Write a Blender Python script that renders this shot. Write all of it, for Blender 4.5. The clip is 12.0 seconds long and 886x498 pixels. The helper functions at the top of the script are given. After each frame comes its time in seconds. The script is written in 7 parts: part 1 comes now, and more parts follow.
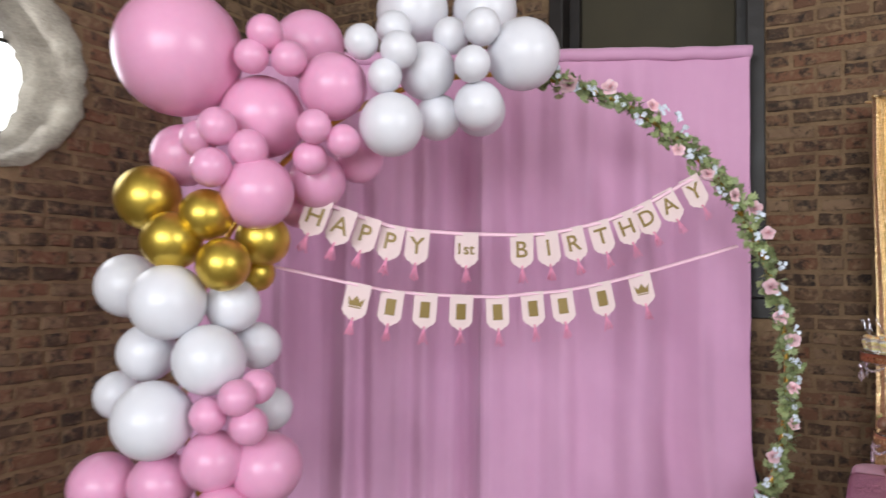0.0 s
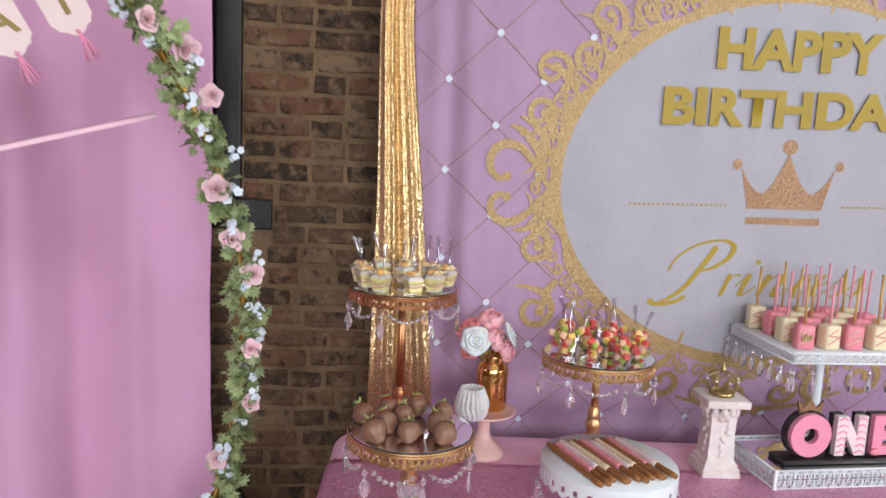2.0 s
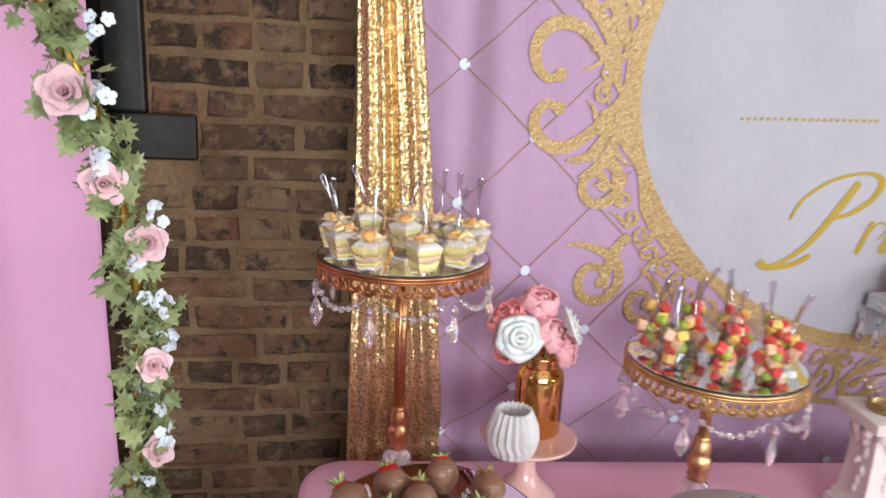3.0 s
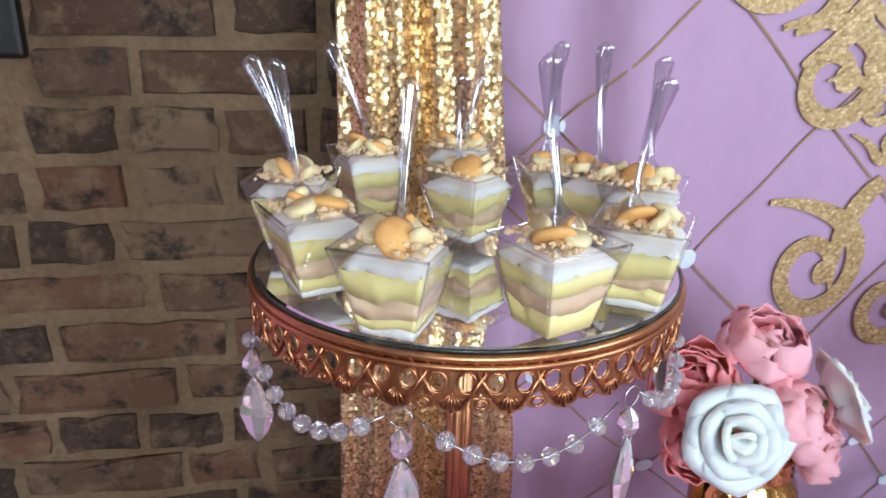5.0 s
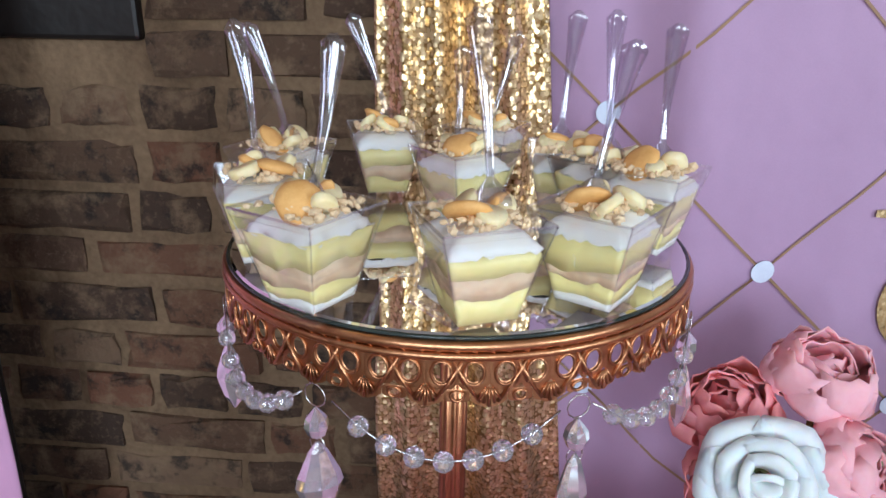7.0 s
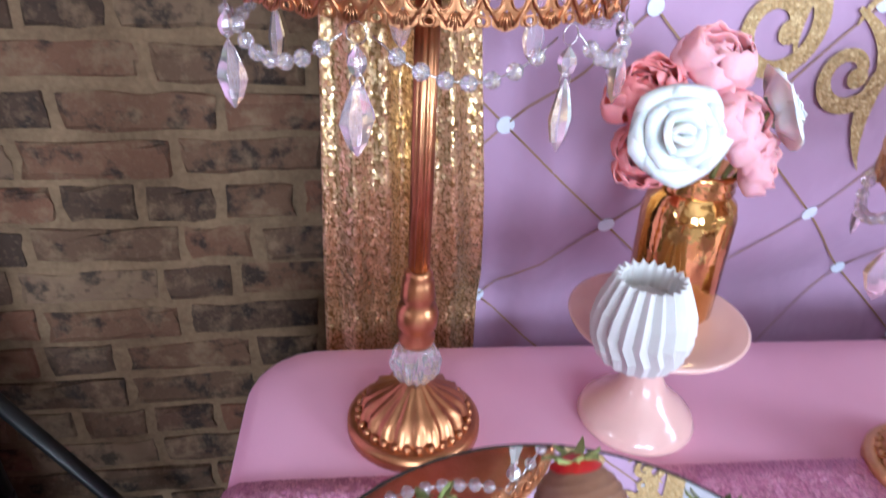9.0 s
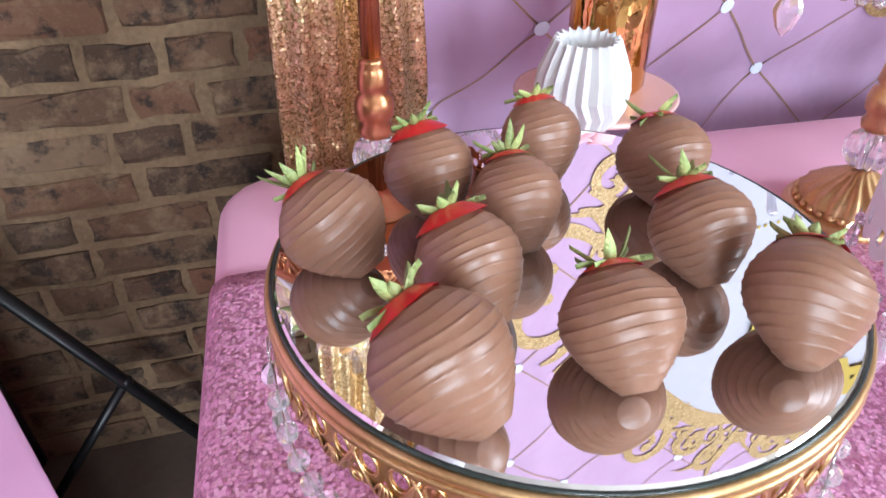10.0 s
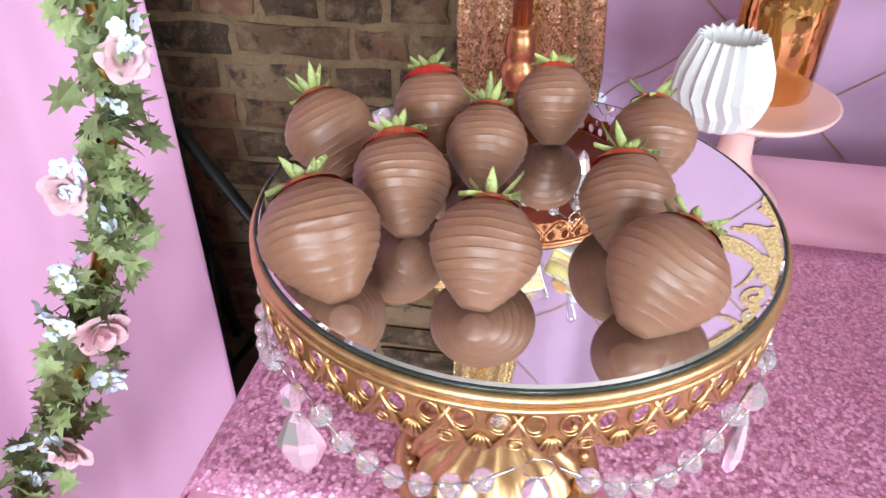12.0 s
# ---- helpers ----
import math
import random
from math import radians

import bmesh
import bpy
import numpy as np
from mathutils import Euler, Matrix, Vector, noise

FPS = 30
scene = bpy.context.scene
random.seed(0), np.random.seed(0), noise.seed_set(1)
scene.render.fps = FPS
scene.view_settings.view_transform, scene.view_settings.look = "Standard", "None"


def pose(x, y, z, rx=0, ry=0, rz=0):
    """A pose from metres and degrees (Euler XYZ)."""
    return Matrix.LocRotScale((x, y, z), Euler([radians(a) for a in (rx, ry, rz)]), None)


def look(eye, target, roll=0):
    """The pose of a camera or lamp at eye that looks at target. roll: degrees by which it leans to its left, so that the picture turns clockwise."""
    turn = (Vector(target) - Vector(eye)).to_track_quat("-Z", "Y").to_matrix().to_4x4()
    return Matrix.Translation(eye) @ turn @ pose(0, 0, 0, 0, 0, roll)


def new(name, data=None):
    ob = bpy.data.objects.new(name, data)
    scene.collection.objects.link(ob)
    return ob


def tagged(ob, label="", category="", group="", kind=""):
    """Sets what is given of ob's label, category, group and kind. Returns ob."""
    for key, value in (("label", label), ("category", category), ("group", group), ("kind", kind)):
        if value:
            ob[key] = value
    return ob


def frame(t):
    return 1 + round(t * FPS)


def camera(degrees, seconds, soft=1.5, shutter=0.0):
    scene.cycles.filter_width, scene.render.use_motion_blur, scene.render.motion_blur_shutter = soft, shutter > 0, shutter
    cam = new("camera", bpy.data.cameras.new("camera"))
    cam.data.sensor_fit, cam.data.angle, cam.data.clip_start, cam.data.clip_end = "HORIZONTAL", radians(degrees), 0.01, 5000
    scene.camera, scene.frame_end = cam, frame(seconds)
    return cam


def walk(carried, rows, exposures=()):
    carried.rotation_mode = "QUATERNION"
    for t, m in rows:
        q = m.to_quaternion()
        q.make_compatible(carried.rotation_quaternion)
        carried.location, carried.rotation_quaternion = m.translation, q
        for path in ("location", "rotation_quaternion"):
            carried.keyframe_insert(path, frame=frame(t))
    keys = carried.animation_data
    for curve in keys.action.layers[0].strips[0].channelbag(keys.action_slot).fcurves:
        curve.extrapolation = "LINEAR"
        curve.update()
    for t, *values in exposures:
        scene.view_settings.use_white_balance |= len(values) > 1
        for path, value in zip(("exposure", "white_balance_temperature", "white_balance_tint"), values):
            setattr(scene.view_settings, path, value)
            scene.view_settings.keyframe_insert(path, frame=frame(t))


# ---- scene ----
cam = camera(64.2, 12.0, shutter=0.28)
# seconds, eye, target, roll
PATH = [
    (0, (0.0044, 0.0086, 1.5155), (-0.0032, 2.0076, 1.5782), 0.49),
    (0.3, (0.0334, 0.2123, 1.5591), (0.2394, 2.2013, 1.5996), 0.59),
    (0.5, (0.2209, 0.2423, 1.5942), (0.5687, 2.2118, 1.5844), 0.53),
    (1, (0.4501, 0.5123, 1.5889), (1.1997, 2.3651, 1.5175), 2.96),
    (1.5, (0.6944, 0.7896, 1.5845), (1.6551, 2.536, 1.4204), 3.75),
    (2, (0.8402, 1.1504, 1.5756), (1.9334, 2.8032, 1.3051), 2.80),
    (2.2, (0.8993, 1.2957, 1.5481), (2.0273, 2.9132, 1.2145), 2.45),
    (2.5, (0.97, 1.5058, 1.5348), (2.1642, 3.0621, 1.1449), 3.30),
    (3, (1.1627, 1.8098, 1.5116), (2.3124, 3.3727, 1.0261), 2.84),
    (3.2, (1.2212, 1.9262, 1.4793), (2.3389, 3.507, 0.9773), 1.26),
    (4.8, (1.4824, 2.4267, 1.3766), (2.7261, 3.8466, 0.7153), 2.40),
    (5, (1.4989, 2.4314, 1.3807), (2.6636, 3.9069, 0.6976), 1.50),
    (5.5, (1.5385, 2.4318, 1.3737), (2.5789, 3.9828, 0.6581), 1.18),
    (6, (1.5704, 2.4208, 1.3714), (2.4837, 4.0482, 0.6521), 2.07),
    (6.5, (1.6056, 2.4041, 1.374), (2.3719, 4.1058, 0.655), 1.09),
    (6.7, (1.6166, 2.3961, 1.3681), (2.3623, 4.1205, 0.6822), 0.94),
    (8.5, (1.5546, 2.3516, 1.3243), (2.4757, 3.9839, 0.6263), 1.87),
    (8.9, (1.4815, 2.3327, 1.2626), (2.55, 3.7645, 0.3635), 2.93),
    (9, (1.466, 2.3313, 1.26), (2.5544, 3.7049, 0.2964), 3.08),
    (9.5, (1.408, 2.2845, 1.1965), (2.5588, 3.5073, 0.1099), 2.17),
    (10, (1.3829, 2.2544, 1.1731), (2.518, 3.4274, 0.0174), 0.17),
    (10.5, (1.3889, 2.2182, 1.1674), (2.3731, 3.4974, -0.0138), -1.36),
    (11, (1.4005, 2.1889, 1.1733), (2.2111, 3.5862, -0.0058), -0.64),
    (11.5, (1.4319, 2.1612, 1.18), (2.0907, 3.629, -0.0081), -0.62),
    (12, (1.4696, 2.1285, 1.1788), (2.0258, 3.635, -0.0133), 0.13),
]
# the plan is drawn in units of K metres, with the floor at GROUND
K, GROUND = 1.19, 0.13
SITE = Matrix.Scale(K, 4) @ Matrix.Translation((0, 0, -GROUND))
walk(cam, [(t, look(eye, target, roll)) for t, eye, target, roll in PATH],
     exposures=[(0.0, -0.22, 6350, 10), (1.0, -0.3, 6250, 12), (1.5, -0.18, 6300, 10), (2.0, -0.12, 6300, 10), (3.2, 0.22, 6450, 9), (4.8, 0.18, 5600, 3), (6.0, 0.12, 5500, 3), (6.7, -0.06, 5500, 4), (8.5, 0.12, 5450, 6), (9.0, 0.64, 5350, 7), (9.5, 0.9, 5500, 7), (10.5, 0.94, 5750, 5), (12.0, 0.8, 5900, 5)])

# ---- light ----
world = bpy.data.worlds.new("world")
scene.world = world
world.use_nodes = True
wn = world.node_tree
sky = wn.nodes.new("ShaderNodeTexSky")
sky.sky_type, sky.sun_disc, sky.sun_elevation, sky.sun_rotation = "NISHITA", False, radians(38), radians(150)
wn.links.new(sky.outputs[0], wn.nodes["Background"].inputs[0])
wn.nodes["Background"].inputs[1].default_value = 0.12


def window_light(name, m, w, h, watts, colour):
    """Daylight that enters through one window opening."""
    lamp = bpy.data.lights.new(name, "AREA")
    lamp.shape, lamp.size, lamp.size_y, lamp.energy, lamp.color = "RECTANGLE", w, h, watts, colour
    ob = new(name, lamp)
    ob.matrix_world = SITE @ m
    return ob


# room frame: x along the wall behind the table, y out of the room, origin in the corner
ROOM = pose(-0.628, 3.905, 0, 0, 0, -28.2)
ROOM_W, ROOM_D, ROOM_H = 6.6, 6.6, 3.8
WIN_A, WIN_B, WIN_Z = (1.0, 2.6), (3.2, 4.8), (1.30, 3.2)
WIN_E, WIN_EZ = (2.2, 4.4), (1.5, 3.3)
for a, b in (WIN_A, WIN_B):
    window_light("window_daylight", ROOM @ pose((a + b) / 2, -ROOM_D + 0.06, sum(WIN_Z) / 2, 90, 0, 0), b - a, WIN_Z[1] - WIN_Z[0], 190, (0.93, 0.97, 1.0))
window_light("side_window_daylight", ROOM @ pose(ROOM_W - 0.06, -sum(WIN_E) / 2, sum(WIN_EZ) / 2, 90, 0, 90), WIN_E[1] - WIN_E[0], WIN_EZ[1] - WIN_EZ[0], 165, (0.93, 0.97, 1.0))
window_light("round_window_daylight", ROOM @ pose(-0.1, -1.84, 2.08, 0, -90, 0), 0.5, 0.5, 4, (0.93, 0.96, 1.0))

# ---- materials ----


def grid_node(nt, kind, **values):
    n = nt.nodes.new(kind)
    for k, v in values.items():
        n.inputs[k.replace("_", " ")].default_value = v
    return n


def mat(name, base, second=None, rough=0.5, metal=0.0, scale=30.0, fine=None, bump=0.15, fine_bump=0.0, mix=(0.35, 0.65), rough_var=0.08,
        sheen=0.0, coat=0.0, spec=0.5, sss=0.0, sss_radius=(0.01, 0.004, 0.002), island="", island_amount=0.0):
    """A surface with a coarse and a fine variation of colour, gloss and relief."""
    m = bpy.data.materials.new(name)
    m.use_nodes = True
    nt = m.node_tree
    b = nt.nodes["Principled BSDF"]
    L = nt.links.new
    second = second or tuple(c * 0.8 for c in base)
    tc = nt.nodes.new("ShaderNodeTexCoord")
    n1 = grid_node(nt, "ShaderNodeTexNoise", Scale=scale, Detail=4.0, Roughness=0.6)
    n2 = grid_node(nt, "ShaderNodeTexNoise", Scale=fine or scale * 9, Detail=3.0, Roughness=0.6)
    L(tc.outputs["Object"], n1.inputs["Vector"])
    L(tc.outputs["Object"], n2.inputs["Vector"])
    add = nt.nodes.new("ShaderNodeMath")
    add.operation = "MULTIPLY_ADD"
    add.inputs[1].default_value = 0.35
    L(n2.outputs[0], add.inputs[0])
    sub = nt.nodes.new("ShaderNodeMath")
    sub.operation = "MULTIPLY_ADD"
    sub.inputs[1].default_value, sub.inputs[2].default_value = 0.65, 0.0
    L(n1.outputs[0], sub.inputs[0])
    L(sub.outputs[0], add.inputs[2])
    ramp = nt.nodes.new("ShaderNodeValToRGB")
    ramp.color_ramp.elements[0].position, ramp.color_ramp.elements[1].position = mix
    ramp.color_ramp.elements[0].color, ramp.color_ramp.elements[1].color = (*second, 1), (*base, 1)
    L(add.outputs[0], ramp.inputs[0])
    out = ramp.outputs[0]
    if island:
        g = nt.nodes.new("ShaderNodeObjectInfo" if island == "object" else "ShaderNodeNewGeometry")
        hsv = nt.nodes.new("ShaderNodeHueSaturation")
        mr = nt.nodes.new("ShaderNodeMapRange")
        mr.inputs["To Min"].default_value, mr.inputs["To Max"].default_value = 1 - island_amount, 1 + island_amount
        L(g.outputs["Random" if island == "object" else "Random Per Island"], mr.inputs[0])
        L(mr.outputs[0], hsv.inputs["Value"])
        L(out, hsv.inputs["Color"])
        out = hsv.outputs[0]
    L(out, b.inputs["Base Color"])
    rr = nt.nodes.new("ShaderNodeMapRange")
    rr.inputs["To Min"].default_value, rr.inputs["To Max"].default_value = max(rough - rough_var, 0.01), min(rough + rough_var, 1)
    L(n1.outputs[0], rr.inputs[0])
    L(rr.outputs[0], b.inputs["Roughness"])
    b.inputs["Metallic"].default_value = metal
    b.inputs["Sheen Weight"].default_value = sheen
    b.inputs["Coat Weight"].default_value = coat
    b.inputs["Specular IOR Level"].default_value = spec
    if sss:
        b.inputs["Subsurface Weight"].default_value = sss
        b.inputs["Subsurface Radius"].default_value = sss_radius
        b.inputs["Subsurface Scale"].default_value = 1.0
    if bump or fine_bump:
        bp = nt.nodes.new("ShaderNodeBump")
        bp.inputs["Strength"].default_value, bp.inputs["Distance"].default_value = bump, 0.25 / scale
        L(n1.outputs[0], bp.inputs["Height"])
        last = bp
        if fine_bump:
            bp2 = nt.nodes.new("ShaderNodeBump")
            bp2.inputs["Strength"].default_value, bp2.inputs["Distance"].default_value = fine_bump, 0.25 / (fine or scale * 9)
            L(n2.outputs[0], bp2.inputs["Height"])
            L(bp.outputs[0], bp2.inputs["Normal"])
            last = bp2
        L(last.outputs[0], b.inputs["Normal"])
    return m


def glitter(name, base, second, cell, tilt=0.7, metal=1.0, rough=0.28, dark=(0.1, 0.06, 0.02), gap=0.62):
    """Sequins or glitter: every small cell tilts its own way and has its own tone."""
    m = bpy.data.materials.new(name)
    m.use_nodes = True
    nt = m.node_tree
    b = nt.nodes["Principled BSDF"]
    L = nt.links.new
    tc = nt.nodes.new("ShaderNodeTexCoord")
    vo = grid_node(nt, "ShaderNodeTexVoronoi", Scale=1 / cell, Randomness=0.75)
    L(tc.outputs["Object"], vo.inputs["Vector"])
    sep = nt.nodes.new("ShaderNodeSeparateColor")
    L(vo.outputs["Color"], sep.inputs[0])
    ramp = nt.nodes.new("ShaderNodeValToRGB")
    ramp.color_ramp.elements[0].color, ramp.color_ramp.elements[1].color = (*second, 1), (*base, 1)
    L(sep.outputs[0], ramp.inputs[0])
    edge = nt.nodes.new("ShaderNodeMath")
    edge.operation = "GREATER_THAN"
    edge.inputs[1].default_value = gap
    L(vo.outputs["Distance"], edge.inputs[0])
    mixc = nt.nodes.new("ShaderNodeMix")
    mixc.data_type = "RGBA"
    L(edge.outputs[0], mixc.inputs["Factor"])
    L(ramp.outputs[0], mixc.inputs["A"])
    mixc.inputs["B"].default_value = (*dark, 1)
    L(mixc.outputs["Result"], b.inputs["Base Color"])
    s = nt.nodes.new("ShaderNodeVectorMath")
    s.operation = "SUBTRACT"
    s.inputs[1].default_value = (0.5, 0.5, 0.5)
    L(vo.outputs["Color"], s.inputs[0])
    sc = nt.nodes.new("ShaderNodeVectorMath")
    sc.operation = "SCALE"
    sc.inputs["Scale"].default_value = tilt
    L(s.outputs[0], sc.inputs[0])
    g = nt.nodes.new("ShaderNodeNewGeometry")
    ad = nt.nodes.new("ShaderNodeVectorMath")
    L(sc.outputs[0], ad.inputs[0])
    L(g.outputs["Normal"], ad.inputs[1])
    nm = nt.nodes.new("ShaderNodeVectorMath")
    nm.operation = "NORMALIZE"
    L(ad.outputs[0], nm.inputs[0])
    L(nm.outputs[0], b.inputs["Normal"])
    b.inputs["Metallic"].default_value, b.inputs["Roughness"].default_value = metal, rough
    return m


def clear(name, tint=(1, 1, 1), gloss=0.9, rough=0.02, ior=1.45):
    """Thin clear plastic: what is behind it shows through, with a reflection that grows at grazing angles."""
    m = bpy.data.materials.new(name)
    m.use_nodes = True
    nt = m.node_tree
    nt.nodes.remove(nt.nodes["Principled BSDF"])
    t = nt.nodes.new("ShaderNodeBsdfTransparent")
    t.inputs[0].default_value = (*tint, 1)
    g = nt.nodes.new("ShaderNodeBsdfGlossy")
    g.inputs["Roughness"].default_value = rough
    g.inputs["Color"].default_value = (gloss, gloss, gloss, 1)
    lw = nt.nodes.new("ShaderNodeLayerWeight")
    lw.inputs[0].default_value = 0.5
    pw = nt.nodes.new("ShaderNodeMath")
    pw.operation = "POWER"
    pw.inputs[1].default_value = 3.0
    nt.links.new(lw.outputs["Facing"], pw.inputs[0])
    f = nt.nodes.new("ShaderNodeMath")
    f.operation = "MULTIPLY_ADD"
    f.inputs[1].default_value, f.inputs[2].default_value = 0.38, (ior - 1) ** 2 / (ior + 1) ** 2 * 1.6
    nt.links.new(pw.outputs[0], f.inputs[0])
    mx = nt.nodes.new("ShaderNodeMixShader")
    nt.links.new(f.outputs[0], mx.inputs[0])
    nt.links.new(t.outputs[0], mx.inputs[1])
    nt.links.new(g.outputs[0], mx.inputs[2])
    nt.links.new(mx.outputs[0], nt.nodes["Material Output"].inputs[0])
    return m


def crystal(name, tint):
    m = bpy.data.materials.new(name)
    m.use_nodes = True
    b = m.node_tree.nodes["Principled BSDF"]
    b.inputs["Base Color"].default_value = (*tint, 1)
    b.inputs["Transmission Weight"].default_value = 0.84
    b.inputs["Roughness"].default_value = 0.02
    b.inputs["IOR"].default_value = 1.5
    return m


def shine(name, colour, strength):
    m = bpy.data.materials.new(name)
    m.use_nodes = True
    b = m.node_tree.nodes["Principled BSDF"]
    b.inputs["Emission Color"].default_value = (*colour, 1)
    b.inputs["Emission Strength"].default_value = strength
    return m




def brick_mat(name, random_from):
    """Old common brick: tones from tan and red to burnt black, mortar smeared over it."""
    m = bpy.data.materials.new(name)
    m.use_nodes = True
    nt = m.node_tree
    b = nt.nodes["Principled BSDF"]
    L = nt.links.new
    tc = nt.nodes.new("ShaderNodeTexCoord")
    info = nt.nodes.new("ShaderNodeObjectInfo" if random_from == "object" else "ShaderNodeNewGeometry")
    rnd = info.outputs["Random" if random_from == "object" else "Random Per Island"]
    shift = nt.nodes.new("ShaderNodeVectorMath")
    shift.operation = "SCALE"
    shift.inputs[0].default_value = (31.0, 17.0, 23.0)
    L(rnd, shift.inputs["Scale"])
    at = nt.nodes.new("ShaderNodeVectorMath")
    L(tc.outputs["Object"], at.inputs[0])
    L(shift.outputs[0], at.inputs[1])
    ramp = nt.nodes.new("ShaderNodeValToRGB")
    e = ramp.color_ramp.elements
    e[0].position, e[0].color = 0.0, (0.13, 0.074, 0.043, 1)
    e[1].position, e[1].color = 1.0, (0.24, 0.15, 0.09, 1)
    for p, c in ((0.2, (0.055, 0.034, 0.024)), (0.4, (0.155, 0.086, 0.05)), (0.6, (0.18, 0.08, 0.046)), (0.8, (0.09, 0.053, 0.034))):
        n = e.new(p)
        n.color = (*c, 1)
    L(rnd, ramp.inputs[0])
    col = ramp.outputs[0]
    for scale, lo, hi, tone in ((22.0, 0.52, 0.62, (0.022, 0.018, 0.016)), (26.0, 0.50, 0.66, (0.25, 0.162, 0.094)), (150.0, 0.56, 0.75, (0.2, 0.13, 0.085))):
        nz = grid_node(nt, "ShaderNodeTexNoise", Scale=scale, Detail=5.0, Roughness=0.65)
        L(at.outputs[0], nz.inputs["Vector"])
        mr = nt.nodes.new("ShaderNodeMapRange")
        mr.inputs["From Min"].default_value, mr.inputs["From Max"].default_value, mr.inputs["To Max"].default_value = lo, hi, 0.8
        L(nz.outputs[0], mr.inputs[0])
        mx = nt.nodes.new("ShaderNodeMix")
        mx.data_type = "RGBA"
        L(mr.outputs[0], mx.inputs["Factor"])
        L(col, mx.inputs["A"])
        mx.inputs["B"].default_value = (*tone, 1)
        col = mx.outputs["Result"]
    L(col, b.inputs["Base Color"])
    b.inputs["Roughness"].default_value = 0.85
    b.inputs["Specular IOR Level"].default_value = 0.3
    n1 = grid_node(nt, "ShaderNodeTexNoise", Scale=45.0, Detail=8.0, Roughness=0.7)
    L(at.outputs[0], n1.inputs["Vector"])
    bp = nt.nodes.new("ShaderNodeBump")
    bp.inputs["Strength"].default_value, bp.inputs["Distance"].default_value = 0.9, 0.008
    L(n1.outputs[0], bp.inputs["Height"])
    L(bp.outputs[0], b.inputs["Normal"])
    return m


BRICK, BRICK_FAR = brick_mat("weathered_brick", "object"), brick_mat("weathered_brick_joined", "mesh")
MORTAR = mat("sandy_mortar", (0.27, 0.175, 0.10), (0.13, 0.082, 0.048), rough=0.95, scale=9, fine=120, bump=0.8, fine_bump=0.7, mix=(0.33, 0.66), spec=0.2)
STONE = mat("pale_reveal_stone", (0.36, 0.32, 0.26), (0.13, 0.105, 0.08), rough=0.8, scale=9, fine=120, bump=0.5, fine_bump=0.4)
PLASTER = mat("plain_plaster", (0.55, 0.5, 0.44), (0.48, 0.43, 0.37), rough=0.9, scale=3, fine=60, bump=0.1, fine_bump=0.15)
CEILING = mat("ceiling_paint", (0.5, 0.46, 0.42), (0.44, 0.4, 0.36), rough=0.9, scale=3, fine=60, bump=0.1)
FLOOR = mat("worn_concrete", (0.17, 0.125, 0.095), (0.12, 0.09, 0.07), rough=0.6, scale=3, fine=90, bump=0.15, fine_bump=0.1)
DARK_WOOD = mat("dark_window_wood", (0.014, 0.009, 0.007), (0.008, 0.005, 0.004), rough=0.5, scale=12, fine=150, bump=0.2)
SHADE = mat("olive_window_shade", (0.06, 0.05, 0.028), (0.045, 0.037, 0.02), rough=0.8, scale=4, fine=200, bump=0.05, fine_bump=0.2)
BLACK_METAL = mat("black_painted_steel", (0.01, 0.01, 0.011), (0.006, 0.006, 0.007), rough=0.4, scale=40, bump=0.05)
CURTAIN = mat("pink_curtain_cloth", (0.68, 0.37, 0.55), (0.61, 0.32, 0.50), rough=0.85, scale=2.2, fine=900, bump=0.12, fine_bump=0.25, sheen=0.25, spec=0.2)
BACKDROP = mat("lilac_backdrop_cloth", (0.45, 0.29, 0.43), (0.41, 0.26, 0.395), rough=0.7, scale=5.0, fine=900, bump=0.3, fine_bump=0.12, sheen=0.1, spec=0.3)
OVAL_WHITE = mat("white_printed_cloth", (0.44, 0.425, 0.47), (0.405, 0.39, 0.435), rough=0.7, scale=5.0, fine=900, bump=0.3, fine_bump=0.12, spec=0.3)
PRINT_GOLD = mat("gold_print", (0.42, 0.29, 0.03), (0.37, 0.25, 0.022), rough=0.55, scale=8, fine=300, bump=0.02)
PRINT_LINE = mat("brown_gold_print_line", (0.34, 0.2, 0.11), (0.27, 0.16, 0.09), rough=0.7, scale=8, bump=0.0)
PRINT_NODE = mat("pearl_print_dot", (0.7, 0.74, 0.84), (0.62, 0.66, 0.78), rough=0.6, scale=60, bump=0.0)
PRINT_GLITTER = glitter("gold_glitter_print", (0.62, 0.45, 0.23), (0.26, 0.16, 0.06), 0.0028, tilt=0.35, metal=0.25, rough=0.5, dark=(0.42, 0.27, 0.11), gap=0.5)
PRINT_BRONZE = glitter("bronze_glitter_print", (0.6, 0.36, 0.2), (0.2, 0.1, 0.05), 0.0028, tilt=0.35, metal=0.25, rough=0.5, dark=(0.34, 0.19, 0.1), gap=0.5)
SEQUIN = glitter("gold_sequin_cloth", (0.93, 0.73, 0.43), (0.66, 0.44, 0.21), 0.0032, tilt=0.5, metal=0.85, rough=0.3, dark=(0.36, 0.22, 0.08), gap=0.62)
RUNNER = glitter("pink_sequin_cloth", (0.9, 0.48, 0.66), (0.68, 0.28, 0.47), 0.0026, tilt=0.8, metal=0.25, rough=0.38, dark=(0.58, 0.22, 0.39), gap=0.6)
CLOTH = mat("pink_tablecloth", (0.86, 0.46, 0.62), (0.80, 0.40, 0.56), rough=0.75, scale=3, fine=700, bump=0.06, fine_bump=0.2, sheen=0.2, spec=0.3)
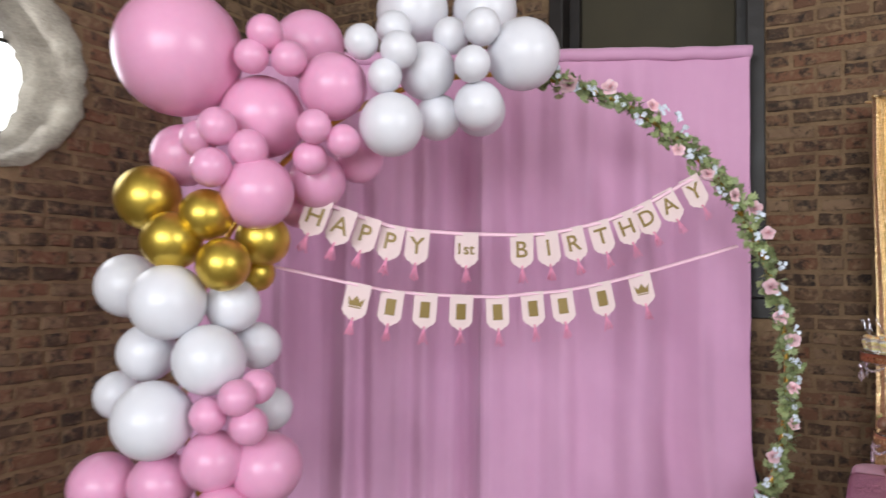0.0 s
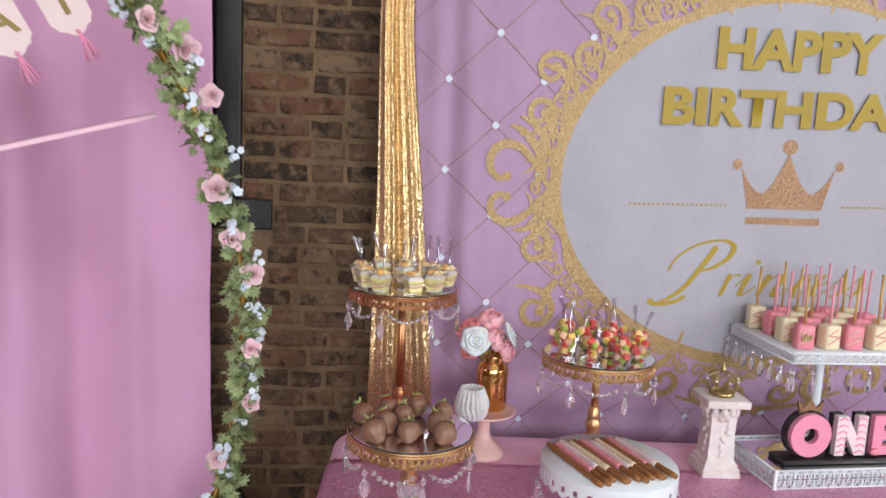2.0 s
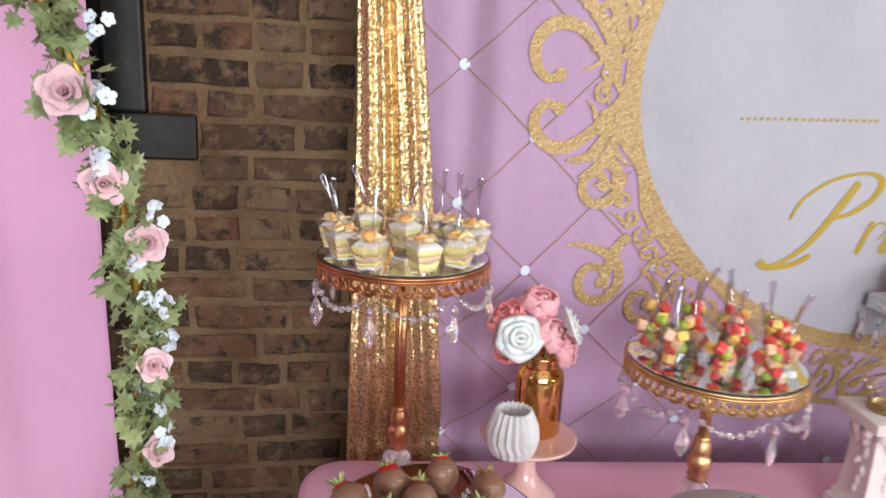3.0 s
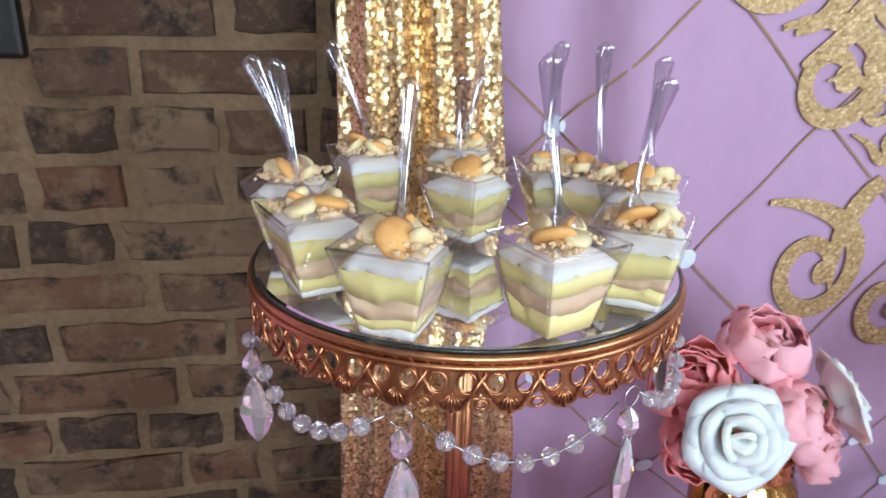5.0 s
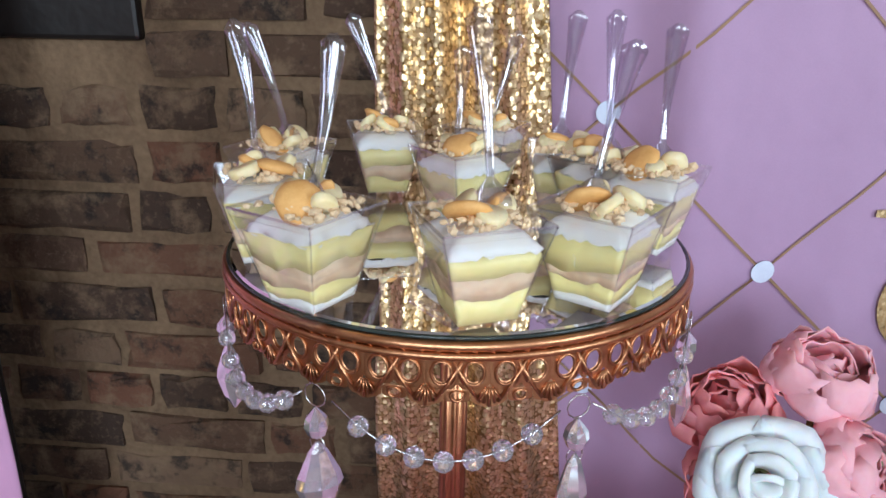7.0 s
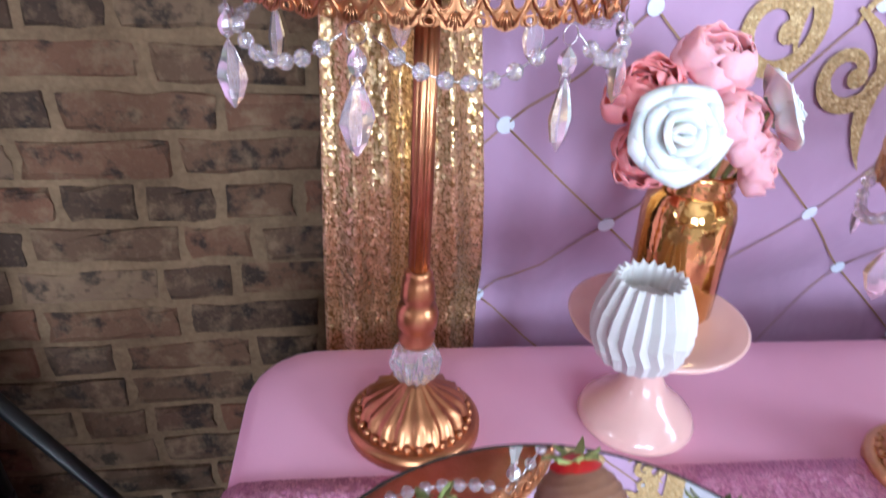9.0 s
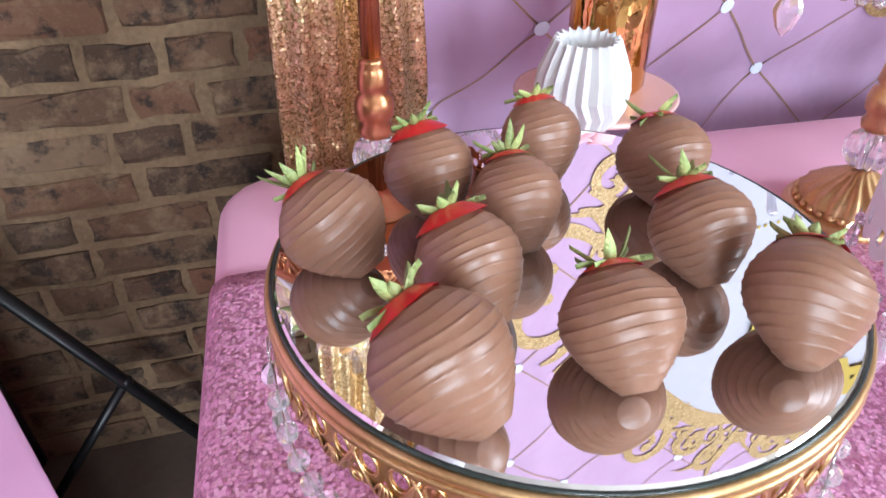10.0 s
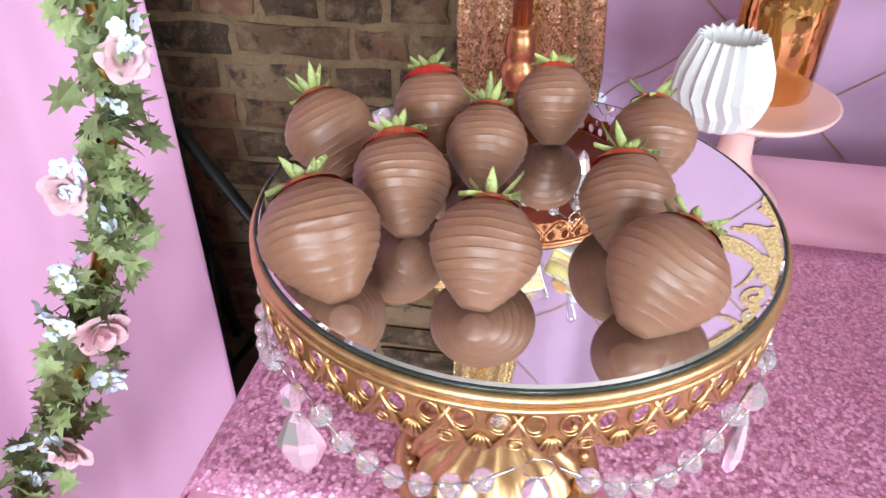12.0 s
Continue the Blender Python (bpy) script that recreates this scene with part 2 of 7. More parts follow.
PINK = mat("pink_latex", (0.78, 0.37, 0.55), (0.74, 0.34, 0.52), rough=0.3, scale=3, fine=60, bump=0.0, rough_var=0.03, sss=0.12, sss_radius=(0.04, 0.015, 0.02), spec=0.5)
WHITE = mat("white_latex", (0.76, 0.75, 0.79), (0.73, 0.72, 0.76), rough=0.32, scale=3, fine=60, bump=0.0, rough_var=0.03, sss=0.12, sss_radius=(0.04, 0.035, 0.035))
GOLD = mat("gold_chrome_latex", (0.66, 0.48, 0.09), (0.6, 0.43, 0.07), rough=0.36, metal=0.9, scale=4, fine=60, bump=0.0, rough_var=0.04)
FLAG = mat("blush_card", (0.78, 0.62, 0.6), (0.74, 0.57, 0.56), rough=0.75, scale=30, fine=700, bump=0.03, fine_bump=0.1)
FLAG_GOLD = mat("gold_foil_lettering", (0.27, 0.18, 0.045), (0.2, 0.13, 0.03), rough=0.5, metal=0.2, scale=300, bump=0.1)
RIBBON = mat("pink_satin_ribbon", (0.92, 0.62, 0.72), (0.88, 0.54, 0.66), rough=0.45, scale=60, bump=0.05)
TASSEL = mat("pink_tulle", (0.88, 0.36, 0.52), (0.8, 0.28, 0.45), rough=0.9, scale=80, bump=0.1)
LEAF = mat("garland_leaf", (0.34, 0.39, 0.19), (0.19, 0.24, 0.09), rough=0.5, scale=40, fine=300, bump=0.2, island="object", island_amount=0.35)
STEM = mat("garland_stem", (0.2, 0.19, 0.06), (0.11, 0.1, 0.03), rough=0.7, scale=60, bump=0.3)
HOOP_GOLD = mat("brushed_gold_tube", (0.6, 0.36, 0.08), (0.5, 0.29, 0.06), rough=0.35, metal=1.0, scale=40, bump=0.03)
BLUSH = mat("blush_silk_petal", (0.84, 0.60, 0.64), (0.80, 0.48, 0.53), rough=0.7, scale=60, bump=0.1, sss=0.15, sss_radius=(0.006, 0.003, 0.003), island="object", island_amount=0.12)
BLOSSOM = mat("pale_blue_white_petal", (0.78, 0.82, 0.88), (0.66, 0.72, 0.82), rough=0.7, scale=60, bump=0.1)
ROSE_WHITE = mat("white_foam_petal", (0.90, 0.89, 0.86), (0.86, 0.85, 0.81), rough=0.7, scale=60, bump=0.08, sss=0.3)
ROSE_PINK = mat("pink_silk_petal", (1.0, 0.50, 0.55), (0.98, 0.42, 0.47), rough=0.65, scale=50, bump=0.15, sss=0.25)
ROSE_CORAL = mat("coral_silk_petal", (0.98, 0.36, 0.37), (0.95, 0.29, 0.31), rough=0.65, scale=50, bump=0.15, sss=0.25)
COPPER = mat("rose_gold_metal", (0.62, 0.3, 0.15), (0.5, 0.22, 0.1), rough=0.33, metal=1.0, scale=60, fine=500, bump=0.08, fine_bump=0.05)
ANTIQUE = mat("antique_gold_metal", (0.74, 0.49, 0.25), (0.58, 0.35, 0.16), rough=0.38, metal=1.0, scale=60, fine=500, bump=0.08, fine_bump=0.05)
MIRROR = mat("mirror_glass", (0.9, 0.89, 0.9), (0.88, 0.87, 0.88), rough=0.015, metal=1.0, scale=8, bump=0.0, rough_var=0.008)
MIRROR_EDGE = mat("dark_mirror_edge", (0.04, 0.05, 0.045), (0.02, 0.025, 0.022), rough=0.2, scale=40, bump=0.0)
CRYSTAL = crystal("crystal_glass", (0.97, 0.93, 0.97))
CRYSTAL_PINK = crystal("rosy_crystal_glass", (0.97, 0.86, 0.93))
SILVER = mat("silver_wire", (0.7, 0.68, 0.68), (0.6, 0.58, 0.58), rough=0.25, metal=1.0, scale=60, bump=0.0)
RIM_PLASTIC = clear("clear_rim_plastic", (0.965, 0.96, 0.975), gloss=1.0, rough=0.1, ior=1.9)
PLASTIC = clear("clear_plastic", (0.985, 0.985, 0.99))
PUDDING = mat("banana_pudding", (1.0, 0.88, 0.40), (0.98, 0.82, 0.33), rough=0.35, scale=70, bump=0.15, sss=0.08, sss_radius=(0.006, 0.004, 0.002))
CRUMB_LAYER = mat("soaked_wafer_layer", (0.92, 0.71, 0.47), (0.80, 0.54, 0.33), rough=0.55, scale=140, bump=0.4, sss=0.05)
CREAM = mat("whipped_cream", (0.95, 0.93, 0.88), (0.92, 0.88, 0.80), rough=0.45, scale=110, bump=0.3, sss=0.08, sss_radius=(0.005, 0.004, 0.003))
WAFER = mat("vanilla_wafer", (0.84, 0.48, 0.16), (0.74, 0.37, 0.10), rough=0.6, scale=120, fine=900, bump=0.15, fine_bump=0.2)
BANANA = mat("banana_slice_flesh", (0.90, 0.78, 0.48), (0.84, 0.66, 0.34), rough=0.4, scale=130, bump=0.15, sss=0.3, sss_radius=(0.005, 0.004, 0.002))
CRUMB = mat("wafer_crumbs", (0.86, 0.68, 0.44), (0.72, 0.48, 0.25), rough=0.75, scale=200, bump=0.3)
CHOC = mat("milk_chocolate", (0.275, 0.138, 0.085), (0.225, 0.108, 0.064), rough=0.38, scale=45, fine=500, bump=0.08, fine_bump=0.03, rough_var=0.14, sss=0.05, sss_radius=(0.004, 0.002, 0.001))
BERRY = mat("red_strawberry_skin", (0.70, 0.012, 0.022), (0.52, 0.006, 0.015), rough=0.3, scale=150, bump=0.3, sss=0.15, sss_radius=(0.004, 0.001, 0.001))
CALYX = mat("strawberry_leaf", (0.42, 0.46, 0.17), (0.16, 0.22, 0.06), rough=0.5, scale=120, bump=0.2, island="object", island_amount=0.3)
BLUSH_CERAMIC = mat("glossy_blush_ceramic", (0.83, 0.53, 0.48), (0.8, 0.5, 0.45), rough=0.15, scale=6, bump=0.0, rough_var=0.04, coat=0.4)
WHITE_CERAMIC = mat("matte_white_ceramic", (0.70, 0.69, 0.68), (0.66, 0.65, 0.64), rough=0.45, scale=20, bump=0.03)
GOLD_GLASS = mat("gold_mercury_glass", (0.80, 0.48, 0.2), (0.68, 0.37, 0.11), rough=0.08, metal=1.0, scale=18, bump=0.25, rough_var=0.05)
WHITE_METAL = mat("white_enamel_metal", (0.8, 0.84, 0.86), (0.76, 0.8, 0.83), rough=0.35, scale=20, bump=0.03)
WHITE_PLASTER = mat("chalky_white_plaster", (0.8, 0.73, 0.7), (0.68, 0.6, 0.57), rough=0.75, scale=60, bump=0.25)
FRUIT_RED = mat("cut_strawberry", (0.74, 0.11, 0.08), (0.62, 0.05, 0.05), rough=0.3, scale=90, bump=0.2, sss=0.2)
FRUIT_GREEN = mat("green_grape", (0.42, 0.52, 0.09), (0.34, 0.44, 0.06), rough=0.25, scale=90, bump=0.1, sss=0.3)
FRUIT_YELLOW = mat("mango_cube", (0.92, 0.66, 0.20), (0.88, 0.56, 0.12), rough=0.3, scale=90, bump=0.2, sss=0.2)
FRUIT_ORANGE = mat("melon_cube", (0.90, 0.60, 0.42), (0.86, 0.48, 0.30), rough=0.3, scale=90, bump=0.2, sss=0.2)
PRETZEL = mat("baked_pretzel", (0.36, 0.15, 0.045), (0.24, 0.09, 0.025), rough=0.45, scale=70, bump=0.2)
ICING_PINK = mat("pink_icing", (0.85, 0.3, 0.36), (0.8, 0.24, 0.3), rough=0.5, scale=130, bump=0.35)
ICING_IVORY = mat("ivory_icing", (0.84, 0.74, 0.52), (0.78, 0.66, 0.42), rough=0.5, scale=130, bump=0.35)
ICING_WHITE = mat("white_icing", (0.84, 0.76, 0.74), (0.78, 0.66, 0.66), rough=0.5, scale=160, bump=0.4)
STICK_GOLD = mat("gold_striped_straw", (0.7, 0.45, 0.15), (0.6, 0.34, 0.1), rough=0.4, metal=0.4, scale=60, bump=0.0)
STICK_PINK = mat("pink_paper_straw", (0.85, 0.38, 0.45), (0.8, 0.3, 0.38), rough=0.5, scale=60, bump=0.0)
CROWN_GOLD = mat("antique_crown_metal", (0.55, 0.42, 0.22), (0.4, 0.29, 0.13), rough=0.35, metal=1.0, scale=80, bump=0.1)
PEARL = mat("pearl_bead", (0.82, 0.76, 0.72), (0.78, 0.72, 0.68), rough=0.15, scale=30, bump=0.0, coat=0.5)
SIGN_PINK = mat("pink_painted_board", (0.86, 0.32, 0.45), (0.82, 0.28, 0.41), rough=0.45, scale=30, bump=0.03)
SIGN_PALE = mat("pale_pink_board", (0.87, 0.72, 0.74), (0.82, 0.66, 0.69), rough=0.45, scale=30, bump=0.03)
SIGN_BLACK = mat("black_sign_board", (0.015, 0.012, 0.014), (0.01, 0.008, 0.009), rough=0.4, scale=30, bump=0.03)
SKY_GLOW = shine("bright_sky_pane", (0.95, 0.98, 1.0), 3.0)

# ---- mesh helpers ----


def part(name, bm, material, parent=None, label="", smooth=True, thick=0.0, m=None):
    """Links a bmesh as one mesh object, under a thing or a part."""
    me = bpy.data.meshes.new(name)
    bm.to_mesh(me)
    bm.free()
    me.materials.append(material)
    if smooth:
        me.polygons.foreach_set("use_smooth", [True] * len(me.polygons))
    ob = new(name, me)
    ob.parent = parent
    if m is not None or parent is None:
        ob.matrix_basis = (m if m is not None else Matrix()) if parent else SITE @ (m if m is not None else Matrix())
    if label:
        tagged(ob, label)
    if thick:
        s = ob.modifiers.new("thickness", "SOLIDIFY")
        s.thickness = thick
    return ob


def share(name, me, parent, m):
    """One more object on a mesh that is already there."""
    ob = new(name, me)
    ob.parent = parent
    ob.matrix_basis = m
    return ob


def thing(name, m, label, category, group="", kind=""):
    ob = new(name)
    ob.empty_display_size = 0.05
    ob.matrix_basis = SITE @ m
    return tagged(ob, label, category, group, kind)


def lathe(profile, seg=40, bm=None, m=None, flute=0, depth=0.0, z_range=(-9, 9)):
    """Turns a profile of (radius, height) round z. flute: ribs round it, within z_range."""
    bm = bm or bmesh.new()
    rows = []
    for r, z in profile:
        row = []
        for i in range(seg):
            a = 2 * math.pi * i / seg
            q = r
            if flute and z_range[0] <= z <= z_range[1]:
                q = r * (1 - depth * (0.5 - 0.5 * math.cos(flute * a)))
            v = Vector((q * math.cos(a), q * math.sin(a), z))
            row.append(bm.verts.new(m @ v if m else v))
        rows.append(row)
    for a, b in zip(rows, rows[1:]):
        for i in range(seg):
            j = (i + 1) % seg
            bm.faces.new((a[i], a[j], b[j], b[i]))
    for row, flip in ((rows[0], True), (rows[-1], False)):
        bm.faces.new(list(reversed(row)) if flip else row)
    return bm


def tube(points, radius, seg=8, closed=False, bm=None, radii=None, flat=1.0, m=None):
    """A round tube along points; flat squeezes it across."""
    bm = bm or bmesh.new()
    pts = [Vector(p) for p in points]
    n = len(pts)
    rings = []
    side = None
    for i, p in enumerate(pts):
        a = pts[(i - 1) % n] if closed or i > 0 else p
        b = pts[(i + 1) % n] if closed or i < n - 1 else p
        d = (b - a).normalized()
        if side is None:
            side = d.orthogonal().normalized()
        else:
            side = (side - d * side.dot(d)).normalized()
        up = d.cross(side)
        r = radii[i] if radii else radius
        ring = []
        for k in range(seg):
            t = 2 * math.pi * k / seg
            v = p + side * (r * math.cos(t)) + up * (r * flat * math.sin(t))
            ring.append(bm.verts.new(m @ v if m else v))
        rings.append(ring)
    for i in range(n if closed else n - 1):
        a, b = rings[i], rings[(i + 1) % n]
        for k in range(seg):
            j = (k + 1) % seg
            bm.faces.new((a[k], a[j], b[j], b[k]))
    if not closed:
        bm.faces.new(list(reversed(rings[0])))
        bm.faces.new(rings[-1])
    return bm


def block(w, d, h, m=None, bevel=0.0, bm=None):
    """A box on z = 0, centred in x and y."""
    bm = bm or bmesh.new()
    made = bmesh.ops.create_cube(bm, size=1.0, matrix=(m or Matrix()) @ Matrix.Translation((0, 0, h / 2)) @ Matrix.Diagonal((w, d, h, 1)))
    if bevel:
        edges = {e for v in made["verts"] for e in v.link_edges}
        bmesh.ops.bevel(bm, geom=list(edges), offset=bevel, segments=2, affect="EDGES", profile=0.5)
    return bm


def lump(r, m=None, sub=1, bm=None, rough=0.0, rng=random):
    bm = bm or bmesh.new()
    made = bmesh.ops.create_icosphere(bm, subdivisions=sub, radius=r)
    for v in made["verts"]:
        if rough:
            v.co *= 1 + rng.uniform(-rough, rough)
        if m:
            v.co = m @ v.co
    return bm


def plate_shape(outline, thick, bm=None, m=None):
    """A flat plate with a closed outline in x, z; its face looks along -y."""
    bm = bm or bmesh.new()
    m = m or Matrix()
    front = [bm.verts.new(m @ Vector((x, -thick / 2, z))) for x, z in outline]
    back = [bm.verts.new(m @ Vector((x, thick / 2, z))) for x, z in outline]
    bm.faces.new(front)
    bm.faces.new(list(reversed(back)))
    n = len(outline)
    for i in range(n):
        j = (i + 1) % n
        bm.faces.new((front[j], front[i], back[i], back[j]))
    return bm


def letters(text, size, extrude=0.0, shear=0.0, width=None, bold=0.0):
    """A bmesh of the built-in font in x, z, centred, its face along -y."""
    cu = bpy.data.curves.new("lettering", "FONT")
    cu.body, cu.size, cu.extrude, cu.shear, cu.offset = text, size, extrude, shear, bold
    cu.align_x, cu.align_y, cu.resolution_u = "CENTER", "CENTER", 4
    ob = bpy.data.objects.new("lettering", cu)
    me = bpy.data.meshes.new_from_object(ob)
    bm = bmesh.new()
    bm.from_mesh(me)
    bpy.data.objects.remove(ob)
    bpy.data.curves.remove(cu)
    bpy.data.meshes.remove(me)
    xs = [v.co.x for v in bm.verts]
    k = width / (max(xs) - min(xs)) if width else 1.0
    c = (max(xs) + min(xs)) / 2
    for v in bm.verts:
        v.co = Vector(((v.co.x - c) * k, -v.co.z, v.co.y))
    return bm

# ---- structure ----


def slab_wall(name, m, length, openings, material, label, thick=0.3):
    """A wall along x, its inner face on y = 0, built round its openings (x0, x1, z0, z1)."""
    bm = bmesh.new()

    def piece(x0, x1, z0, z1):
        if x1 - x0 > 1e-4 and z1 - z0 > 1e-4:
            block(x1 - x0, thick, z1 - z0, pose((x0 + x1) / 2, thick / 2, z0), bm=bm)
    at = 0.0
    for x0, x1, z0, z1 in openings:
        piece(at, x0, 0, ROOM_H)
        piece(x0, x1, 0, z0)
        piece(x0, x1, z1, ROOM_H)
        at = x1
    piece(at, length, 0, ROOM_H)
    return tagged(part(name, bm, material, smooth=False, m=m), label, "wall", kind="structure")


WINDOW = (1.264, 2.19, 1.305, 3.1)
WINDOW_FAR = (3.313, 4.24, 1.305, 3.1)
wall_north = slab_wall("wall_north", ROOM, ROOM_W, [WINDOW, WINDOW_FAR], MORTAR, "old brown brick wall with sandy mortar behind the dessert table")
slab_wall("wall_south", ROOM @ pose(ROOM_W, -ROOM_D, 0, 0, 0, 180), ROOM_W,
          [(ROOM_W - WIN_B[1], ROOM_W - WIN_B[0], *WIN_Z), (ROOM_W - WIN_A[1], ROOM_W - WIN_A[0], *WIN_Z)], PLASTER, "plain plastered wall with two tall window openings")
slab_wall("wall_east", ROOM @ pose(ROOM_W, 0, 0, 0, 0, -90), ROOM_D, [(*WIN_E, *WIN_EZ)], PLASTER, "plain plastered side wall with a wide window opening")

# the wall with the round window: x = 0 of the room, local x runs towards the room's back
HOLE_S, HOLE_Z, HOLE_R, HOLE_Q = 1.84, 2.08, 0.335, 0.5
bm = bmesh.new()


def west_piece(x0, x1, z0, z1):
    block(x1 - x0, 0.3, z1 - z0, Matrix.Translation(((x0 + x1) / 2, 0.15, z0)), bm=bm)


west_piece(0, HOLE_S - HOLE_Q, 0, ROOM_H)
west_piece(HOLE_S + HOLE_Q, ROOM_D, 0, ROOM_H)
west_piece(HOLE_S - HOLE_Q, HOLE_S + HOLE_Q, 0, HOLE_Z - HOLE_Q)
west_piece(HOLE_S - HOLE_Q, HOLE_S + HOLE_Q, HOLE_Z + HOLE_Q, ROOM_H)
for y, sign in ((0.0, 1), (0.3, -1)):
    inner, outer = [], []
    for i in range(64):
        a = 2 * math.pi * i / 64
        c, s = math.cos(a), math.sin(a)
        k = HOLE_Q / max(abs(c), abs(s))
        inner.append(bm.verts.new((HOLE_S + HOLE_R * c, y, HOLE_Z + HOLE_R * s)))
        outer.append(bm.verts.new((HOLE_S + k * c, y, HOLE_Z + k * s)))
    for i in range(64):
        j = (i + 1) % 64
        bm.faces.new((inner[i], inner[j], outer[j], outer[i]))
for v in bm.verts:
    v.co = Vector((-v.co.y, -v.co.x, v.co.z))
wall_west = tagged(part("wall_west", bm, MORTAR, smooth=False, m=ROOM), "old brown brick wall pierced by a round window", "wall", kind="structure")

bm = block(ROOM_W + 0.6, ROOM_D + 0.6, 0.2, pose(ROOM_W / 2, -ROOM_D / 2, GROUND - 0.2))
tagged(part("floor", bm, FLOOR, smooth=False, m=ROOM), "grey-brown worn concrete floor", "floor", kind="structure")
bm = block(ROOM_W + 0.6, ROOM_D + 0.6, 0.2, pose(ROOM_W / 2, -ROOM_D / 2, ROOM_H))
tagged(part("ceiling", bm, CEILING, smooth=False, m=ROOM), "plain off-white ceiling", "ceiling", kind="structure")

# dark windows behind the curtain and above the backdrop


def tall_window(name, opening, label):
    win = tagged(thing(name, ROOM @ pose((opening[0] + opening[1]) / 2, 0, opening[2]), label, "window"), kind="structure")
    ww, wh = opening[1] - opening[0], opening[3] - opening[2]
    for x in (-ww / 2 + 0.035, ww / 2 - 0.035):
        part("window_jamb", block(0.07, 0.16, wh, pose(x, 0.06, 0), bevel=0.006), DARK_WOOD, win, smooth=False)
    for z in (0.0, wh - 0.07):
        part("window_rail", block(ww - 0.14, 0.16, 0.07, pose(0, 0.06, z), bevel=0.006), DARK_WOOD, win, smooth=False)
    for x in (-ww / 2 + 0.095, ww / 2 - 0.095):
        part("sash_stile", block(0.05, 0.05, wh - 0.14, pose(x, 0.1, 0.07), bevel=0.004), DARK_WOOD, win, smooth=False)
    part("window_sill", block(ww + 0.166, 0.10, 0.083, pose(0, 0.038, -0.083), bevel=0.005), DARK_WOOD, win, "dark sill with ends let into the brickwork", smooth=False)
    part("window_shade", block(ww - 0.24, 0.02, wh - 0.14, pose(0, 0.13, 0.07)), SHADE, win, "drawn olive fabric shade", smooth=False)
    part("outer_pane", block(ww - 0.14, 0.01, wh - 0.14, pose(0, 0.2, 0.07)), DARK_WOOD, win, smooth=False)


tall_window("window_1", WINDOW, "tall window with dark wooden frame and drawn olive shade")
tall_window("window_3", WINDOW_FAR, "tall dark-framed window partly hidden by the printed backdrop")

# round window
rw = tagged(thing("window_2", ROOM @ pose(0, -HOLE_S, HOLE_Z, 0, -90, 0), "round window with deep pale stone reveal, bright sky outside", "window"), kind="structure")
bm = bmesh.new()
rows = []
rng = random.Random(3)
for k, (r, z) in enumerate(((HOLE_R + 0.012, -0.012), (HOLE_R - 0.006, -0.014), (HOLE_R - 0.03, 0.08), (HOLE_R - 0.06, 0.17), (HOLE_R - 0.075, 0.26), (HOLE_R + 0.012, 0.26))):
    rows.append([bm.verts.new(((r + rng.uniform(-0.011, 0.011)) * math.cos(i * math.pi / 36), (r + rng.uniform(-0.011, 0.011)) * math.sin(i * math.pi / 36), z + rng.uniform(-0.006, 0.006))) for i in range(72)])
for a, b in zip(rows, rows[1:]):
    for i in range(72):
        bm.faces.new((a[i], a[(i + 1) % 72], b[(i + 1) % 72], b[i]))
part("window_reveal", bm, STONE, rw)
part("window_pane", lathe([(0.001, 0.262), (0.29, 0.262), (0.29, 0.27), (0.001, 0.27)], 48), SKY_GLOW, rw)
for y, tilt in ((0.14, 4), (-0.16, -6)):
    part("glazing_bar", tube([(y, -0.24, 0.255), (y + 0.02 * tilt / 4, 0.24, 0.255)], 0.007, 6), DARK_WOOD, rw)

# ---- curtain behind the hoop ----
CX0, CX1, CTOP = -1.13, 1.192, 2.294


def curtain_y(x, z):
    y = 2.778 + (1.20 - x) * 0.09
    k = min(1.0, (CTOP - z) / 0.35 + 0.2)
    f = 0.15 * noise.noise(Vector((x * 6.0, z * 0.22, 3.0))) * min(1.0, max(0.25, (1.18 - x) / 0.25)) + 0.042 * noise.noise(Vector((x * 14, z * 0.3, 9.0))) * min(1.0, max(0.3, (1.18 - x) / 0.25)) + 0.014 * math.sin(x * 31 + 0.6 * math.sin(x * 9)) * max(0.0, min(1.0, (z - 0.9) / 0.8))
    soft = 0.95 + 0.2 * math.tanh((0.35 - x) * 3)
    return y + f * k * soft + 0.004 * math.sin(x * 11 + z * 7) + 0.003 * math.sin(z * 17 + x * 23)


def sweep(x, z):
    """The hem lies forward on the floor beside the hoop's foot."""
    return 0.30 * max(0.0, (0.80 - z) / 0.67) ** 1.6 * max(0.0, min(1.0, (x - 0.35) / 0.6))


curtain = thing("curtain", Matrix(), "pair of pink cloth curtain panels hanging in soft folds", "curtain")
for x0, x1 in ((CX0, 0.143), (0.140, CX1)):
    bm = bmesh.new()
    nx, nz = int((x1 - x0) / 0.008), 56
    vs = []
    for j in range(nz + 1):
        z = GROUND + 0.01 + (CTOP - GROUND - 0.01) * j / nz
        row = []
        for i in range(nx + 1):
            x = x0 + (x1 - x0) * i / nx
            edge = 0.028 * max(0.0, 1 - (x - 0.140) / 0.03) if x0 > 0 else 0.0
            row.append(bm.verts.new((x, curtain_y(x, z) - edge - 0.02 * max(0, (x - 1.112) / 0.09) - sweep(x, z), z)))
        vs.append(row)
    for j in range(nz):
        for i in range(nx):
            bm.faces.new((vs[j][i], vs[j][i + 1], vs[j + 1][i + 1], vs[j + 1][i]))
    part("curtain_panel", bm, CURTAIN, curtain, thick=0.002)
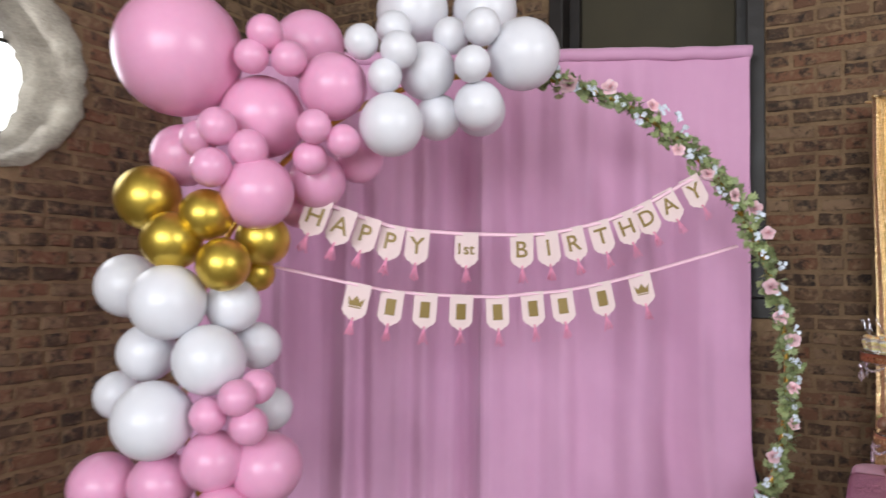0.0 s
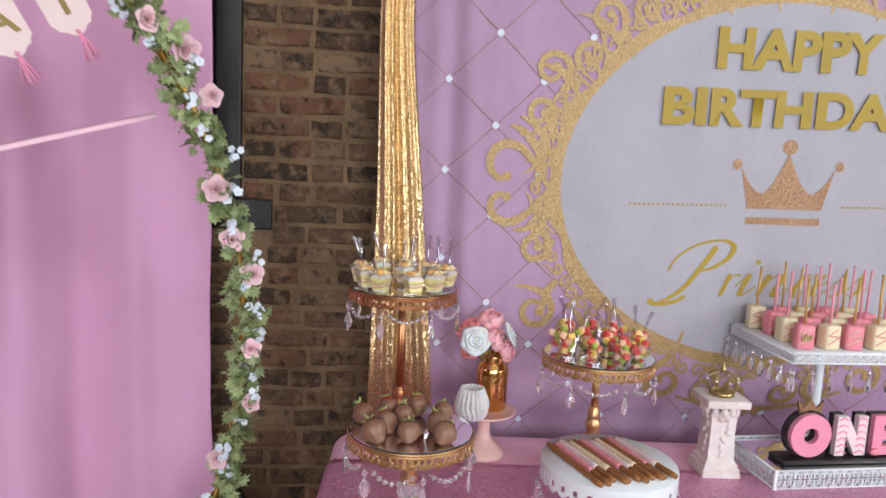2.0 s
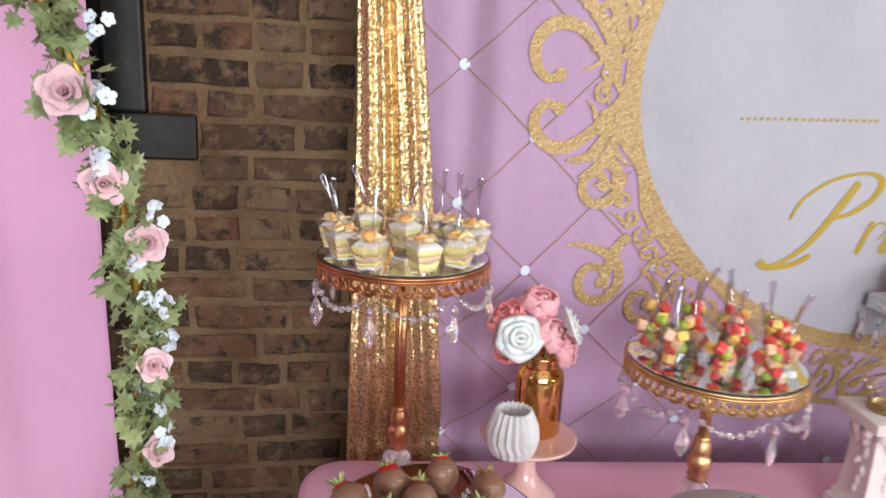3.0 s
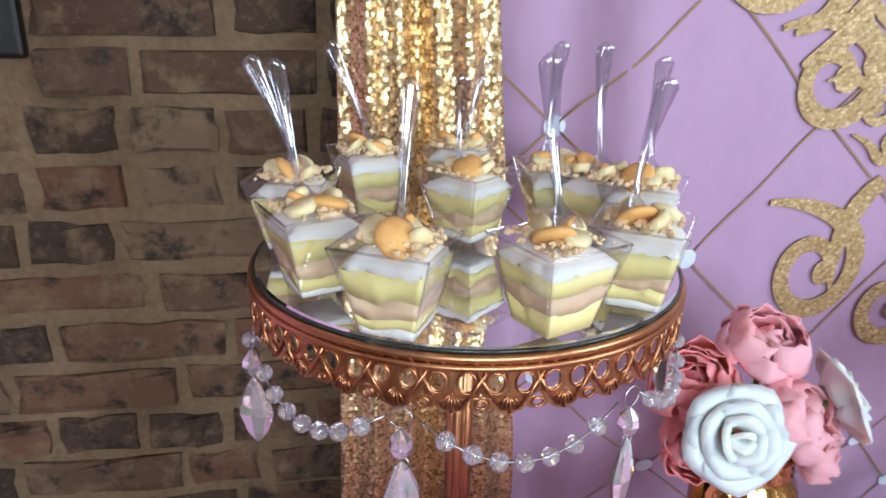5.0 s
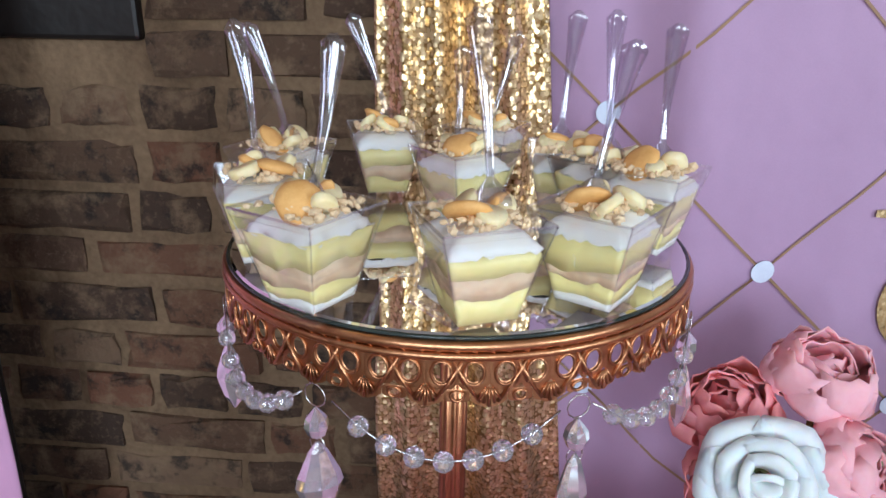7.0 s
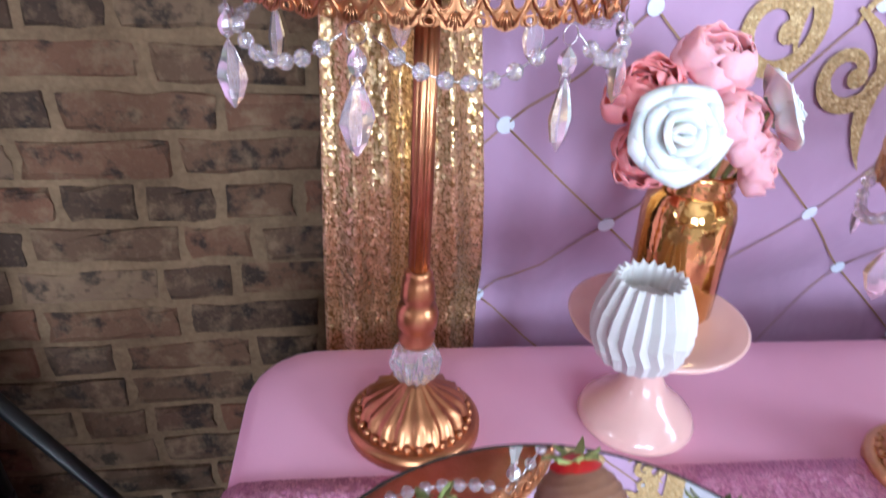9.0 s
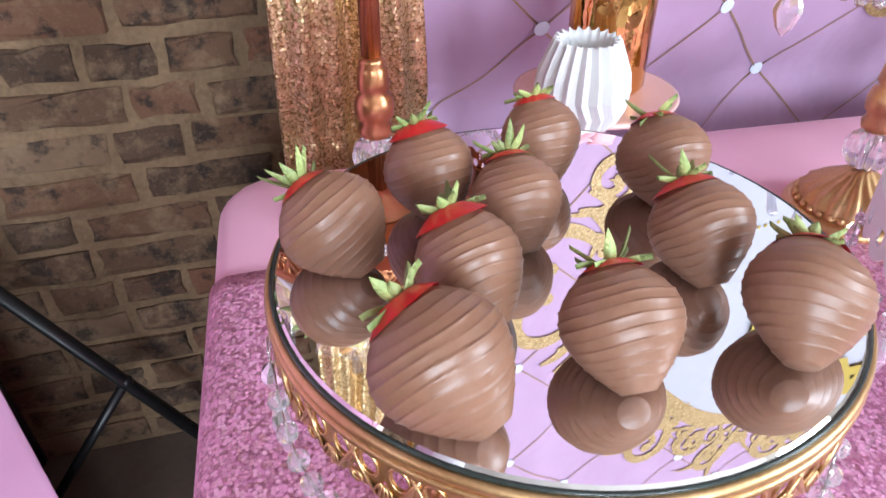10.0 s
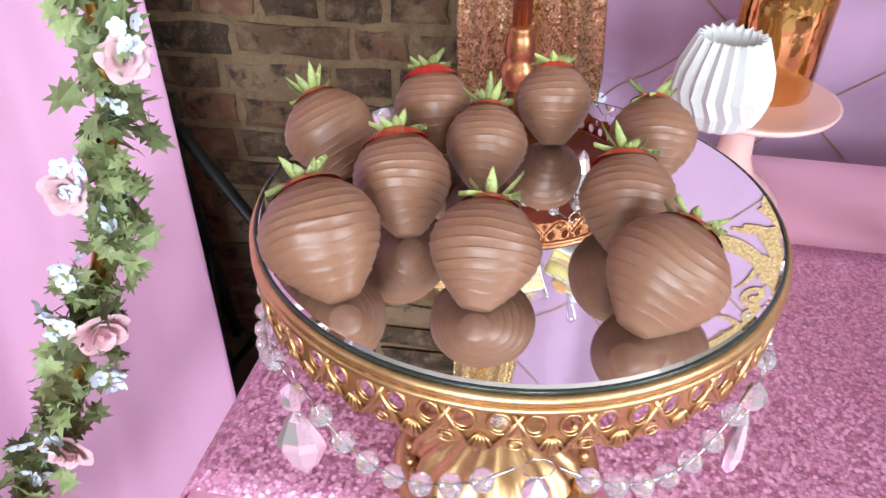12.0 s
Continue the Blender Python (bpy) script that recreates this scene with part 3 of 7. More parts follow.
bm = tube([(x, curtain_y(x, CTOP) - 0.004, CTOP - 0.014 + 0.0015 * math.sin(x * 40)) for x in np.linspace(CX0, CX1 + 0.01, 70)], 0.026, 10)
part("rod_pocket", bm, CURTAIN, curtain)

# black stand that carries the curtain rod
stand = thing("backdrop_stand", pose(1.175, 2.685, 0), "black steel tripod stand holding the curtain rod", "stand")
POLE_FOOT, POLE_TOP = Vector((-0.004, 0.075, GROUND + 0.02)), Vector((0.018, 0.185, 2.29))


def on_pole(z):
    return POLE_FOOT.lerp(POLE_TOP, (z - POLE_FOOT.z) / (POLE_TOP.z - POLE_FOOT.z))


part("pole", tube([POLE_FOOT, POLE_TOP], 0.014, 12), BLACK_METAL, stand)
part("rod", tube([POLE_TOP + Vector((0.01, 0, -0.005)), Vector((-2.30, 0.40, 2.285))], 0.012, 10), BLACK_METAL, stand)
for name, z in (("lower_collar", 0.20), ("upper_collar", 0.66)):
    p = on_pole(z)
    part(name, lathe([(0.018, -0.025), (0.025, -0.02), (0.025, 0.02), (0.018, 0.025)], 16, m=Matrix.Translation(p)), BLACK_METAL, stand)
for ang, reach in ((-26, 0.285), (165, 0.42), (75, 0.10)):
    dx, dy = math.cos(radians(ang)), math.sin(radians(ang))
    top = on_pole(0.66) + Vector((0.02 * dx, 0.02 * dy, 0))
    foot = Vector((top.x + reach * dx, top.y + reach * dy, GROUND + 0.012))
    mid = top.lerp(foot, 0.53)
    part("leg", tube([top, foot], 0.011, 8, flat=0.7), BLACK_METAL, stand)
    part("brace", tube([on_pole(0.20) + Vector((0.02 * dx, 0.02 * dy, 0)), mid], 0.007, 8), BLACK_METAL, stand)
    part("hinge", lump(0.012, Matrix.Translation(mid), 1), BLACK_METAL, stand)

# ---- printed backdrop over the table ----
BA, BD = radians(26.08), 2.8915
BU0, BU1, BZ0, BZ1 = 0.327, 2.27, 0.30, 2.02
OU, OZ, OA, OB = 1.30, 1.398, 0.592, 0.455


def cloth_fold(u, z):
    k = math.exp(-((u - 0.36) / 0.2) ** 2)
    low = 0.5 + 0.5 * math.tanh((1.3 - z) * 2)
    f = k * (0.006 * math.sin(u * 58 + 0.9 * z) + 0.003 * math.sin(u * 95 + 2 + z))
    f += 0.004 * math.sin(u * 21 + 1.2 * math.sin(z * 2.1)) * (0.6 + 0.6 * low) + 0.002 * math.sin(z * 9 + u * 14) + 0.0022 * math.sin(u * 37 - z * 6)
    f += 0.012 * noise.noise(Vector((u * 4.5 + 0.8 * z, z * 1.3, 2.0))) + 0.005 * noise.noise(Vector((u * 11 - 3 * z, z * 3.5, 7.0)))
    return f


def push(z):
    """How far the table's back edge holds the hanging cloth off."""
    return 0.05 * max(0.0, min(1.0, (0.93 - z) / 0.16)) ** 1.5


def bd(u, z, h=0.0):
    """A point of the backdrop: u along it, z up, h in front of the cloth."""
    u, z = 0.4295 + (u - 0.4276) * 1.0167, 1.9606 + (z - 1.9584) * 1.011
    z = z + 0.02 * (u - 0.5)
    d = BD + cloth_fold(u, z) + push(z) + 0.036 * math.exp(-((u - 0.34) / 0.09) ** 2) - h
    return Vector((u * math.cos(BA) + d * math.sin(BA), -u * math.sin(BA) + d * math.cos(BA), z))


def print_mesh(quads, h):
    """A bmesh of quads given in (u, z), laid on the cloth."""
    bm = bmesh.new()
    for q in quads:
        bm.faces.new([bm.verts.new(bd(u, z, h)) for u, z in q])
    bmesh.ops.remove_doubles(bm, verts=bm.verts, dist=1e-5)
    return bm


backdrop = thing("party_backdrop", Matrix(), "lilac-pink printed cloth backdrop with gold scroll frame and lettering", "backdrop")
bm = bmesh.new()
nu, nz = 280, 120
vs = [[bm.verts.new(bd(BU0 + (BU1 - BU0) * i / nu, BZ0 + (BZ1 - BZ0) * j / nz)) for i in range(nu + 1)] for j in range(nz + 1)]
for j in range(nz):
    for i in range(nu):
        bm.faces.new((vs[j][i], vs[j][i + 1], vs[j + 1][i + 1], vs[j + 1][i]))
part("cloth", bm, BACKDROP, backdrop)
part("top_hem", tube([bd(u, BZ1, 0.002) for u in np.linspace(BU0, BU1, 60)], 0.008, 8), BACKDROP, backdrop)


def outside(u, z, k):
    return ((u - OU) / (OA * k)) ** 2 + ((z - OZ) / (OB * k)) ** 2 > 1


# lattice: thin crossing lines with a dot on every crossing
DU, DZ = 0.1135, 0.1079
quads, dots = [], []
for k in range(-1, 18):
    for i in range(-1, 18):
        if (i + k) % 2:
            continue
        u, z = 0.4276 + DU * i, 1.9584 - DZ * (k - 1)
        for du in (DU, -DU):
            for s in range(6):
                a, b = s / 6, (s + 1) / 6
                p, q = (u + du * a, z - DZ * a), (u + du * b, z - DZ * b)
                if min(p[0], q[0]) < BU0 + 0.005 or max(p[0], q[0]) > BU1 or max(p[1], q[1]) > BZ1 - 0.01 or min(p[1], q[1]) < BZ0:
                    continue
                if outside(*p, 1.02) and outside(*q, 1.02):
                    w = 0.0014
                    quads.append(((p[0], p[1] - w), (q[0], q[1] - w), (q[0], q[1] + w), (p[0], p[1] + w)))
        if BU0 + 0.01 < u < BU1 and BZ0 < z < BZ1 - 0.02 and outside(u, z, 1.04):
            dots.append((u, z))
part("printed_lattice", print_mesh(quads, 0.0014), PRINT_LINE, backdrop, "thin bronze diamond lines")
for u, z in dots:
    ring = [(u + 0.0085 * math.cos(t * math.pi / 8), z + 0.0085 * math.sin(t * math.pi / 8)) for t in range(16)]
    bm = bmesh.new()
    bm.faces.new([bm.verts.new(bd(a, b, 0.0020)) for a, b in ring])
    part("printed_dot", bm, PRINT_NODE, backdrop)

# white oval
rings = 26
quads = []
for r in range(rings):
    for i in range(96):
        a0, a1 = 2 * math.pi * i / 96, 2 * math.pi * (i + 1) / 96
        q = [(OU + OA * k * math.cos(a), OZ + OB * k * math.sin(a)) for k, a in ((r / rings, a0), ((r + 1) / rings, a0), ((r + 1) / rings, a1), (r / rings, a1))]
        quads.append(q if r else q[1:])
part("white_oval", print_mesh(quads, 0.0016), OVAL_WHITE, backdrop, "white oval panel")
# glitter band round it, wavering in width
quads = []
for i in range(240):
    for r in range(3):
        q = []
        for k, j in ((r, i), (r + 1, i), (r + 1, i + 1), (r, i + 1)):
            a = 2 * math.pi * j / 240
            w = 0.033 + 0.008 * math.sin(a * 14) + 0.005 * math.sin(a * 23 + 1)
            e = -0.004 + w * k / 3
            q.append((OU + (OA + e) * math.cos(a), OZ + (OB + e) * math.sin(a)))
        quads.append(q)
part("oval_frame_band", print_mesh(quads, 0.0021), PRINT_GLITTER, backdrop, "gold glitter band")


def ribbon(points, widths):
    quads = []
    pts = [Vector((*p, 0)) for p in points]
    sides = []
    for i, p in enumerate(pts):
        d = (pts[min(i + 1, len(pts) - 1)] - pts[max(i - 1, 0)]).normalized()
        n = Vector((-d.y, d.x, 0)) * widths[i]
        sides.append((p + n, p - n))
    for (a, b), (c, d) in zip(sides, sides[1:]):
        quads.append(((a.x, a.y), (c.x, c.y), (d.x, d.y), (b.x, b.y)))
    return quads


def scroll(u, z, r, start, turn, width, tail=0.0, heading=0.0):
    """A curl: winds from its rim inwards to a bulb, with a tail that leaves its rim."""
    pts, ws = [], []
    n = 34
    if tail:
        a = radians(start)
        p0 = Vector((u + r * math.cos(a), z + r * math.sin(a)))
        t = Vector((math.sin(a), -math.cos(a))) * (1 if turn > 0 else -1)
        bend = Vector((math.cos(a), math.sin(a))) * heading
        for k in range(8, 0, -1):
            s = k / 8
            p = p0 + t * tail * s + bend * tail * s * s
            pts.append(tuple(p))
            ws.append(width * (0.25 + 0.75 * (1 - s)))
    for k in range(n + 1):
        s = k / n
        a = radians(start + turn * s)
        rr = r * (1 - 0.72 * s ** 1.2)
        pts.append((u + rr * math.cos(a), z + rr * math.sin(a)))
        ws.append(width * (1 - 0.45 * s))
    quads = ribbon(pts, ws)
    ce = pts[-1]
    b = width * 1.15
    hexa = [(ce[0] + b * math.cos(t * math.pi / 5), ce[1] + b * math.sin(t * math.pi / 5)) for t in range(10)]
    return quads + [hexa]


def tongue(u, z, ang, length, width, bend):
    pts, ws = [], []
    for k in range(9):
        s = k / 8
        a = radians(ang + bend * s)
        pts.append((u + length * s * math.cos(a), z + length * s * math.sin(a)))
        ws.append(max(0.0006, width * math.sin(math.pi * min(1, 0.25 + 0.75 * s)) * (1 if s < 1 else 0)))
    return ribbon(pts, ws)


def ornament(quads):
    """Lays an ornament on the cloth, and its mirror image on the other half."""
    for side in (1, -1):
        q2 = [[(OU + side * (a - OU), b) for a, b in q] for q in quads]
        if side < 0:
            q2 = [list(reversed(q)) for q in q2]
        part("printed_scroll", print_mesh(q2, 0.0026), PRINT_GLITTER, backdrop)


# side group


def flow(points, widths, steps=6, bulb=0.0):
    """A smooth band through a few points, with a round end at the first."""
    pts, ws = [], []
    p = [points[0], *points, points[-1]]
    for i in range(1, len(p) - 2):
        for k in range(steps + (i == len(p) - 3)):
            t = k / steps
            pts.append(tuple(0.5 * (2 * p[i][c] + (p[i + 1][c] - p[i - 1][c]) * t + (2 * p[i - 1][c] - 5 * p[i][c] + 4 * p[i + 1][c] - p[i + 2][c]) * t * t
                             + (3 * p[i][c] - p[i - 1][c] - 3 * p[i + 1][c] + p[i + 2][c]) * t ** 3) for c in (0, 1)))
            s = (i - 1 + t) / (len(points) - 1) * (len(widths) - 1)
            j = min(int(s), len(widths) - 2)
            ws.append(widths[j] + (widths[j + 1] - widths[j]) * (s - j))
    quads = ribbon(pts, ws)
    if bulb:
        quads.append([(points[0][0] + bulb * math.cos(t * math.pi / 7), points[0][1] + bulb * math.sin(t * math.pi / 7)) for t in range(14)])
    return quads


# a heart of two curls, with plumes above and below it
ornament(flow([(0.576, 1.407), (0.557, 1.402), (0.537, 1.419), (0.532, 1.449), (0.548, 1.476), (0.578, 1.485), (0.614, 1.472), (0.647, 1.436), (0.684, 1.378)], [0.006, 0.008, 0.010, 0.011, 0.0085, 0.005], bulb=0.011))
ornament(flow([(0.578, 1.357), (0.558, 1.363), (0.539, 1.344), (0.543, 1.317), (0.568, 1.297), (0.600, 1.298), (0.634, 1.318), (0.659, 1.344), (0.684, 1.378)], [0.006, 0.008, 0.010, 0.011, 0.0085, 0.005], bulb=0.011))
ornament(flow([(0.576, 1.530), (0.612, 1.515), (0.645, 1.480), (0.672, 1.425)], [0.002, 0.009, 0.011, 0.006]))
ornament(flow([(0.600, 1.552), (0.640, 1.530), (0.668, 1.490), (0.686, 1.440)], [0.002, 0.008, 0.009, 0.005]))
ornament(flow([(0.610, 1.270), (0.645, 1.288), (0.672, 1.335)], [0.002, 0.010, 0.006]))
ornament(flow([(0.622, 1.246), (0.660, 1.270), (0.682, 1.320)], [0.002, 0.010, 0.006]))
ornament(scroll(0.655, 1.235, 0.040, 60, -420, 0.0100, 0.07, -0.5))
ornament(scroll(0.650, 1.56, 0.038, -50, 420, 0.0095, 0.07, -0.4))
ornament(tongue(0.70, 1.50, 150, 0.10, 0.008, -50))
# lower left to the bottom crest
ornament(scroll(0.665, 1.075, 0.046, 50, -430, 0.0100, 0.08, -0.4))
ornament(scroll(0.755, 1.03, 0.036, 20, -400, 0.0095, 0.06, -0.4))
ornament(tongue(0.72, 1.15, 215, 0.11, 0.010, 40))
ornament(tongue(0.80, 1.05, 235, 0.12, 0.010, 35))
ornament(scroll(0.885, 0.945, 0.050, 40, -430, 0.0110, 0.09, -0.4))
ornament(scroll(1.02, 0.885, 0.050, 120, 400, 0.0110, 0.10, 0.5))
ornament(tongue(0.96, 0.96, 255, 0.12, 0.011, -30))
ornament(scroll(1.135, 0.86, 0.044, 30, -420, 0.0100, 0.08, -0.4))
ornament(scroll(1.235, 0.84, 0.038, 100, 420, 0.0095, 0.06, 0.4))
ornament(ribbon([(1.06 + 0.24 * s, 0.842 - 0.055 * math.sin(s * math.pi / 2)) for s in np.linspace(0, 1, 12)], [0.004 + 0.005 * s for s in np.linspace(0, 1, 12)]))
ornament(tongue(1.29, 0.79, 258, 0.03, 0.010, 0))
# upper left to the top crest
ornament(scroll(0.675, 1.665, 0.044, -20, 420, 0.0095, 0.08, 0.3))
ornament(scroll(0.765, 1.70, 0.034, 200, -400, 0.0085, 0.06, -0.4))
ornament(tongue(0.74, 1.62, 120, 0.13, 0.009, 35))
ornament(scroll(0.80, 1.79, 0.042, 0, 420, 0.0095, 0.09, 0.3))
ornament(tongue(0.83, 1.73, 110, 0.13, 0.009, 40))
ornament(scroll(0.90, 1.815, 0.032, 210, -400, 0.0085, 0.06, -0.4))
ornament(scroll(0.955, 1.875, 0.038, 10, 420, 0.0090, 0.09, 0.3))
ornament(tongue(0.97, 1.83, 95, 0.11, 0.010, 50))
ornament(tongue(1.03, 1.85, 160, 0.14, 0.010, -45))
ornament(scroll(1.10, 1.895, 0.036, 190, -420, 0.0090, 0.08, -0.4))
ornament(scroll(1.195, 1.915, 0.036, 340, 420, 0.0090, 0.07, 0.4))
ornament(ribbon([(1.10 + 0.20 * s, 1.945 + 0.085 * math.sin(s * math.pi / 2) ** 1.5) for s in np.linspace(0, 1, 14)], [0.010 - 0.005 * s for s in np.linspace(0, 1, 14)]))
ornament(tongue(1.25, 1.90, 70, 0.09, 0.010, 30))

# small curls and leaves between the large scrolls, denser over the top
rng = random.Random(12)
fill = []
for k in range(46):
    a = radians(92 + 176 * k / 45)
    up = math.sin(a) > 0.1
    e = rng.uniform(0.045, 0.06)
    u, z = OU + (OA + e) * math.cos(a), OZ + (OB + e) * math.sin(a)
    r = rng.uniform(0.014, 0.022)
    fill += scroll(u, z, r, rng.uniform(0, 360), 380 * rng.choice((-1, 1)), 0.0046, 0.03, 0.4)
    if up:
        fill += tongue(OU + (OA + 0.02) * math.cos(a), OZ + (OB + 0.02) * math.sin(a), math.degrees(a) + rng.uniform(-50, 50), rng.uniform(0.06, 0.10), 0.0055, rng.uniform(-60, 60))
ornament(fill)


def lay(bm, u, z, h, turn=0.0):
    """Lays a flat lettering mesh (x, z) on the cloth."""
    bmesh.ops.triangulate(bm, faces=bm.faces)
    for v in bm.verts:
        v.co = bd(u + v.co.x, z + v.co.z + turn * v.co.x, h - v.co.y)
    return bm


part("lettering", lay(letters("HAPPY", 0.132, 0.0, width=0.44, bold=0.0055), 1.300, 1.728, 0.0085), PRINT_GOLD, backdrop, "gold capitals reading HAPPY", smooth=False)
part("lettering", lay(letters("BIRTHDAY", 0.121, 0.0, width=0.70, bold=0.005), 1.305, 1.585, 0.0085), PRINT_GOLD, backdrop, "gold capitals reading BIRTHDAY", smooth=False)


def pen(points, x0, thick=0.0072, thin=0.0016, steps=6):
    """A pen stroke of the slanting script: heavy where it runs down, fine where it runs up."""
    p = [Vector((x0 + x, y, 0)) for x, y in points]
    line = []
    for k in range(len(p) - 1):
        a, b, c, d = p[max(k - 1, 0)], p[k], p[k + 1], p[min(k + 2, len(p) - 1)]
        for s in range(steps):
            t = s / steps
            line.append(0.5 * (2 * b + (c - a) * t + (2 * a - 5 * b + 4 * c - d) * t * t + (3 * b - a - 3 * c + d) * t ** 3))
    line.append(p[-1])
    uv = [(0.983 + 0.0765 * q.x + 0.030 * q.y, 1.110 + 0.0585 * q.y) for q in line]
    ws = []
    for k in range(len(uv)):
        a, b = uv[max(k - 1, 0)], uv[min(k + 1, len(uv) - 1)]
        d = Vector((b[0] - a[0], b[1] - a[1]))
        down = abs(d.y) / max(d.length, 1e-6) if d.y < 0 else 0.0
        ws.append((thin + (thick - thin) * down ** 1.5) * (0.5 if k in (0, len(uv) - 1) else 1.0))
    return ribbon(uv, ws)


script = pen([(1.05, 2.25), (0.95, 1.5), (0.75, 0.6), (0.45, 0.08), (0.05, -0.22), (-0.3, -0.1)], 0, 0.0095) + pen([(-0.3, -0.1), (0.0, -0.3), (0.6, -0.2), (0.9, 0.05)], 0, 0.008, 0.005)
script += pen([(-0.2, 1.15), (-0.15, 1.75), (0.35, 2.3), (1.1, 2.5), (1.7, 2.25), (1.75, 1.75), (1.35, 1.3), (0.9, 1.15)], 0, 0.009, 0.003)
for x0, strokes in ((2.2, [[(0.0, 1.0), (0.0, 0.0)], [(0.0, 0.5), (0.2, 0.92), (0.45, 0.88)]]),
                    (2.95, [[(-0.3, 0.4), (0.0, 1.0)], [(0.0, 1.0), (0.0, 0.2), (0.12, 0.0), (0.45, 0.45)], [(0.02, 1.62), (0.0, 1.42)]]),
                    (3.6, [[(0.0, 1.0), (0.0, 0.0)], [(0.0, 0.5), (0.25, 0.98), (0.47, 0.85), (0.48, 0.2), (0.6, 0.0), (0.95, 0.45)]]),
                    (4.7, [[(0.42, 0.75), (0.3, 1.0), (0.08, 0.75), (0.02, 0.3), (0.2, 0.0), (0.62, 0.45)]]),
                    (5.45, [[(0.0, 0.42), (0.32, 0.62), (0.34, 0.95), (0.12, 0.9), (0.0, 0.4), (0.14, 0.03), (0.55, 0.35)]]),
                    (6.15, [[(-0.1, 0.3), (0.22, 1.05)], [(0.22, 1.05), (0.28, 0.6), (0.36, 0.25), (0.16, -0.02), (-0.04, 0.12)], [(0.2, 0.0), (0.65, 0.4)]]),
                    (6.9, [[(-0.1, 0.3), (0.22, 1.05)], [(0.22, 1.05), (0.28, 0.6), (0.36, 0.25), (0.16, -0.02), (-0.04, 0.12)], [(0.2, 0.0), (0.75, 0.5)]])):
    for st in strokes:
        script += pen(st, x0)
part("lettering", print_mesh(script, 0.0030), PRINT_GOLD, backdrop, "slanting gold script reading Princess")

# printed crown and dotted lines
cr = []
N = 40
top = []
for i in range(N + 1):
    s = -1 + 2 * i / N
    peak = max(0.0, 1 - abs(s) / 0.5) ** 1.7 * 0.106 if abs(s) < 0.5 else ((abs(s) - 0.5) / 0.5) ** 1.7 * 0.066
    top.append((OU + 0.004 + s * 0.128, 1.378 + peak))
for i in range(N):
    s0, s1 = -1 + 2 * i / N, -1 + 2 * (i + 1) / N
    cr.append(((OU + 0.004 + s0 * 0.100, 1.338), (OU + 0.004 + s1 * 0.100, 1.338), top[i + 1], top[i]))
cr += [((OU - 0.096 + 0.01 * i, 1.298), (OU - 0.086 + 0.01 * i, 1.298), (OU - 0.086 + 0.01 * i, 1.316), (OU - 0.096 + 0.01 * i, 1.316)) for i in range(20)]
for u, z, r in ((OU + 0.004, 1.497, 0.019), (OU - 0.136, 1.450, 0.013), (OU + 0.144, 1.450, 0.013)):
    cr.append([(u + r * math.cos(t * math.pi / 8), z + r * math.sin(t * math.pi / 8)) for t in range(16)])
part("printed_crown", print_mesh(cr, 0.0030), PRINT_BRONZE, backdrop, "bronze glitter crown")
for side in (-1, 1):
    quads = []
    for k in range(21):
        u, z, r = OU + side * (0.163 + 0.0126 * k) + 0.004, 1.346, 0.0032
        quads.append([(u + r * math.cos(t * math.pi / 4), z + r * math.sin(t * math.pi / 4)) for t in range(8)])
    part("dotted_line", print_mesh(quads, 0.0030), PRINT_GOLD, backdrop)

# gold sequin drape at the backdrop's edge
drape = thing("sequin_drape", Matrix(), "narrow gold sequin drape gathered in vertical folds beside the backdrop", "drape")
bm = bmesh.new()
nu, nz = 60, 80
vs = []
for j in range(nz + 1):
    z = 0.60 + 1.435 * j / nz
    w = 0.078 + 0.082 * max(0.0, min(1.0, (1.75 - z) / 0.95)) ** 1.2
    row = []
    for i in range(nu + 1):
        s = i / nu
        u = 0.262 + 1.04 * w * s + 0.003 * math.sin(z * 6)
        deep = 0.020 + 0.012 * (1.9 - z) / 1.9
        d = BD + 0.020 - 0.6 * deep * abs(math.sin(math.pi * (s * 2 + 0.02))) ** 0.7 - 0.004 * math.sin(s * 31 + z * 2) + 0.7 * push(z)
        row.append(bm.verts.new((u * math.cos(BA) + d * math.sin(BA), -u * math.sin(BA) + d * math.cos(BA), z)))
    vs.append(row)
for j in range(nz):
    for i in range(nu):
        bm.faces.new((vs[j][i], vs[j][i + 1], vs[j + 1][i + 1], vs[j + 1][i]))
part("sequin_panel", bm, SEQUIN, drape, thick=0.002)
bm = bmesh.new()
for k, (du, dz) in enumerate(((0.0, 0.0), (0.035, 0.012), (0.07, 0.004), (-0.02, -0.02), (0.09, -0.012))):
    d = BD - 0.01
    u = 0.265 + du
    lump(0.011, Matrix.Translation((u * math.cos(BA) + d * math.sin(BA), -u * math.sin(BA) + d * math.cos(BA), 2.03 + dz)) @ Matrix.Diagonal((1.2, 0.8, 0.6, 1)), 2, bm, 0.06, random.Random(k))
part("gathered_top", bm, SEQUIN, drape)
bstand = thing("backdrop_frame", Matrix(), "slim dark metal frame carrying the printed backdrop", "stand")
part("pole", tube([bd(0.30, GROUND, -0.10), bd(0.30, 2.02, -0.03)], 0.012, 10), BLACK_METAL, bstand)
part("pole", tube([bd(2.29, GROUND, -0.03), bd(2.29, 2.02, -0.03)], 0.012, 10), BLACK_METAL, bstand)
part("crossbar", tube([bd(0.28, 2.0, -0.04), bd(2.31, 1.98, -0.04)], 0.012, 10), BLACK_METAL, bstand)

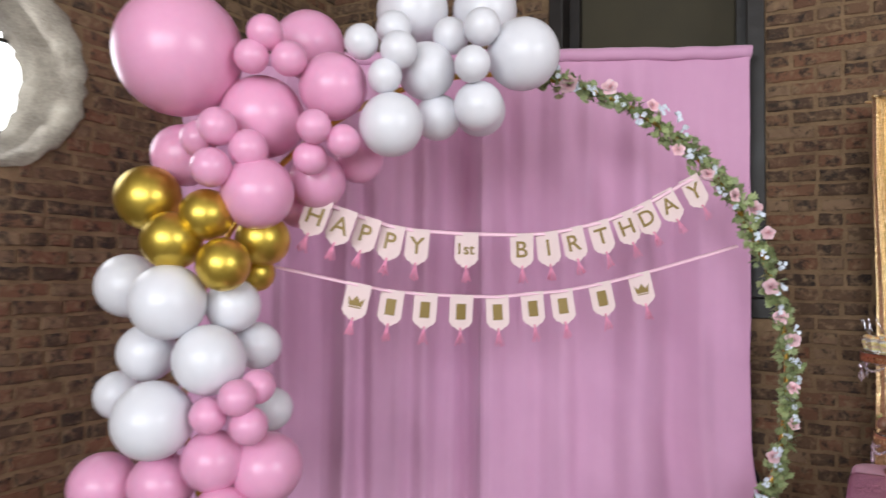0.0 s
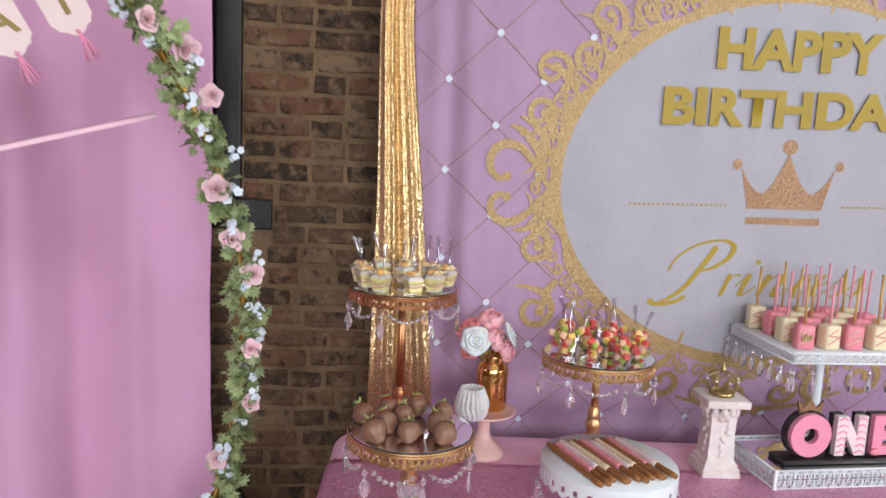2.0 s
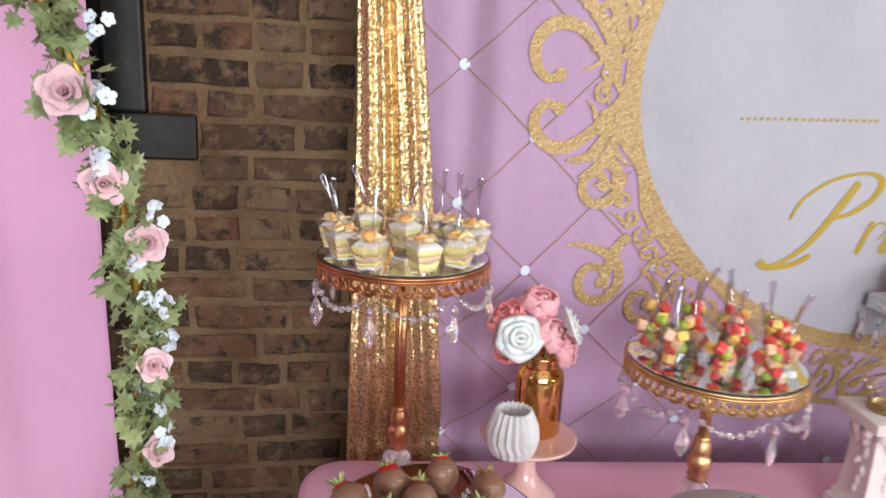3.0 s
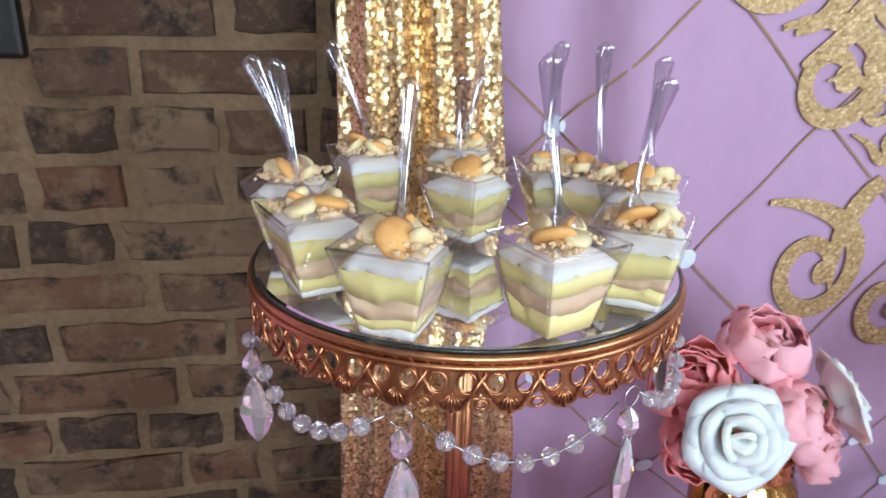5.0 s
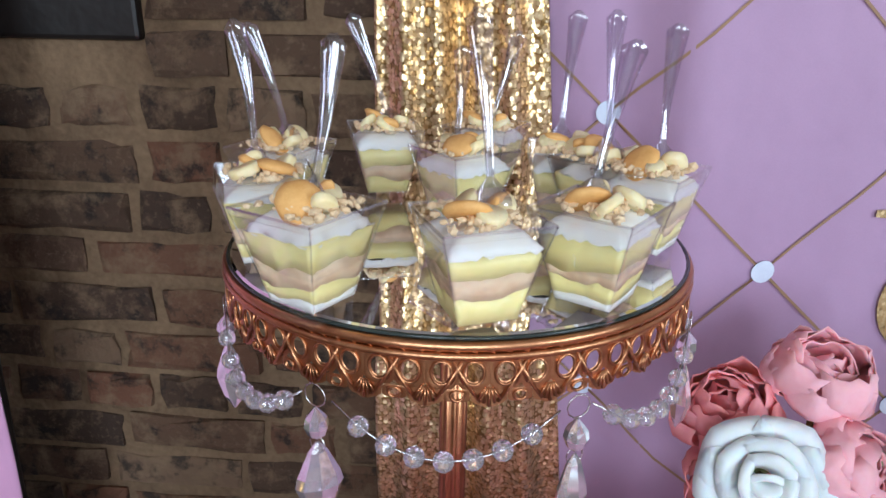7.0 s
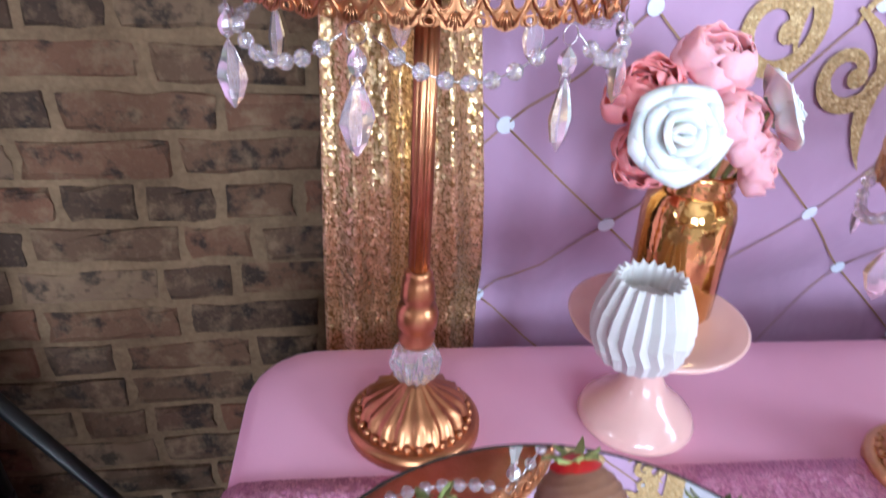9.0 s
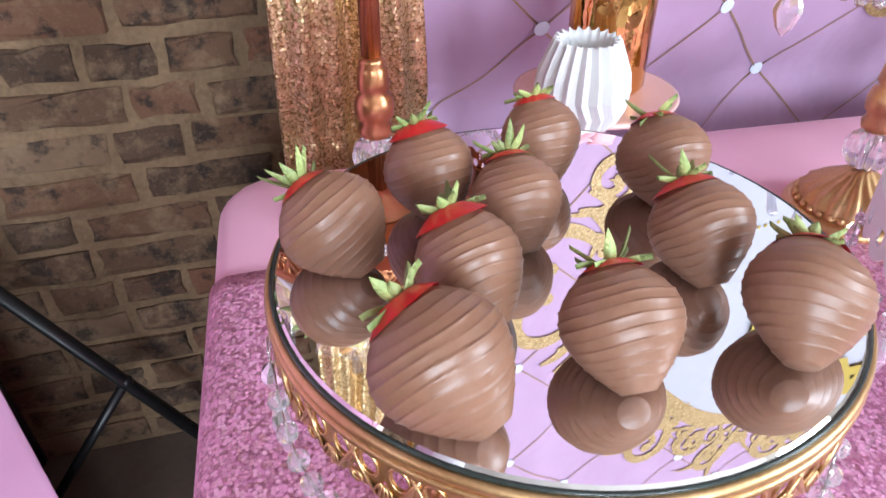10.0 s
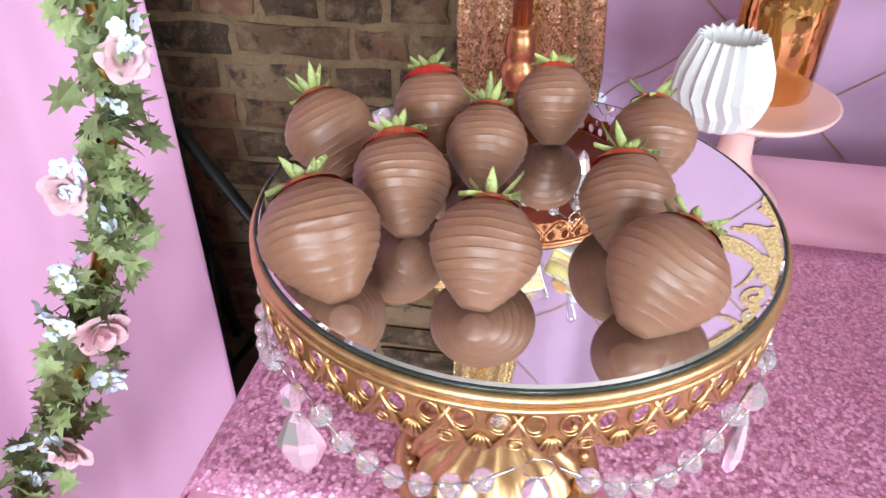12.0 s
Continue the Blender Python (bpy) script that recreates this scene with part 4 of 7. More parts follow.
# ---- table ----
TABLE = pose(1.445, 2.528, 0, 0, 0, -31.5)
TL, TD, TH = 1.83, 0.74, 0.75
table = thing("folding_table", TABLE, "long folding table hidden under a pink cloth", "table")
part("tabletop", block(TL - 0.06, TD - 0.06, 0.035, pose(TL / 2, -TD / 2, TH - 0.042), bevel=0.01), WHITE_METAL, table)
for x in (0.16, TL - 0.16):
    for y in (-0.12, -TD + 0.12):
        part("leg", tube([(x, y, GROUND), (x, y, TH - 0.045)], 0.014, 10), BLACK_METAL, table)


def draped(x0, x1, y0, y1, off, drop_left, drop_front, drop_back, drop_right, step=0.02, ripple=0.012):
    """Cloth over the table: flat on top, over rounded edges, then hanging with ripples."""
    r = 0.022
    bm = bmesh.new()

    def axis(a, b, drop_a, drop_b, lo, hi):
        pts = []
        def hang(edge, sign, drop):
            out = []
            if drop:
                for k in range(int(drop / 0.03), 0, -1):
                    out.append((edge + sign * off, TH - r - drop * k / int(drop / 0.03), sign))
                for k in range(5):
                    t = k / 5 * math.pi / 2
                    out.append((edge - sign * r + sign * (r + off) * math.cos(t), TH - r + (r + off) * math.sin(t), 0))
            return out
        pts += hang(a, -1, drop_a) if drop_a else [(lo, TH + off, 0)]
        n = max(2, int((hi - lo) / step))
        s, e = (a + r if drop_a else lo), (b - r if drop_b else hi)
        pts += [(s + (e - s) * k / n, TH + off, 0) for k in range(1, n)]
        pts += list(reversed(hang(b, 1, drop_b))) if drop_b else [(hi, TH + off, 0)]
        return pts
    ax, ay = axis(0.0, TL, drop_left, drop_right, x0, x1), axis(-TD, 0.0, drop_front, drop_back, y0, y1)
    vs = []
    for y, zy, sy in ay:
        row = []
        for x, zx, sx in ax:
            z = min(zx, zy)
            px, py = x, y
            low = max(0.0, (TH - 0.05 - z))
            w = ripple * min(1.0, low / 0.25)
            if sx and not sy:
                px += sx * w * (0.6 + math.sin(y * 38))
            if sy and not sx:
                py += sy * w * (0.6 + math.sin(x * 34))
            row.append(bm.verts.new((px, py, z)))
        vs.append(row)
    for a, b in zip(vs, vs[1:]):
        for i in range(len(a) - 1):
            bm.faces.new((a[i], a[i + 1], b[i + 1], b[i]))
    return bm


cover = thing("tablecloth", TABLE, "pink fabric tablecloth draped over the table", "tablecloth")
bm = draped(0, TL, -TD, 0, 0.0, 0.58, 0.58, 0.58, 0.58)
for v in bm.verts:
    for cx, cy, sx, sy in ((0.07, -0.07, -1, 1), (TL - 0.07, -0.07, 1, 1), (0.07, 0.07 - TD, -1, -1), (TL - 0.07, 0.07 - TD, 1, -1)):
        dx, dy = (v.co.x - cx) * sx, (v.co.y - cy) * sy
        if dx > 0 and dy > 0:
            k = max(dx, dy) / math.hypot(dx, dy)
            v.co.x, v.co.y = cx + sx * dx * k, cy + sy * dy * k
part("cloth", bm, CLOTH, cover)
run = thing("table_runner", TABLE, "pink sequin table runner laid along the table", "table runner")
part("sequin_cloth", draped(0, TL, -0.520, -0.187, 0.004, 0.45, 0, 0, 0.45, ripple=0.013), RUNNER, run, thick=0.0015)

# ---- cake stands ----


def skirt(R, units, height, top):
    """The pierced metal apron: a rolled band with pairs of raised eyelets, crossing bars and small fans."""
    bm = bmesh.new()
    w = 2 * math.pi * R / units

    def wrap(s, h, out=0.0):
        a = s / R
        return Vector(((R + out) * math.cos(a), (R + out) * math.sin(a), top + h * height))

    def pierced(s0, s1, h0, h1, rs, rh, drop0=0.0, drop1=0.0, shift=0.0):
        """A plate cell with an oval hole; the lower edge may hang lower at either end."""
        n, cs, ch = 16, (s0 + s1) / 2, (h0 + h1) / 2 + shift
        outer, inner, lip = [], [], []
        for k in range(n):
            t = 2 * math.pi * (k + 0.5) / n
            x, y = math.cos(t), math.sin(t)
            m = max(abs(x), abs(y))
            s, h = cs + (s1 - s0) / 2 * x / m, (h0 + h1) / 2 + (h1 - h0) / 2 * y / m
            if y < 0:
                f = (s - s0) / (s1 - s0)
                h -= (drop0 * (1 - f) + drop1 * f) * -y / m
            outer.append(bm.verts.new(wrap(s, h)))
            lip.append(bm.verts.new(wrap(cs + rs * 1.28 * x, ch + rh * 1.28 * y, 0.0004)))
            inner.append(bm.verts.new(wrap(cs + rs * x, ch + rh * y, -0.0004)))
        for k in range(n):
            q = (k + 1) % n
            bm.faces.new((outer[k], outer[q], lip[q], lip[k]))
            bm.faces.new((lip[k], lip[q], inner[q], inner[k]))
        tube([wrap(cs + rs * 1.2 * math.cos(t), ch + rh * 1.2 * math.sin(t), 0.0005) for t in np.linspace(0, 2 * math.pi, 15)[:-1]], 0.0007, 4, True, bm)
    for k in range(units):
        c = k * w
        for side in (-1, 1):
            pierced(min(c, c + side * 0.5 * w), max(c, c + side * 0.5 * w), -0.66, 0.02, 0.135 * w, 0.20, shift=0.0)
            tube([wrap(c + side * 0.56 * w, -0.08, 0.0006), wrap(c + side * 0.36 * w, -0.52, 0.0010), wrap(c + side * 0.14 * w, -0.90, 0.0007)], 0.0008, 5, False, bm)
            tube([wrap(c + side * 0.44 * w, -0.08, 0.0006), wrap(c + side * 0.60 * w, -0.52, 0.0010)], 0.0008, 5, False, bm)
        pierced(c + 0.30 * w, c + 0.70 * w, -0.92, -0.66, 0.085 * w, 0.085)
        g = [(wrap(c + x * w, -0.66), wrap(c + x * 0.95 * w, -1.02 + 0.9 * abs(x) ** 1.6, 0.0006 * (i % 2))) for i, x in enumerate(np.linspace(-0.30, 0.30, 9))]
        g = [(bm.verts.new(a), bm.verts.new(b)) for a, b in g]
        for p, q in zip(g, g[1:]):
            bm.faces.new((p[0], q[0], q[1], p[1]))
        for f in (-0.2, -0.1, 0.0, 0.1, 0.2):
            tube([wrap(c + f * 0.25 * w, -0.60, 0.0006), wrap(c + f * 0.9 * w, -0.99 + abs(f) * 0.8, 0.0008)], 0.0008, 4, False, bm, radii=[0.0005, 0.0009])
    return bm


BEAD_R = 0.0047
bm = lump(BEAD_R, sub=2)
BEAD = bpy.data.meshes.new("bead")
bm.to_mesh(BEAD)
bm.free()
BEAD.materials.append(CRYSTAL)


def pendant_mesh(material, wide):
    """A faceted drop: flat, eight-sided, pointed at both ends."""
    bm = bmesh.new()
    lathe([(0.0008, 0.0), (0.0045, -0.005), (0.0085 * wide, -0.017), (0.0095 * wide, -0.022), (0.0065, -0.034), (0.0008, -0.041)], 8, bm)
    for v in bm.verts:
        v.co.x *= 0.5
    lathe([(0.0006, 0.017), (0.0048, 0.012), (0.0055, 0.008), (0.004, 0.004), (0.0006, 0.001)], 8, bm)
    me = bpy.data.meshes.new("pendant")
    bm.to_mesh(me)
    bm.free()
    me.materials.append(material)
    return me


PENDANT, PENDANT_WIDE = pendant_mesh(CRYSTAL, 1.0), pendant_mesh(CRYSTAL_PINK, 1.15)


def hangings(parent, R, z, n, start, sag=0.021, beads=7, name="bead"):
    """Crystal drops on wire rings round the rim, with strings of beads swagged between them."""
    wires = bmesh.new()
    for k in range(n):
        a = radians(start) + 2 * math.pi * k / n
        c, s = math.cos(a), math.sin(a)
        p = Vector(((R + 0.004) * c, (R + 0.004) * s, z))
        share("pendant", PENDANT if k % 2 else PENDANT_WIDE, parent, Matrix.Translation(p + Vector((0, 0, -0.026))) @ Matrix.Rotation(a + (0.25 if k % 3 else 0.9), 4, "Z"))
        tube([p + Vector((0.0055 * math.cos(t) * -s, 0.0055 * math.cos(t) * c, -0.003 + 0.0055 * math.sin(t))) for t in np.linspace(0, 6.283, 11)[:-1]], 0.0004, 4, True, wires)
        tube([p + Vector((0.004 * math.cos(t) * -s, 0.004 * math.cos(t) * c, -0.027 + 0.004 * math.sin(t))) for t in np.linspace(0, 6.283, 11)[:-1]], 0.0004, 4, True, wires)
        b = a + 2 * math.pi / n
        line = []
        for i in range(beads + 2):
            t = i / (beads + 1)
            q = a + (b - a) * (0.07 + 0.86 * t)
            drop = sag * (1 - (2 * t - 1) ** 2)
            pt = Vector(((R + 0.003) * math.cos(q), (R + 0.003) * math.sin(q), z - 0.004 - drop))
            line.append(pt)
            if 0 < i < beads + 1:
                share(name, BEAD, parent, Matrix.Translation(pt) @ Matrix.Rotation(i * 0.7 + k, 4, "Z"))
        tube(line, 0.0006, 4, False, wires)
    part("chain_wire", wires, SILVER, parent)


def cake_stand(m, H, R, metal, units, label, start, tall):
    """Pierced-rim stand with a mirror plate, crystal ball and hanging drops."""
    st = thing("cake_stand", m, label, "cake stand", "metal cake stands")
    base = 0.058 if tall else 0.062
    b = lathe([(0.002, 0), (base, 0), (base, 0.009), (base - 0.004, 0.0125), (base - 0.009, 0.013)], 48)
    part("base", b, metal, st)
    b = lathe([(base - 0.008, 0.013), (base - 0.010, 0.017), (base * 0.78, 0.0265), (base * 0.58, 0.0345), (base * 0.36, 0.042), (0.012, 0.049), (0.008, 0.052)], 72, flute=18, depth=0.12, z_range=(0.015, 0.044))
    part("fluted_foot", b, metal, st)
    b = bmesh.new()
    for k in range(30):
        a = 2 * math.pi * k / 30
        lump(0.0042, Matrix.Translation(((base - 0.010) * math.cos(a), (base - 0.010) * math.sin(a), 0.0155)), 1, b)
    tagged(part("foot_beading", b, metal, st), kind="stuff")
    part("crystal_ball", lathe([(0.006, 0.050), (0.015, 0.054), (0.0215, 0.064), (0.0225, 0.070), (0.0195, 0.080), (0.012, 0.087), (0.006, 0.089)], 48, flute=12, depth=0.17), CRYSTAL, st, "faceted clear crystal ball", smooth=False)
    if tall:
        prof = [(0.010, 0.088), (0.014, 0.090), (0.0155, 0.096), (0.0125, 0.103), (0.0165, 0.108), (0.0175, 0.118), (0.0155, 0.126), (0.011, 0.130), (0.0145, 0.134), (0.0135, 0.140),
                (0.0125, 0.150), (0.0105, 0.153), (0.0115, 0.156), (0.0085, 0.160)]
        part("baluster", lathe(prof, 28), metal, st)
        part("ribbed_pole", lathe([(0.0085, 0.158), (0.0085, H - 0.03)], 40, flute=10, depth=0.25), metal, st)
        part("pole_socket", lathe([(0.0088, H - 0.032), (0.013, H - 0.028), (0.014, H - 0.02), (0.03, H - 0.012), (0.03, H - 0.010)], 24), metal, st)
    else:
        z = min(0.155, H - 0.03)
        k = (z - 0.088) / 0.072
        prof = [(0.010, 0.0), (0.016, 0.004), (0.018, 0.012), (0.012, 0.022), (0.0155, 0.028), (0.015, 0.036), (0.010, 0.044), (0.014, 0.052), (0.0125, 0.060), (0.010, 0.072)]
        part("baluster", lathe([(r, 0.088 + h * k) for r, h in prof], 28), metal, st)
        part("pole_socket", lathe([(0.0095, 0.088 + 0.072 * k - 0.002), (0.0095, H - 0.02), (0.03, H - 0.012), (0.03, H - 0.010)], 24), metal, st)
    part("plate", lathe([(0.002, H - 0.010), (R - 0.004, H - 0.010), (R - 0.001, H - 0.006), (R - 0.001, H - 0.0035), (0.002, H - 0.0035)], 64), metal, st)
    b = bmesh.new()
    tube([((R - 0.0005) * math.cos(t), (R - 0.0005) * math.sin(t), H - 0.0034) for t in np.linspace(0, 2 * math.pi, 97)[:-1]], 0.0024, 8, True, b)
    tube([((R + 0.0005) * math.cos(t), (R + 0.0005) * math.sin(t), H - 0.0075) for t in np.linspace(0, 2 * math.pi, 97)[:-1]], 0.0018, 6, True, b)
    part("rim", b, metal, st)
    b = bmesh.new()
    for k in range(110):
        a = 2 * math.pi * k / 110
        lump(0.0017, pose(R * math.cos(a), R * math.sin(a), H - 0.0046, 0, 25, math.degrees(a) + 90) @ Matrix.Diagonal((1.6, 1, 0.8, 1)), 1, b)
    part("rope_edge", b, metal, st)
    part("pierced_skirt", skirt(R, units, 0.022, H - 0.008), metal, st)
    part("mirror_top", lathe([(0.002, H - 0.003), (R - 0.0018, H - 0.003), (R - 0.0018, H + 0.0002), (R - 0.003, H + 0.0012), (0.002, H + 0.0012)], 72), MIRROR, st, "round mirror top", smooth=False)
    part("mirror_edge", tube([((R - 0.0012) * math.cos(t), (R - 0.0012) * math.sin(t), H - 0.0002) for t in np.linspace(0, 2 * math.pi, 97)[:-1]], 0.0010, 6, True), MIRROR_EDGE, st)
    hangings(st, R, H - 0.030, 7, start)
    return st


cake_stand(pose(1.5122, 2.3416, TH), 0.3963, 0.1228, COPPER, 30, "tall rose-gold cake stand with mirror top, holding pudding cups", -142, True)
cake_stand(pose(1.3588, 2.0304, TH + 0.004), 0.1946, 0.1159, ANTIQUE, 30, "low antique gold cake stand with mirror top, holding strawberries", -110, False)
cake_stand(pose(1.843, 2.040, TH), 0.279, 0.122, ANTIQUE, 32, "antique gold cake stand with mirror top, holding fruit cups", -160, True)

# ---- pudding cups ----


def square_ring(bm, half, z, m=None, wave=0.0, rng=None, steps=6):
    vs = []
    for k in range(4):
        for i in range(steps):
            t = -1 + 2 * i / steps
            x, y = ((t, -1), (1, t), (-t, 1), (-1, -t))[k]
            dz = rng.uniform(-wave, wave) if rng and wave else 0
            vs.append(bm.verts.new((half * x, half * y, z + dz)))
    return vs


def frustum(h0, z0, h1, z1, wave=0.0, seed=0, steps=6, lower=None):
    bm = bmesh.new()
    rng = random.Random(seed)
    a, b = square_ring(bm, h0, z0, None, 0, rng, steps), square_ring(bm, h1, z1, None, wave, rng, steps)
    for i in range(len(a)):
        j = (i + 1) % len(a)
        bm.faces.new((a[i], a[j], b[j], b[i]))
    bm.faces.new(list(reversed(a)))
    c = bm.verts.new((0, 0, z1))
    for i in range(len(b)):
        bm.faces.new((b[i], b[(i + 1) % len(b)], c))
    return bm


CUP_H, CUP_B, CUP_T = 0.048, 0.0132, 0.0245


def cup_half(z):
    return CUP_B + (CUP_T - CUP_B) * z / CUP_H


def cup_shell():
    bm = bmesh.new()
    prev = None
    for half, z in ((CUP_B, 0.0), (CUP_B, 0.0055), (CUP_B + 0.0005, 0.0058), (CUP_T, CUP_H - 0.003), (CUP_T + 0.001, CUP_H - 0.003), (CUP_T + 0.001, CUP_H), (CUP_T - 0.0004, CUP_H), (CUP_B + 0.0006, 0.0070)):
        r = [bm.verts.new((sx * half, sy * half, z)) for sx, sy in ((-1, -1), (1, -1), (1, 1), (-1, 1))]
        if prev:
            for i in range(4):
                bm.faces.new((prev[i], prev[(i + 1) % 4], r[(i + 1) % 4], r[i]))
        else:
            bm.faces.new(list(reversed(r)))
        prev = r
    bm.faces.new(prev)
    return bm


def square_rim():
    """The lip of a cup and its four moulded corner edges."""
    bm = bmesh.new()
    e = CUP_T + 0.0008
    top = [Vector((sx * e, sy * e, CUP_H)) for sx, sy in ((-1, -1), (1, -1), (1, 1), (-1, 1))]
    for a, b in zip(top, top[1:] + top[:1]):
        tube([a, b], 0.0007, 5, False, bm)
        tube([a, Vector((a.x * CUP_B / e, a.y * CUP_B / e, 0.006))], 0.0005, 5, False, bm)
    return bm


def wavy_band(z0, z1, wave0, wave1, seed, inset=0.0009, n=12, seed0=None):
    """One layer in the cup: a four-sided tapering slab whose upper and lower face dip and rise smoothly."""
    bm = bmesh.new()
    lo, hi = [], []
    seed0 = seed if seed0 is None else seed0

    def level(z, wave, x, y, sd):
        return z + wave * (2.2 * noise.noise(Vector((x * 0.9 + sd, y * 0.9, sd * 1.7))) + 0.6 * noise.noise(Vector((x * 3.1, y * 3.1 + sd, sd))))
    for k in range(4):
        for i in range(n):
            t = -1 + 2 * i / n
            x, y = ((t, -1), (1, t), (-t, 1), (-1, -t))[k]
            za, zb = level(z0, wave0, x, y, seed0), level(z1, wave1, x, y, seed)
            zb = max(zb, za + 0.0008)
            ha, hb = cup_half(za) - inset, cup_half(zb) - inset
            lo.append(bm.verts.new((ha * x, ha * y, za)))
            hi.append(bm.verts.new((hb * x, hb * y, zb)))
    for i in range(len(lo)):
        j = (i + 1) % len(lo)
        bm.faces.new((lo[i], lo[j], hi[j], hi[i]))
    c0, c1 = bm.verts.new((0, 0, z0)), bm.verts.new((0, 0, z1))
    for i in range(len(lo)):
        j = (i + 1) % len(lo)
        bm.faces.new((lo[j], lo[i], c0))
        bm.faces.new((hi[i], hi[j], c1))
    return bm


def pudding_cup(x, y, turn, seed):
    rng = random.Random(seed)
    cup = thing("dessert_cup", pose(1.5122 + x, 2.3416 + y, TH + 0.3976, 0, 0, turn) @ Matrix.Diagonal((0.86, 0.86, 0.972, 1)), "square clear cup of layered banana pudding topped with wafer", "dessert cup", "pudding cups on the tall stand")
    part("plastic_cup", cup_shell(), PLASTIC, cup, "clear plastic", smooth=False)
    part("cup_rim", square_rim(), RIM_PLASTIC, cup, "clear plastic lip", smooth=False)
    b, c, d = 0.0190 + rng.uniform(-.003, .002), 0.0255 + rng.uniform(-.002, .002), 0.0375 + rng.uniform(-.002, .0015)
    foot = 0.0075
    if rng.random() < 0.5:
        part("cream_layer", wavy_band(foot, foot + 0.004, 0, 0.0014, seed + 1), CREAM, cup)
        foot += 0.004
    part("pudding_layer", wavy_band(foot, b, 0.0014 if foot > 0.008 else 0, 0.0026, seed + 2, 0.0008, seed0=seed + 1), PUDDING, cup)
    part("wafer_layer", wavy_band(b, c, 0.0026, 0.0026, seed + 3, 0.0008, seed0=seed + 2), CRUMB_LAYER, cup)
    part("pudding_layer", wavy_band(c, d, 0.0026, 0.0014, seed + 4, 0.0008, seed0=seed + 3), PUDDING, cup)
    bm = bmesh.new()
    n = 14
    g = []
    for j in range(n + 1):
        row = []
        for i in range(n + 1):
            u, v = -1 + 2 * i / n, -1 + 2 * j / n
            edge = max(abs(u), abs(v))
            h = CUP_H - 0.0095 + 0.0075 * (1 - edge ** 3) + 0.0016 * noise.noise(Vector((u * 2.3 + seed, v * 2.3, seed * 0.7)))
            hf = cup_half(min(h, CUP_H)) - 0.001
            row.append(bm.verts.new((u * hf, v * hf, h)))
        g.append(row)
    for j in range(n):
        for i in range(n):
            bm.faces.new((g[j][i], g[j][i + 1], g[j + 1][i + 1], g[j + 1][i]))
    rim = [g[0][i] for i in range(n)] + [g[j][n] for j in range(n)] + [g[n][i] for i in range(n, 0, -1)] + [g[j][0] for j in range(n, 0, -1)]
    low = []
    for v in rim:
        k = (cup_half(d) - 0.0008) / max(abs(v.co.x), abs(v.co.y))
        low.append(bm.verts.new((v.co.x * k, v.co.y * k, d + rng.uniform(-0.0012, 0.0012))))
    for i in range(len(rim)):
        j = (i + 1) % len(rim)
        bm.faces.new((low[i], low[j], rim[j], rim[i]))
    part("whipped_cream", bm, CREAM, cup)
    bm = bmesh.new()
    for k in range(110):
        r = rng.uniform(0.0008, 0.0026)
        px, py = min(max(rng.gauss(0, 0.012), -0.019), 0.019), min(max(rng.gauss(0, 0.012), -0.019), 0.019)
        lump(r, pose(px, py, CUP_H - 0.0005 + 0.0032 * (1 - max(abs(px), abs(py)) / 0.024), rng.uniform(0, 90), 0, rng.uniform(0, 360)) @ Matrix.Diagonal((1.35, 1, 0.7, 1)), 1, bm, 0.3, rng)
    tagged(part("crumb_topping", bm, CRUMB, cup, smooth=False), kind="stuff")
    side = rng.uniform(0, 360)
    for k, (turn_by, far, rr) in enumerate(((0, 0.0085, 0.0112), (165, 0.0105, 0.0070))):
        q = radians(side + turn_by)
        w = pose(far * math.cos(q), far * math.sin(q), CUP_H + 0.0030, rng.uniform(15, 50), rng.uniform(-20, 20), rng.uniform(0, 360))
        bm = lathe([(0.0004, -0.0020), (rr * 0.85, -0.0020), (rr, -0.0006), (rr * 0.93, 0.0012), (rr * 0.6, 0.0028), (0.0004, 0.0034)], 20)
        for v in bm.verts:
            v.co *= 1 + 0.10 * noise.noise(v.co * 260 + Vector((seed, k, 0)))
            if k and v.co.x > 0.0022:
                v.co.x = 0.0022 + 0.0012 * noise.noise(v.co * 500)
        bmesh.ops.transform(bm, matrix=w, verts=bm.verts)
        part("vanilla_wafer", bm, WAFER, cup, "domed golden wafer" if not k else "broken golden wafer")
    for k in range(3):
        q = radians(side + 60 + 95 * k)
        w = pose(0.0120 * math.cos(q), 0.0120 * math.sin(q), CUP_H + 0.0024, rng.uniform(10, 45), rng.uniform(-20, 20), rng.uniform(0, 360))
        rr = rng.uniform(0.0055, 0.0088)
        bm = lathe([(0.0004, -0.0026), (rr * 0.9, -0.0024), (rr, -0.0012), (rr, 0.0012), (rr * 0.9, 0.0023), (0.0004, 0.0020)], 16)
        for v in bm.verts:
            v.co *= 1 + 0.22 * noise.noise(v.co * 180 + Vector((k * 3.0, seed, 0)))
        bmesh.ops.transform(bm, matrix=w, verts=bm.verts)
        part("banana_slice", bm, BANANA, cup)
    return cup


